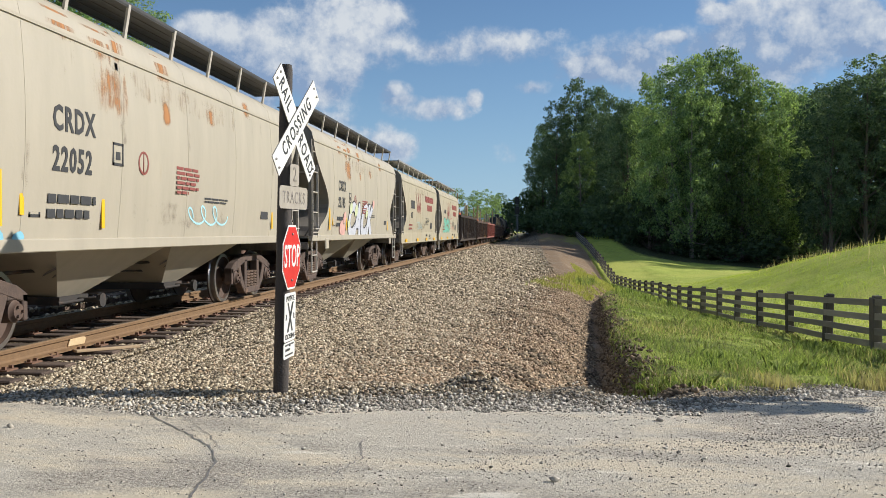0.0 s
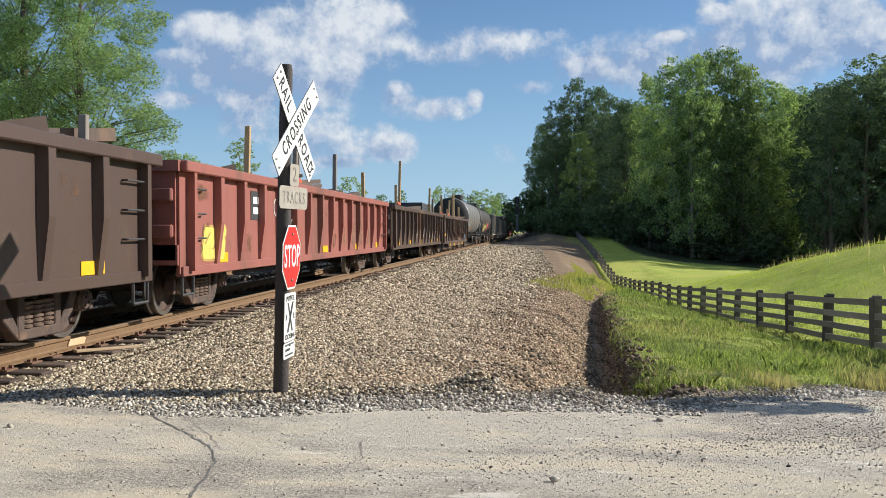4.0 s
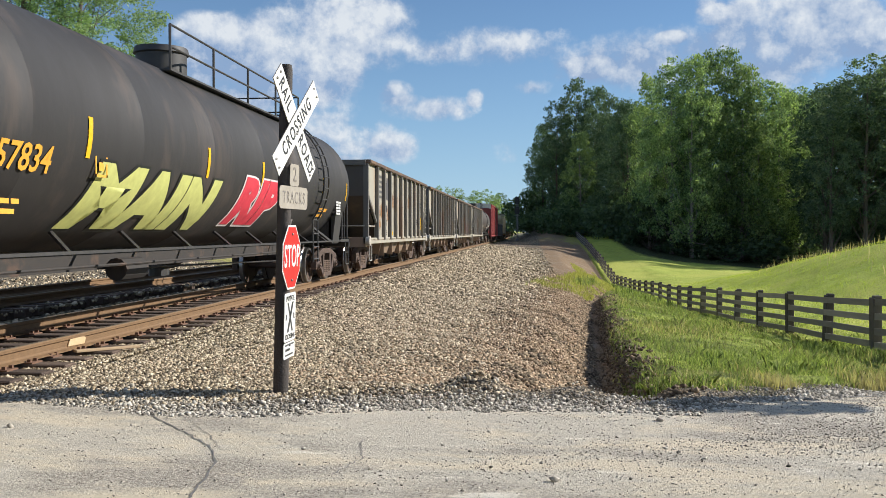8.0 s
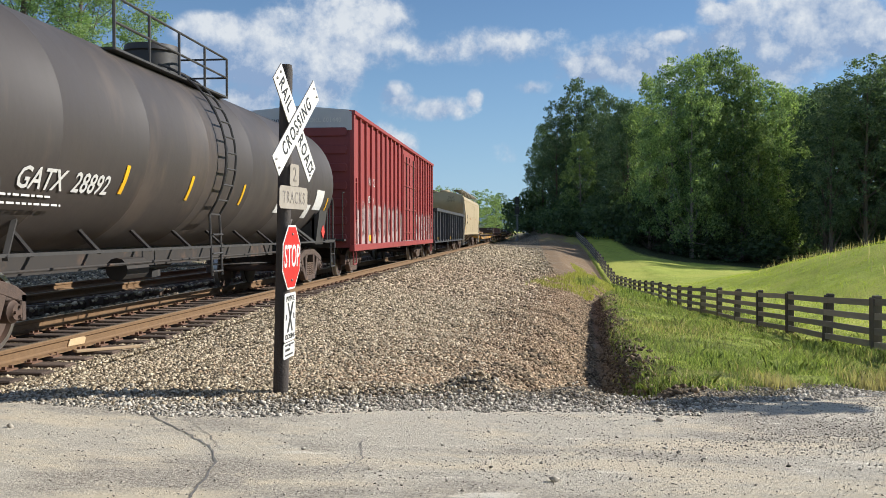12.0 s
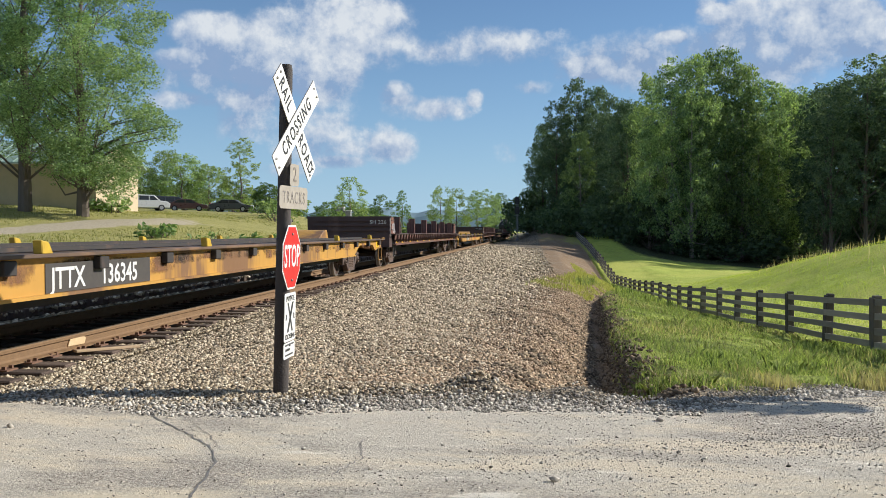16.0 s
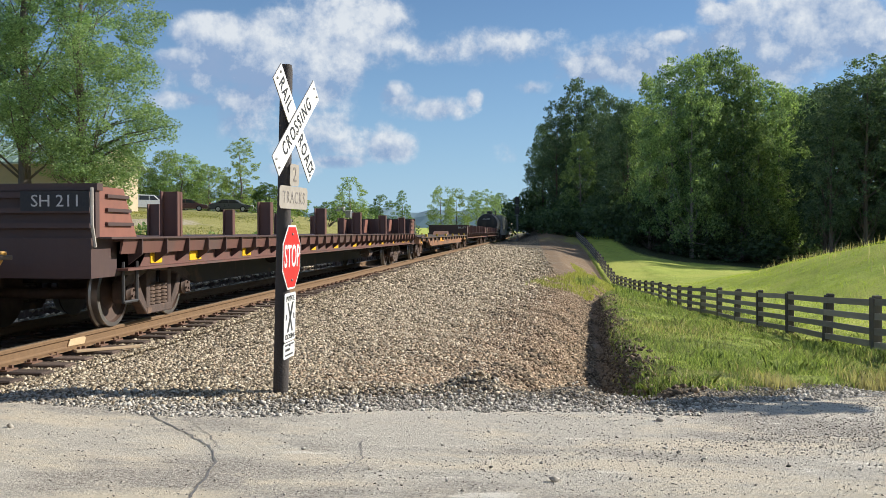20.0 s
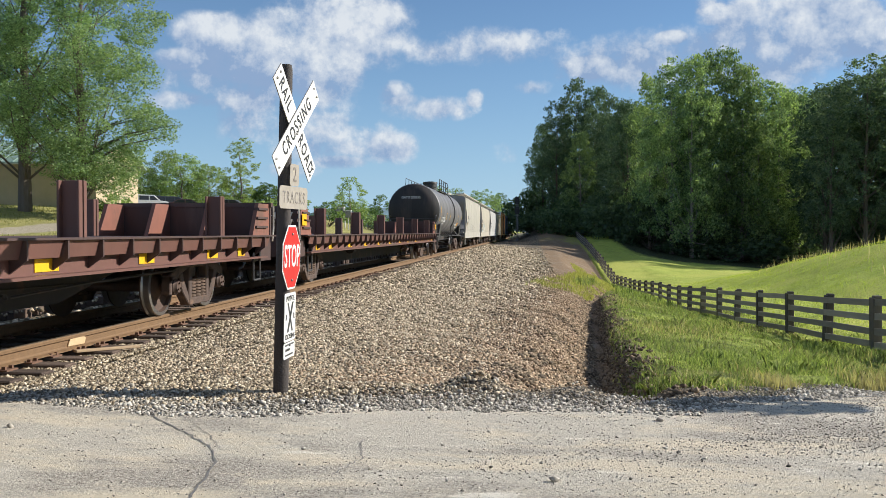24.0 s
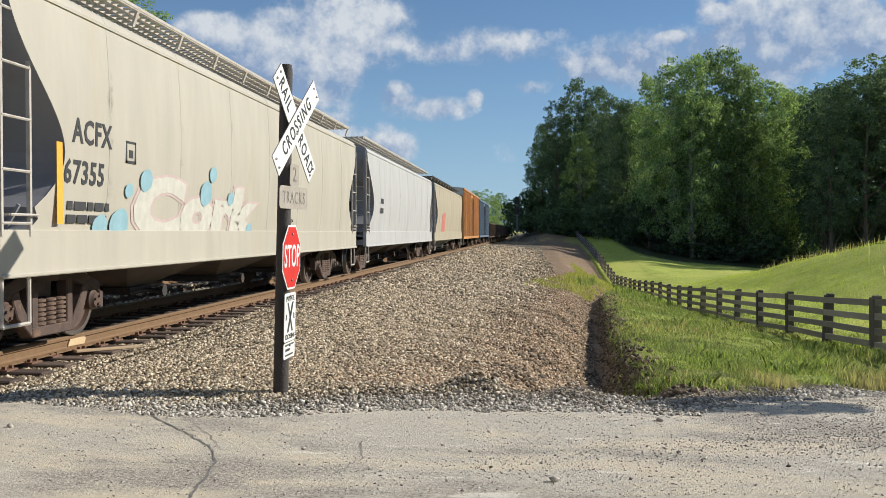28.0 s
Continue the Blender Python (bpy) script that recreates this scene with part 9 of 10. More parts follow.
for x, z in ((-0.5, 1.6), (0.12, 1.2), (0.5, 1.2)):
    part("post", Mesh().box(x - 0.05, x + 0.05, -0.05, 0.05, -0.3, z), sign_white, relay)
stand(relay, -11.3, 100)

# ------------------------------------------------------------------ the house
wall_paint = surface("tan stucco", (0.56, 0.45, 0.29), (0.49, 0.39, 0.25), 1.5, 0.9, bump=0.3, bump_scale=30.0)
roof_metal = surface("pale green metal roof", (0.32, 0.42, 0.36), (0.26, 0.35, 0.30), 2.0, 0.5, 0.2)
trim_white = surface("white trim paint", (0.72, 0.71, 0.68), (0.62, 0.60, 0.57), 6.0, 0.6)
window_glass = surface("dark window glass", (0.02, 0.025, 0.03), (0.03, 0.03, 0.035), 3.0, 0.08)


def build_house():
    h = tagged(new("house"), "low tan house with a pale green metal roof among trees", "house")
    h.matrix_basis = pose(-30.7, 59.2, 2.85)
    wall = part("wall", Mesh().box(-24, 0, 0, 0.25, 0, 3.4).box(-24, 0, 6.4, 6.65, 0, 3.4).box(-0.25, 0, 0.25, 6.4, 0, 3.4).box(-24, -23.75, 0.25, 6.4, 0, 3.4), wall_paint, h)
    for a, b in ((-0.25, 0.0), (-24.0, -23.75)):
        part("gable", Mesh().prism([(0, 3.4), (6.65, 3.4), (3.3, 5.0)], "x", a, b), wall_paint, h)
    for q, s in enumerate((((-0.45, 3.25), (3.32, 5.08), (3.32, 5.2), (-0.45, 3.37)), ((7.1, 3.25), (3.32, 5.08), (3.32, 5.2), (7.1, 3.37)))):
        r = part("roof", Mesh().prism(list(s), "x", -24.5, 0.5), roof_metal, h)
        if q == 0:
            for k in range(26):
                part("seam", Mesh().beam((-24.2 + k * 0.96, -0.45, 3.39), (-24.2 + k * 0.96, 3.30, 5.22), 0.04, 0.05), roof_metal, r)
    part("gutter", Mesh().box(-24.4, 0.4, -0.56, -0.45, 3.2, 3.3), trim_white, h)
    for x, y in ((-15.5, 0), (-19.5, 0)):
        w = part("window", Mesh().box(x - 0.65, x + 0.65, -0.03, 0.0, 1.0, 2.3), trim_white, h)
        part("pane", Mesh().box(x - 0.55, x + 0.55, -0.035, -0.031, 1.1, 2.2), window_glass, w)
    d = part("door", Mesh().box(-13.0, -12.1, -0.03, 0.0, 0, 2.05), trim_white, h)
    part("handle", Mesh().rod((-12.2, -0.08, 1.0), (-12.2, -0.03, 1.0), 0.03), mast_grey, d)


build_house()


# ------------------------------------------------------------------ parked vehicles
tyre_rubber = surface("black tyre rubber", (0.02, 0.02, 0.02), (0.03, 0.03, 0.03), 20.0, 0.9)
rim_metal = surface("dull alloy rim", (0.45, 0.45, 0.46), (0.35, 0.35, 0.36), 9.0, 0.4, 0.8)
lamp_red = surface("red tail lamp", (0.45, 0.03, 0.02), (0.35, 0.02, 0.02), 9.0, 0.25)
lamp_clear = surface("clear headlamp", (0.7, 0.7, 0.7), (0.6, 0.6, 0.6), 9.0, 0.15)


def vehicle(name, label, rgb, prof, glass, length, r, f, turn, width=1.8):
    """A car from its side outline; x is along it, front at +x."""
    v = tagged(new(name), label, "car")
    paint = surface("vehicle paint", rgb, tuple(c * 0.92 for c in rgb), 3.0, 0.3, 0.1)
    part("body", Mesh().prism(prof, "y", -width / 2, width / 2), paint, v, bevel=0.06)
    for s in (-1, 1):
        y0, y1 = sorted((s * width / 2, s * (width / 2 + 0.012)))
        for g in glass:
            part("window", Mesh().prism(g, "y", y0, y1), window_glass, v)
        for x in (-length * 0.29, length * 0.30):
            w = part("wheel", Mesh().lathe([(s * (width / 2 - 0.2), 0.28), (s * (width / 2 - 0.2), 0.33), (s * (width / 2 + 0.02), 0.33), (s * (width / 2 + 0.02), 0.22)], (x, 0, 0.33), "y", 18), tyre_rubber, v)
            part("rim", Mesh().lathe([(s * (width / 2 + 0.01), 0.22), (s * (width / 2 + 0.03), 0.20), (s * (width / 2 + 0.025), 0.05)], (x, 0, 0.33), "y", 14), rim_metal, w)
        part("tail_lamp", Mesh().box(-length / 2 - 0.01, -length / 2 + 0.08, *sorted((s * width * 0.32, s * width * 0.46)), 0.75, 1.05), lamp_red, v)
        part("headlamp", Mesh().box(length / 2 - 0.12, length / 2 + 0.01, *sorted((s * width * 0.28, s * width * 0.46)), 0.62, 0.8), lamp_clear, v)
    stand(v, r, f, turn)
    return v


VAN = [(-2.4, 0.3), (2.35, 0.3), (2.4, 0.75), (2.1, 1.0), (1.35, 1.1), (0.7, 1.68), (-1.9, 1.76), (-2.3, 1.15)]
SEDAN = [(-2.35, 0.3), (2.35, 0.3), (2.35, 0.72), (1.3, 0.92), (0.55, 1.38), (-0.9, 1.42), (-1.7, 1.0), (-2.35, 0.92)]
VAN_GLASS = [[(-2.0, 1.15), (-1.0, 1.15), (-1.0, 1.6), (-1.85, 1.6)], [(-0.9, 1.15), (0.1, 1.15), (0.1, 1.6), (-0.9, 1.6)], [(0.2, 1.15), (1.1, 1.15), (0.62, 1.58), (0.2, 1.6)]]
SEDAN_GLASS = [[(-1.4, 0.98), (-0.2, 0.98), (-0.2, 1.34), (-0.95, 1.36)], [(-0.1, 0.98), (1.0, 0.98), (0.48, 1.32), (-0.1, 1.34)]]
vehicle("van", "silver minivan parked on the lawn", (0.55, 0.55, 0.55), VAN, VAN_GLASS, 4.8, -32.2, 95, 38)
vehicle("car", "dark suv parked behind the van", (0.05, 0.055, 0.06), VAN, VAN_GLASS, 4.8, -33.0, 107, 30)
vehicle("car", "dark grey saloon car on the lawn", (0.06, 0.065, 0.07), SEDAN, SEDAN_GLASS, 4.7, -24.1, 100, 8)
vehicle("car", "old maroon car parked by the bushes", (0.12, 0.05, 0.045), SEDAN, SEDAN_GLASS, 4.7, -30.4, 104, 20)


# ------------------------------------------------------------------ ballast, grit and grass
def stone_form(rng):
    """An angular broken stone: a knocked-about block."""
    v = np.array([(x, y, z) for z in (-1, 1) for y in (-1, 1) for x in (-1, 1)], dtype=float) * 0.62
    f = np.array([(0, 2, 3), (0, 3, 1), (4, 5, 7), (4, 7, 6), (0, 1, 5), (0, 5, 4), (1, 3, 7), (1, 7, 5), (3, 2, 6), (3, 6, 7), (2, 0, 4), (2, 4, 6)])
    return v * rng.uniform(0.55, 1.45, 3) * (1 + rng.normal(0, 0.27, v.shape)), f


def scatter(name, x, y, size, mat, seed, squash=0.85, lift=0.38, z=None):
    """Stones at the given places as one object."""
    rng = np.random.default_rng(seed)
    n = len(x)
    z = ground_z(x, y) if z is None else z
    forms = [stone_form(rng) for _ in range(12)]
    V, F = [], []
    pick = rng.integers(0, 12, n)
    o = 0
    for k in range(12):
        m = pick == k
        c = int(m.sum())
        if not c:
            continue
        v, f = forms[k]
        q = rng.normal(size=(c, 4))
        q /= np.linalg.norm(q, axis=1)[:, None]
        w, a, b, d = q.T
        R = np.stack([1 - 2 * (b * b + d * d), 2 * (a * b - d * w), 2 * (a * d + b * w), 2 * (a * b + d * w), 1 - 2 * (a * a + d * d), 2 * (b * d - a * w), 2 * (a * d - b * w), 2 * (b * d + a * w), 1 - 2 * (a * a + b * b)], -1).reshape(c, 3, 3)
        p = np.einsum("nij,vj->nvi", R, v) * size[m][:, None, None]
        p[:, :, 2] *= squash
        p += np.stack([x[m], y[m], z[m] + size[m] * lift], -1)[:, None, :]
        V.append(p.reshape(-1, 3))
        F.append((f[None] + (np.arange(c) * 8)[:, None, None]).reshape(-1) + o)
        o += c * 8
    return new(name, raw_mesh(name, np.concatenate(V), 3, mat, np.concatenate(F)))


def stone_material(name, dark, light, warm):
    m = bpy.data.materials.new(name)
    m.use_nodes = True
    N, L = m.node_tree.nodes, m.node_tree.links
    p = N["Principled BSDF"]
    p.inputs["Roughness"].default_value = 0.9
    p.inputs["Specular IOR Level"].default_value = 0.25
    g = N.new("ShaderNodeNewGeometry")
    r = N.new("ShaderNodeValToRGB")
    e = r.color_ramp.elements
    e[0].color, e[1].color = (*dark, 1), (*light, 1)
    k = r.color_ramp.elements.new(0.5)
    k.color = (*warm, 1)
    L.new(g.outputs["Random Per Island"], r.inputs[0])
    co = N.new("ShaderNodeTexCoord")
    n = N.new("ShaderNodeTexNoise")
    n.inputs["Scale"].default_value, n.inputs["Detail"].default_value = 45.0, 4.0
    L.new(co.outputs["Object"], n.inputs["Vector"])
    mx = N.new("ShaderNodeMixRGB")
    mx.blend_type = "OVERLAY"
    mx.inputs[0].default_value = 0.5
    L.new(r.outputs[0], mx.inputs[1])
    L.new(n.outputs[0], mx.inputs[2])
    L.new(mx.outputs[0], p.inputs["Base Color"])
    return m


ballast_mat = stone_material("crushed ballast stone", (0.07, 0.056, 0.04), (0.78, 0.66, 0.47), (0.36, 0.285, 0.18))
grey_mat = stone_material("grey verge stone", (0.13, 0.115, 0.09), (0.70, 0.64, 0.53), (0.38, 0.34, 0.27))
clay_mat = stone_material("clay clods", (0.18, 0.125, 0.075), (0.60, 0.46, 0.30), (0.37, 0.265, 0.165))

# bed stones: oily, and darkened further to hold the shade under the cars
oily_shade_mat = stone_material("oily ballast with shade in its colour", (0.035, 0.027, 0.019), (0.17, 0.125, 0.08), (0.085, 0.062, 0.039))
earth_mat = stone_material("dark earth", (0.07, 0.054, 0.036), (0.34, 0.26, 0.165), (0.18, 0.135, 0.085))


def build_stones():
    rng = np.random.default_rng(12)
    # ballast: dense close by, thinner and coarser with distance
    xs, ys, ss = [], [], []
    for y0, y1, dens, s in ((7.0, 11, 1900, 0.0165), (11, 16, 1250, 0.019), (16, 24, 560, 0.025), (24, 36, 190, 0.036), (36, 60, 90, 0.043), (60, 100, 30, 0.06)):
        n = int(dens * 9.0 * (y1 - y0))
        x, y = rng.uniform(-7.6, 1.6, n), rng.uniform(y0, y1, n)
        edge = np.interp(y, [7, 9, 12, 15, 30, 60, 150], [-1.2, -0.6, -0.9, -1.0, -0.2, 0.5, -0.6]) + rng.normal(0, 0.55, n)
        keep = (x < edge) & (y > road_edge(x) + np.interp(x, [-5, -3.4, -2.4, 2], [-0.05, 0.1, 0.75, 1.0]) + rng.normal(0, 0.15, n))
        on_rail = (np.abs(np.abs(x - TRACK_X) - 0.755) < 0.10)
        keep &= ~on_rail
        xs.append(x[keep]), ys.append(y[keep]), ss.append(s * rng.uniform(0.6, 1.35, keep.sum()))
    x, y, s = np.concatenate(xs), np.concatenate(ys), np.concatenate(ss)
    z = ground_z(x, y)
    bed = np.abs(x - TRACK_X) < 1.5
    z = np.where(bed, -0.235, z)
    dark = np.abs(x - TRACK_X) < 0.9
    tagged(scatter("ballast_stones", x[~dark], y[~dark], s[~dark], ballast_mat, 13, z=z[~dark]), "loose crushed stone ballast beside the rails", "gravel", kind="stuff")
    tagged(scatter("bed_stones", x[dark], y[dark], s[dark], oily_shade_mat, 20, z=z[dark]), "oily ballast between the rails with shade painted in", "gravel", kind="stuff")
    # stones left of the near rail, between and beyond the two tracks
    n = 15000
    x, y = rng.uniform(-15.5, -7.0, n), rng.uniform(6, 40, n)
    k = (np.abs(np.abs(x - TRACK_X) - 0.755) > 0.1) & (np.abs(np.abs(x - TRACK2_X) - 0.755) > 0.1)
    x, y = x[k], y[k]
    z = np.where((np.abs(x - TRACK_X) < 1.5) | (np.abs(x - TRACK2_X) < 1.5), -0.235, ground_z(x, y))
    tagged(scatter("ballast_stones", x, y, 0.04 * rng.uniform(0.6, 1.4, len(x)), ballast_mat, 17, z=z), "crushed stone between the two tracks", "gravel", kind="stuff")
    # grey stones of the road verge
    n = 26000
    x = rng.uniform(-5.5, 6.5, n)
    y = road_edge(x) + np.abs(rng.normal(0, 0.42, n)) - 0.15 + 0.12 * np.sin(x * 2.1) * np.sin(x * 0.7)
    tagged(scatter("verge_stones", x, y, 0.0075 * rng.uniform(0.5, 2.0, n) * np.where(rng.random(n) < 0.12, 1.8, 1.0), grey_mat, 14, z=ground_z(x, y) + 0.01), "pale grey stones along the road edge", "gravel", kind="stuff")
    # grit on the road, thicker to the right and in drifts
    n = 120000
    x, y = rng.uniform(-4.5, 6.5, n), rng.uniform(3.4, 10.5, n)
    drift = 0.5 + 0.5 * np.sin(x * 1.9 + 1.6 * np.sin(y * 1.4)) * np.sin(y * 2.3 + 1.1 * np.sin(x * 1.2))
    zone = np.exp(-(((x - 1.9) / 1.3) ** 2 + ((y - 6.6) / 0.9) ** 2)) + 0.6 * np.exp(-(((x + 0.4) / 0.7) ** 2 + ((y - 5.4) / 0.5) ** 2))
    k = (y < road_edge(x)) & (rng.random(n) < np.clip(0.10 + (x + 0.3) * 0.09, 0.07, 0.5) * (0.35 + drift) + 0.8 * zone * drift)
    x, y = x[k], y[k]
    s = 0.0046 * rng.uniform(0.4, 1.5, len(x)) * np.where(rng.random(len(x)) < 0.02, 2.0, 1.0)
    tagged(scatter("road_grit", x, y, s, grey_mat, 15, z=ground_z(x, y) + 0.02), "small loose grit scattered on the asphalt", "gravel", kind="stuff")
    # clods on the clay bank
    n = 44000
    y = 9.0 + 40 * rng.random(n) ** 1.6
    x = ditch_x(y) - np.abs(rng.normal(0, 1.75, n)) - 0.05
    tagged(scatter("clay_clods", x, y, 0.017 * rng.uniform(0.4, 1.9, n), clay_mat, 16), "crumbling clods on the eroded clay bank", "soil", kind="stuff")
    # broken earth on both walls of the gully, and dark litter on the bank
    n = 15000
    y = 9.1 + 30 * rng.random(n) ** 1.8
    x = ditch_x(y) + rng.normal(0.12, 0.30, n)
    tagged(scatter("gully_earth", x, y, 0.019 * rng.uniform(0.4, 2.2, n), earth_mat, 18), "dark crumbled earth along the gully", "soil", kind="stuff")
    n = 1500
    k = rng.integers(0, 9, n)
    cx, cy = np.array([-0.25, 0.15, 0.5, -0.6, 0.9, 0.0, 0.75, 1.0, -0.9])[k], np.array([11.2, 13.0, 16.5, 19.5, 21.0, 9.7, 12.2, 25.0, 30.0])[k]
    x, y = cx + rng.normal(0, 0.22, n), cy + rng.normal(0, 0.3, n) + (k % 3) * 0.3
    tagged(scatter("earth_litter", x, y, 0.024 * rng.uniform(0.4, 2.0, n), earth_mat, 19), "patches of dark clods and litter on the bank", "soil", kind="stuff")


build_stones()
rnd = random.Random(9)
for px, py, s in ((0.02 + 0.12, 5.42, 0.032), (-3.9, 6.2, 0.024), (1.05, 7.35, 0.028), (3.0, 6.75, 0.026), (-1.6, 6.0, 0.015), (2.2, 5.2, 0.02)):
    x, y = np.array([px]), np.array([py])
    tagged(scatter("stone", x, y, np.array([s]), grey_mat, int(px * 100) + 500, z=ground_z(x, y) + 0.022), "single loose stone lying on the asphalt", "stone", group="loose stones on the road")

# cracks across the asphalt
crack_tar = surface("dark crack filler", (0.15, 0.14, 0.122), (0.21, 0.195, 0.17), 30.0, 0.95)


def crack(points, w, seed):
    rnd = random.Random(seed)
    m = Mesh()
    pts = []
    for (x, y), (x2, y2) in zip(points, points[1:]):
        for k in range(10):
            u = k / 10
            pts.append((x + (x2 - x) * u + rnd.uniform(-0.012, 0.012), y + (y2 - y) * u + rnd.uniform(-0.012, 0.012)))
    pts.append(points[-1])
    zs = ground_z([p[0] for p in pts], [p[1] for p in pts]) + 0.0245
    L, R = [], []
    for k, (x, y) in enumerate(pts):
        a, b = pts[max(0, k - 1)], pts[min(len(pts) - 1, k + 1)]
        d = Vector((b[0] - a[0], b[1] - a[1])).normalized()
        ww = w * rnd.uniform(0.35, 1.0)
        L.append((x - d.y * ww, y + d.x * ww, float(zs[k])))
        R.append((x + d.y * ww, y - d.x * ww, float(zs[k])))
    n = len(pts)
    m.add(L + R, [(k, k + 1, n + k + 1, n + k) for k in range(n - 1)])
    part("crack", m, crack_tar, road)


for pts, w in (([ahead(-2.45, 7.2), ahead(-1.95, 6.6), ahead(-1.65, 6.2), ahead(-1.5, 5.75), ahead(-1.45, 5.0)], 0.010), ([ahead(-2.2, 7.25), ahead(-1.75, 6.55), ahead(-1.58, 6.15)], 0.005),
               ([ahead(4.1, 9.2), ahead(5.4, 9.35), ahead(6.5, 9.8)], 0.03), ([ahead(3.9, 9.0), ahead(4.7, 8.6), ahead(6.0, 8.9)], 0.012), ([ahead(-0.6, 6.4), ahead(-0.55, 5.9), ahead(-0.7, 5.5)], 0.006)):
    crack(pts, w, int(w * 1000))


def blade_material(name, dark, light):
    m = leaf_material(name, dark, light, 0.2)
    return m


grass_green = blade_material("green grass blades", (0.105, 0.155, 0.05), (0.40, 0.46, 0.17))
grass_olive = blade_material("olive weed blades", (0.11, 0.125, 0.05), (0.30, 0.30, 0.14))
grass_pasture = blade_material("bright pasture blades", (0.40, 0.49, 0.08), (0.70, 0.76, 0.18))
grass_bank = blade_material("yellow-green bank grass", (0.26, 0.28, 0.07), (0.52, 0.50, 0.17))
grass_lawn = blade_material("mown lawn blades", (0.20, 0.205, 0.06), (0.44, 0.41, 0.16))
grass_dry = blade_material("dry straw blades", (0.36, 0.31, 0.18), (0.62, 0.54, 0.34))


def grass(name, x, y, h, w, mat, seed, lean=0.35):
    """Tapered grass blades as one object."""
    rng = np.random.default_rng(seed)
    n = len(x)
    z = ground_z(x, y)
    a = rng.uniform(0, 2 * np.pi, n)
    hh = h * rng.uniform(0.45, 1.25, n)
    dx, dy = np.cos(a) * w / 2, np.sin(a) * w / 2
    la, ll = rng.uniform(0, 2 * np.pi, n), hh * lean * rng.random(n)
    tx, ty = x + np.cos(la) * ll, y + np.sin(la) * ll
    mx, my = x + np.cos(la) * ll * 0.3, y + np.sin(la) * ll * 0.3
    v = np.stack([np.stack([x - dx, y - dy, z - 0.02], -1), np.stack([x + dx, y + dy, z - 0.02], -1), np.stack([mx + dx * 0.7, my + dy * 0.7, z + hh * 0.6], -1), np.stack([tx, ty, z + hh], -1), np.stack([mx - dx * 0.7, my - dy * 0.7, z + hh * 0.6], -1)], 1)
    return new(name, raw_mesh(name, v.reshape(-1, 3), 5, mat, np.arange(5 * n)))


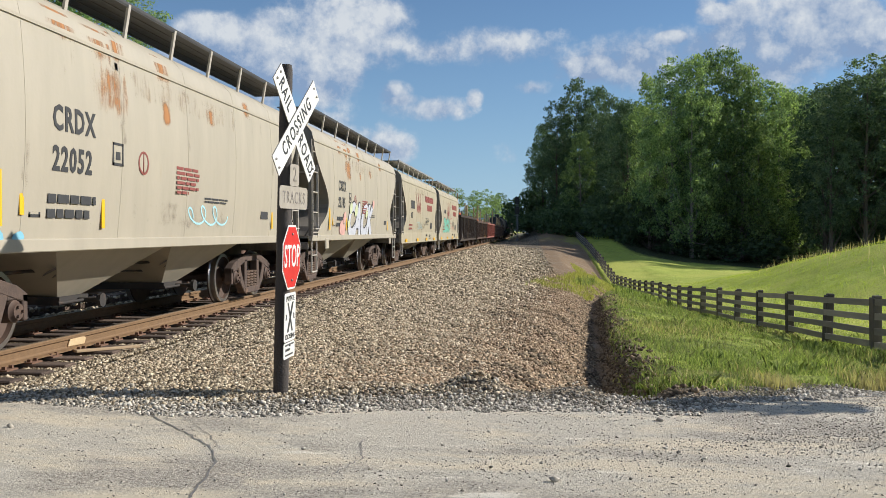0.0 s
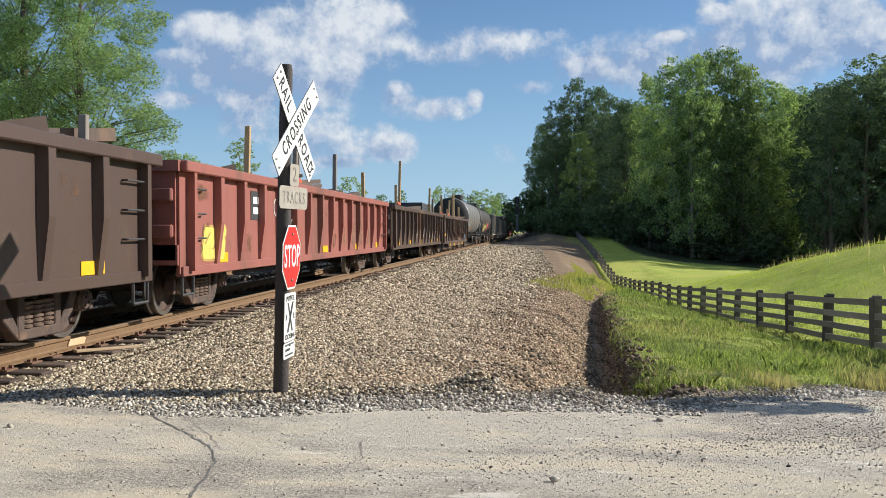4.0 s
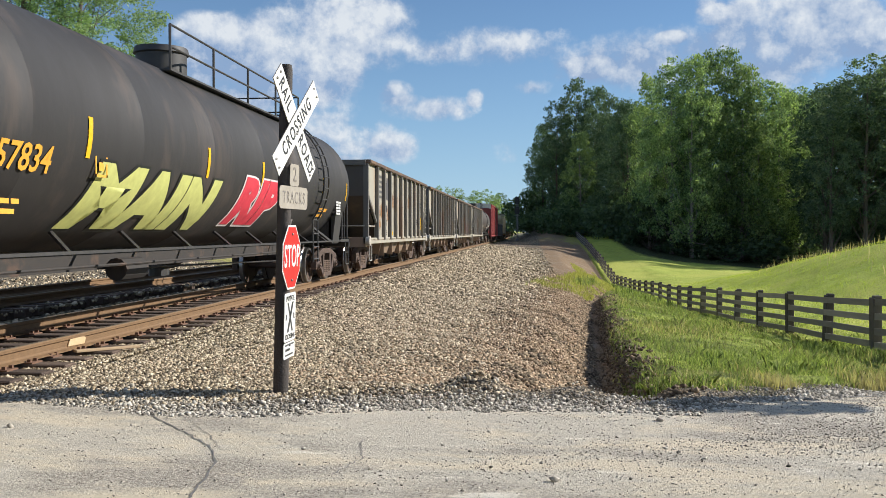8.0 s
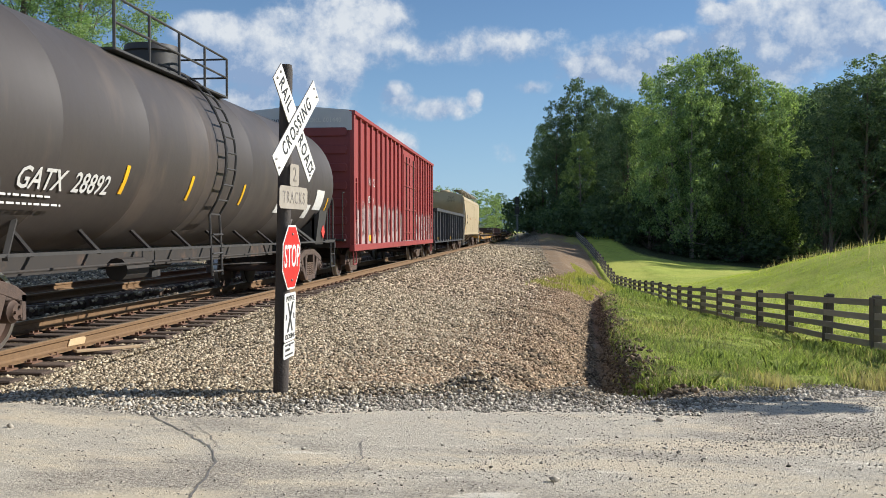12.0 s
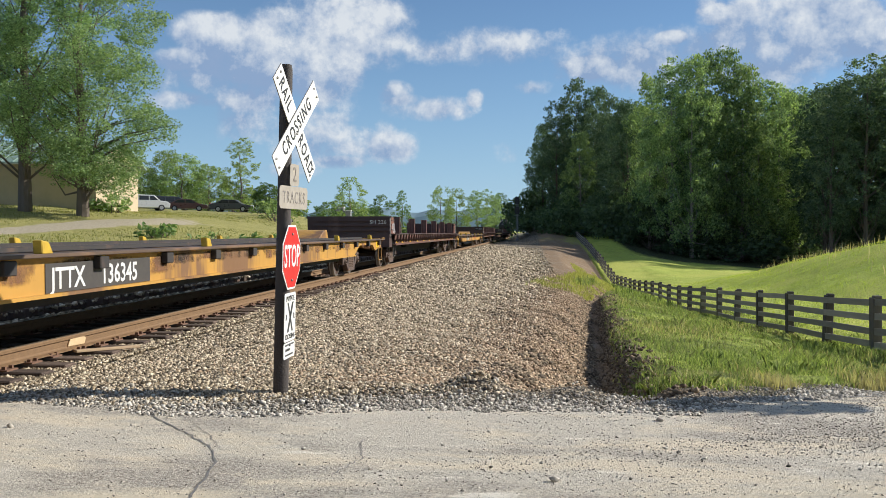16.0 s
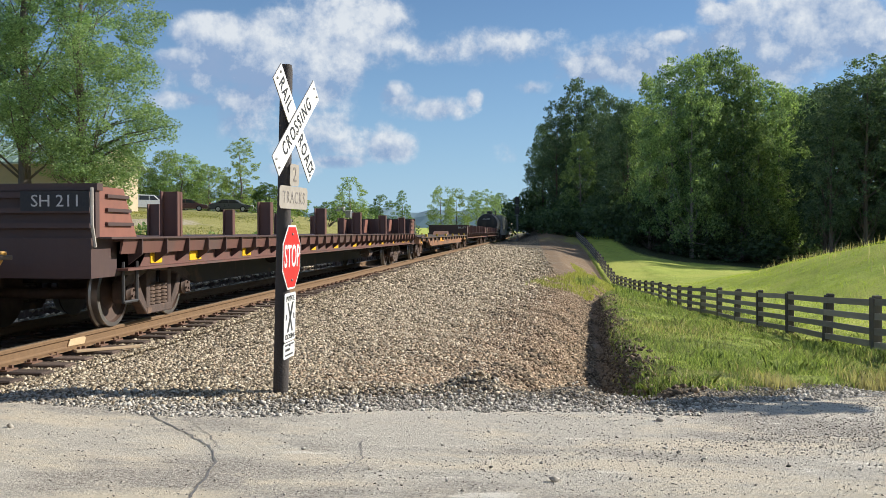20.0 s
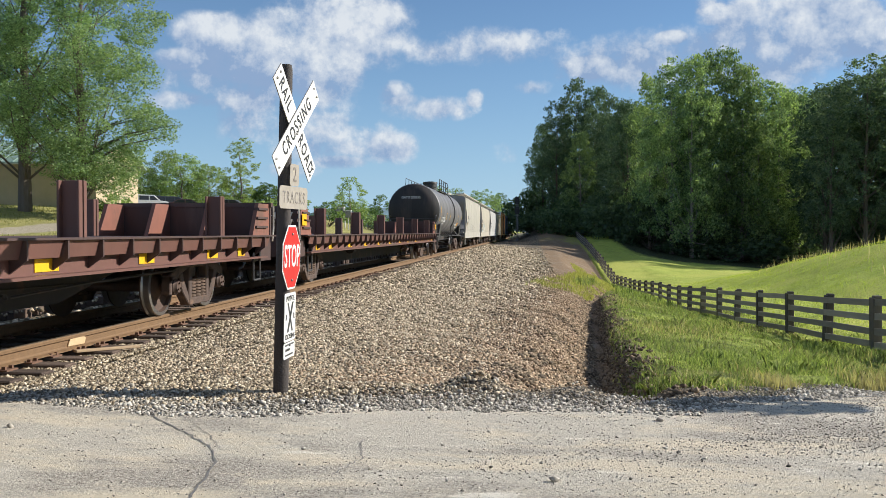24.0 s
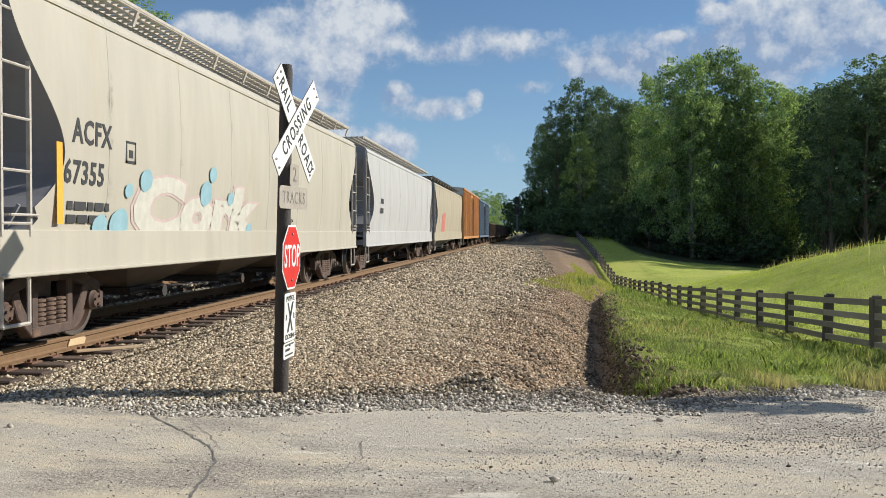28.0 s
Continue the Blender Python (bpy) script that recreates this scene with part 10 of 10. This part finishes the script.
def build_grass():
    rng = np.random.default_rng(31)
    n = 100000
    y = 9.6 + 34 * rng.random(n) ** 1.7
    x = ditch_x(y) + 0.28 + rng.random(n) ** 0.9 * (8.2 - ditch_x(y))
    keep = (y > road_edge(x) + 1.3 + rng.normal(0, 0.25, n))
    tuft = np.sin(x * 2.3 + 3 * np.sin(y * 0.7)) * np.sin(y * 1.9 + x) > -0.55 + 0.5 * rng.normal(size=n) * 0.4
    x, y = x[keep & tuft], y[keep & tuft]
    h = (0.085 + 0.05 * np.sin(x * 1.3) * np.sin(y * 0.8)) * (0.6 + 0.9 * (np.sin(x * 5.3 + 2 * np.sin(y * 2.1)) * np.sin(y * 4.7 + x) > 0.15))
    c = rng.random(len(x)) + 0.35 * np.sin(x * 0.9 + 2.0) * np.sin(y * 0.55)
    for lo, hi, mat, sd, lab in ((-9, 0.66, grass_green, 32, "lush uncut grass between the gully and the fence"), (0.66, 0.95, grass_olive, 38, "dull olive weeds among the verge grass"), (0.95, 9, grass_dry, 39, "withered stalks among the verge grass")):
        k = (c >= lo) & (c < hi)
        tagged(grass("grass", x[k], y[k], h[k], 0.011, mat, sd, 1.1), lab, "grass", kind="stuff")
    n = 9000
    x = rng.uniform(2.6, 9, n)
    y = road_edge(x) + 0.75 + np.abs(rng.normal(0, 0.8, n))
    clump = np.sin(x * 3.1) + 0.6 * np.sin(x * 7.3 + 1) > -0.3
    tagged(grass("dry_grass", x[clump], y[clump], np.full(clump.sum(), 0.15), 0.008, grass_dry, 33, 0.5), "dry straw-coloured grass tufts at the road edge", "grass", kind="stuff")
    n = 100000
    x, y = rng.uniform(7.6, 34, n), 14 + 60 * rng.random(n) ** 1.5
    tagged(grass("pasture_grass", x, y, np.full(n, 0.07), 0.02, grass_pasture, 34), "short bright pasture grass on the rise", "grass", kind="stuff")
    n = 14000
    y = 33 + 50 * rng.random(n)
    x = ditch_x(y) - 0.15 - 2.4 * rng.random(n) ** 1.2
    patchy = np.sin(x * 2.7 + y * 0.5) * np.sin(y * 0.63) > -0.35
    tagged(grass("bank_grass", x[patchy], y[patchy], np.full(patchy.sum(), 0.19), 0.016, grass_bank, 40, 0.7), "yellow-green grass on the bank above the gully", "grass", kind="stuff")
    n = 500
    y = rng.uniform(34, 66, n)
    x = 18 + rng.normal(0, 1.6, n) + (y - 45) * 0.02
    tagged(grass("seed_grass", x, y, np.full(n, 0.45), 0.02, grass_dry, 35, 0.3), "tall seeding grass along the crest of the rise", "grass", kind="stuff")
    n = 16000
    y = 40 + 80 * rng.random(n)
    x = rng.uniform(1.2, 6.8, n)
    k = (x > ditch_x(y) + 0.4) | (np.abs(x - ditch_x(y) + 1.0) < 0.3) & (y < 50)
    tagged(grass("weeds", x[k], y[k], np.full(k.sum(), 0.32), 0.05, grass_green, 36), "rank weeds on the bank beside the gully", "grass", kind="stuff")
    n = 26000
    x, y = rng.uniform(-40, -17.5, n), rng.uniform(28, 85, n)
    off = x + lane_x(y)
    k = np.abs(off) > 2.0
    x, y = x[k], y[k]
    tagged(grass("lawn_grass", x, y, np.full(len(x), 0.09), 0.04, grass_lawn, 37), "mown lawn and rough bank before the house", "grass", kind="stuff")


build_grass()

# a fresh pale weld on the near rail and a board on the ties
weld = surface("bright ground weld", (0.85, 0.68, 0.42), (0.75, 0.5, 0.25), 9.0, 0.35, 0.3)
w = tagged(part("rail_weld", Mesh().prism([(9.9, -0.13), (10.28, -0.14), (10.32, -0.06), (10.2, -0.03), (9.95, -0.04)], "x", TRACK_X + 0.755 + 0.010, TRACK_X + 0.755 + 0.035), weld, None, bevel=0.008), "bright freshly ground weld on the rail web", "rail joint")
b = tagged(part("board", Mesh().beam((TRACK_X + 0.95, 9.75, -0.16), (TRACK_X + 1.45, 10.35, -0.17), 0.09, 0.03), surface("pale splintered wood", (0.55, 0.40, 0.24), (0.42, 0.30, 0.18), 8.0, 0.9), None, bevel=0.005), "pale splintered board lying on the tie ends", "board")


motions()
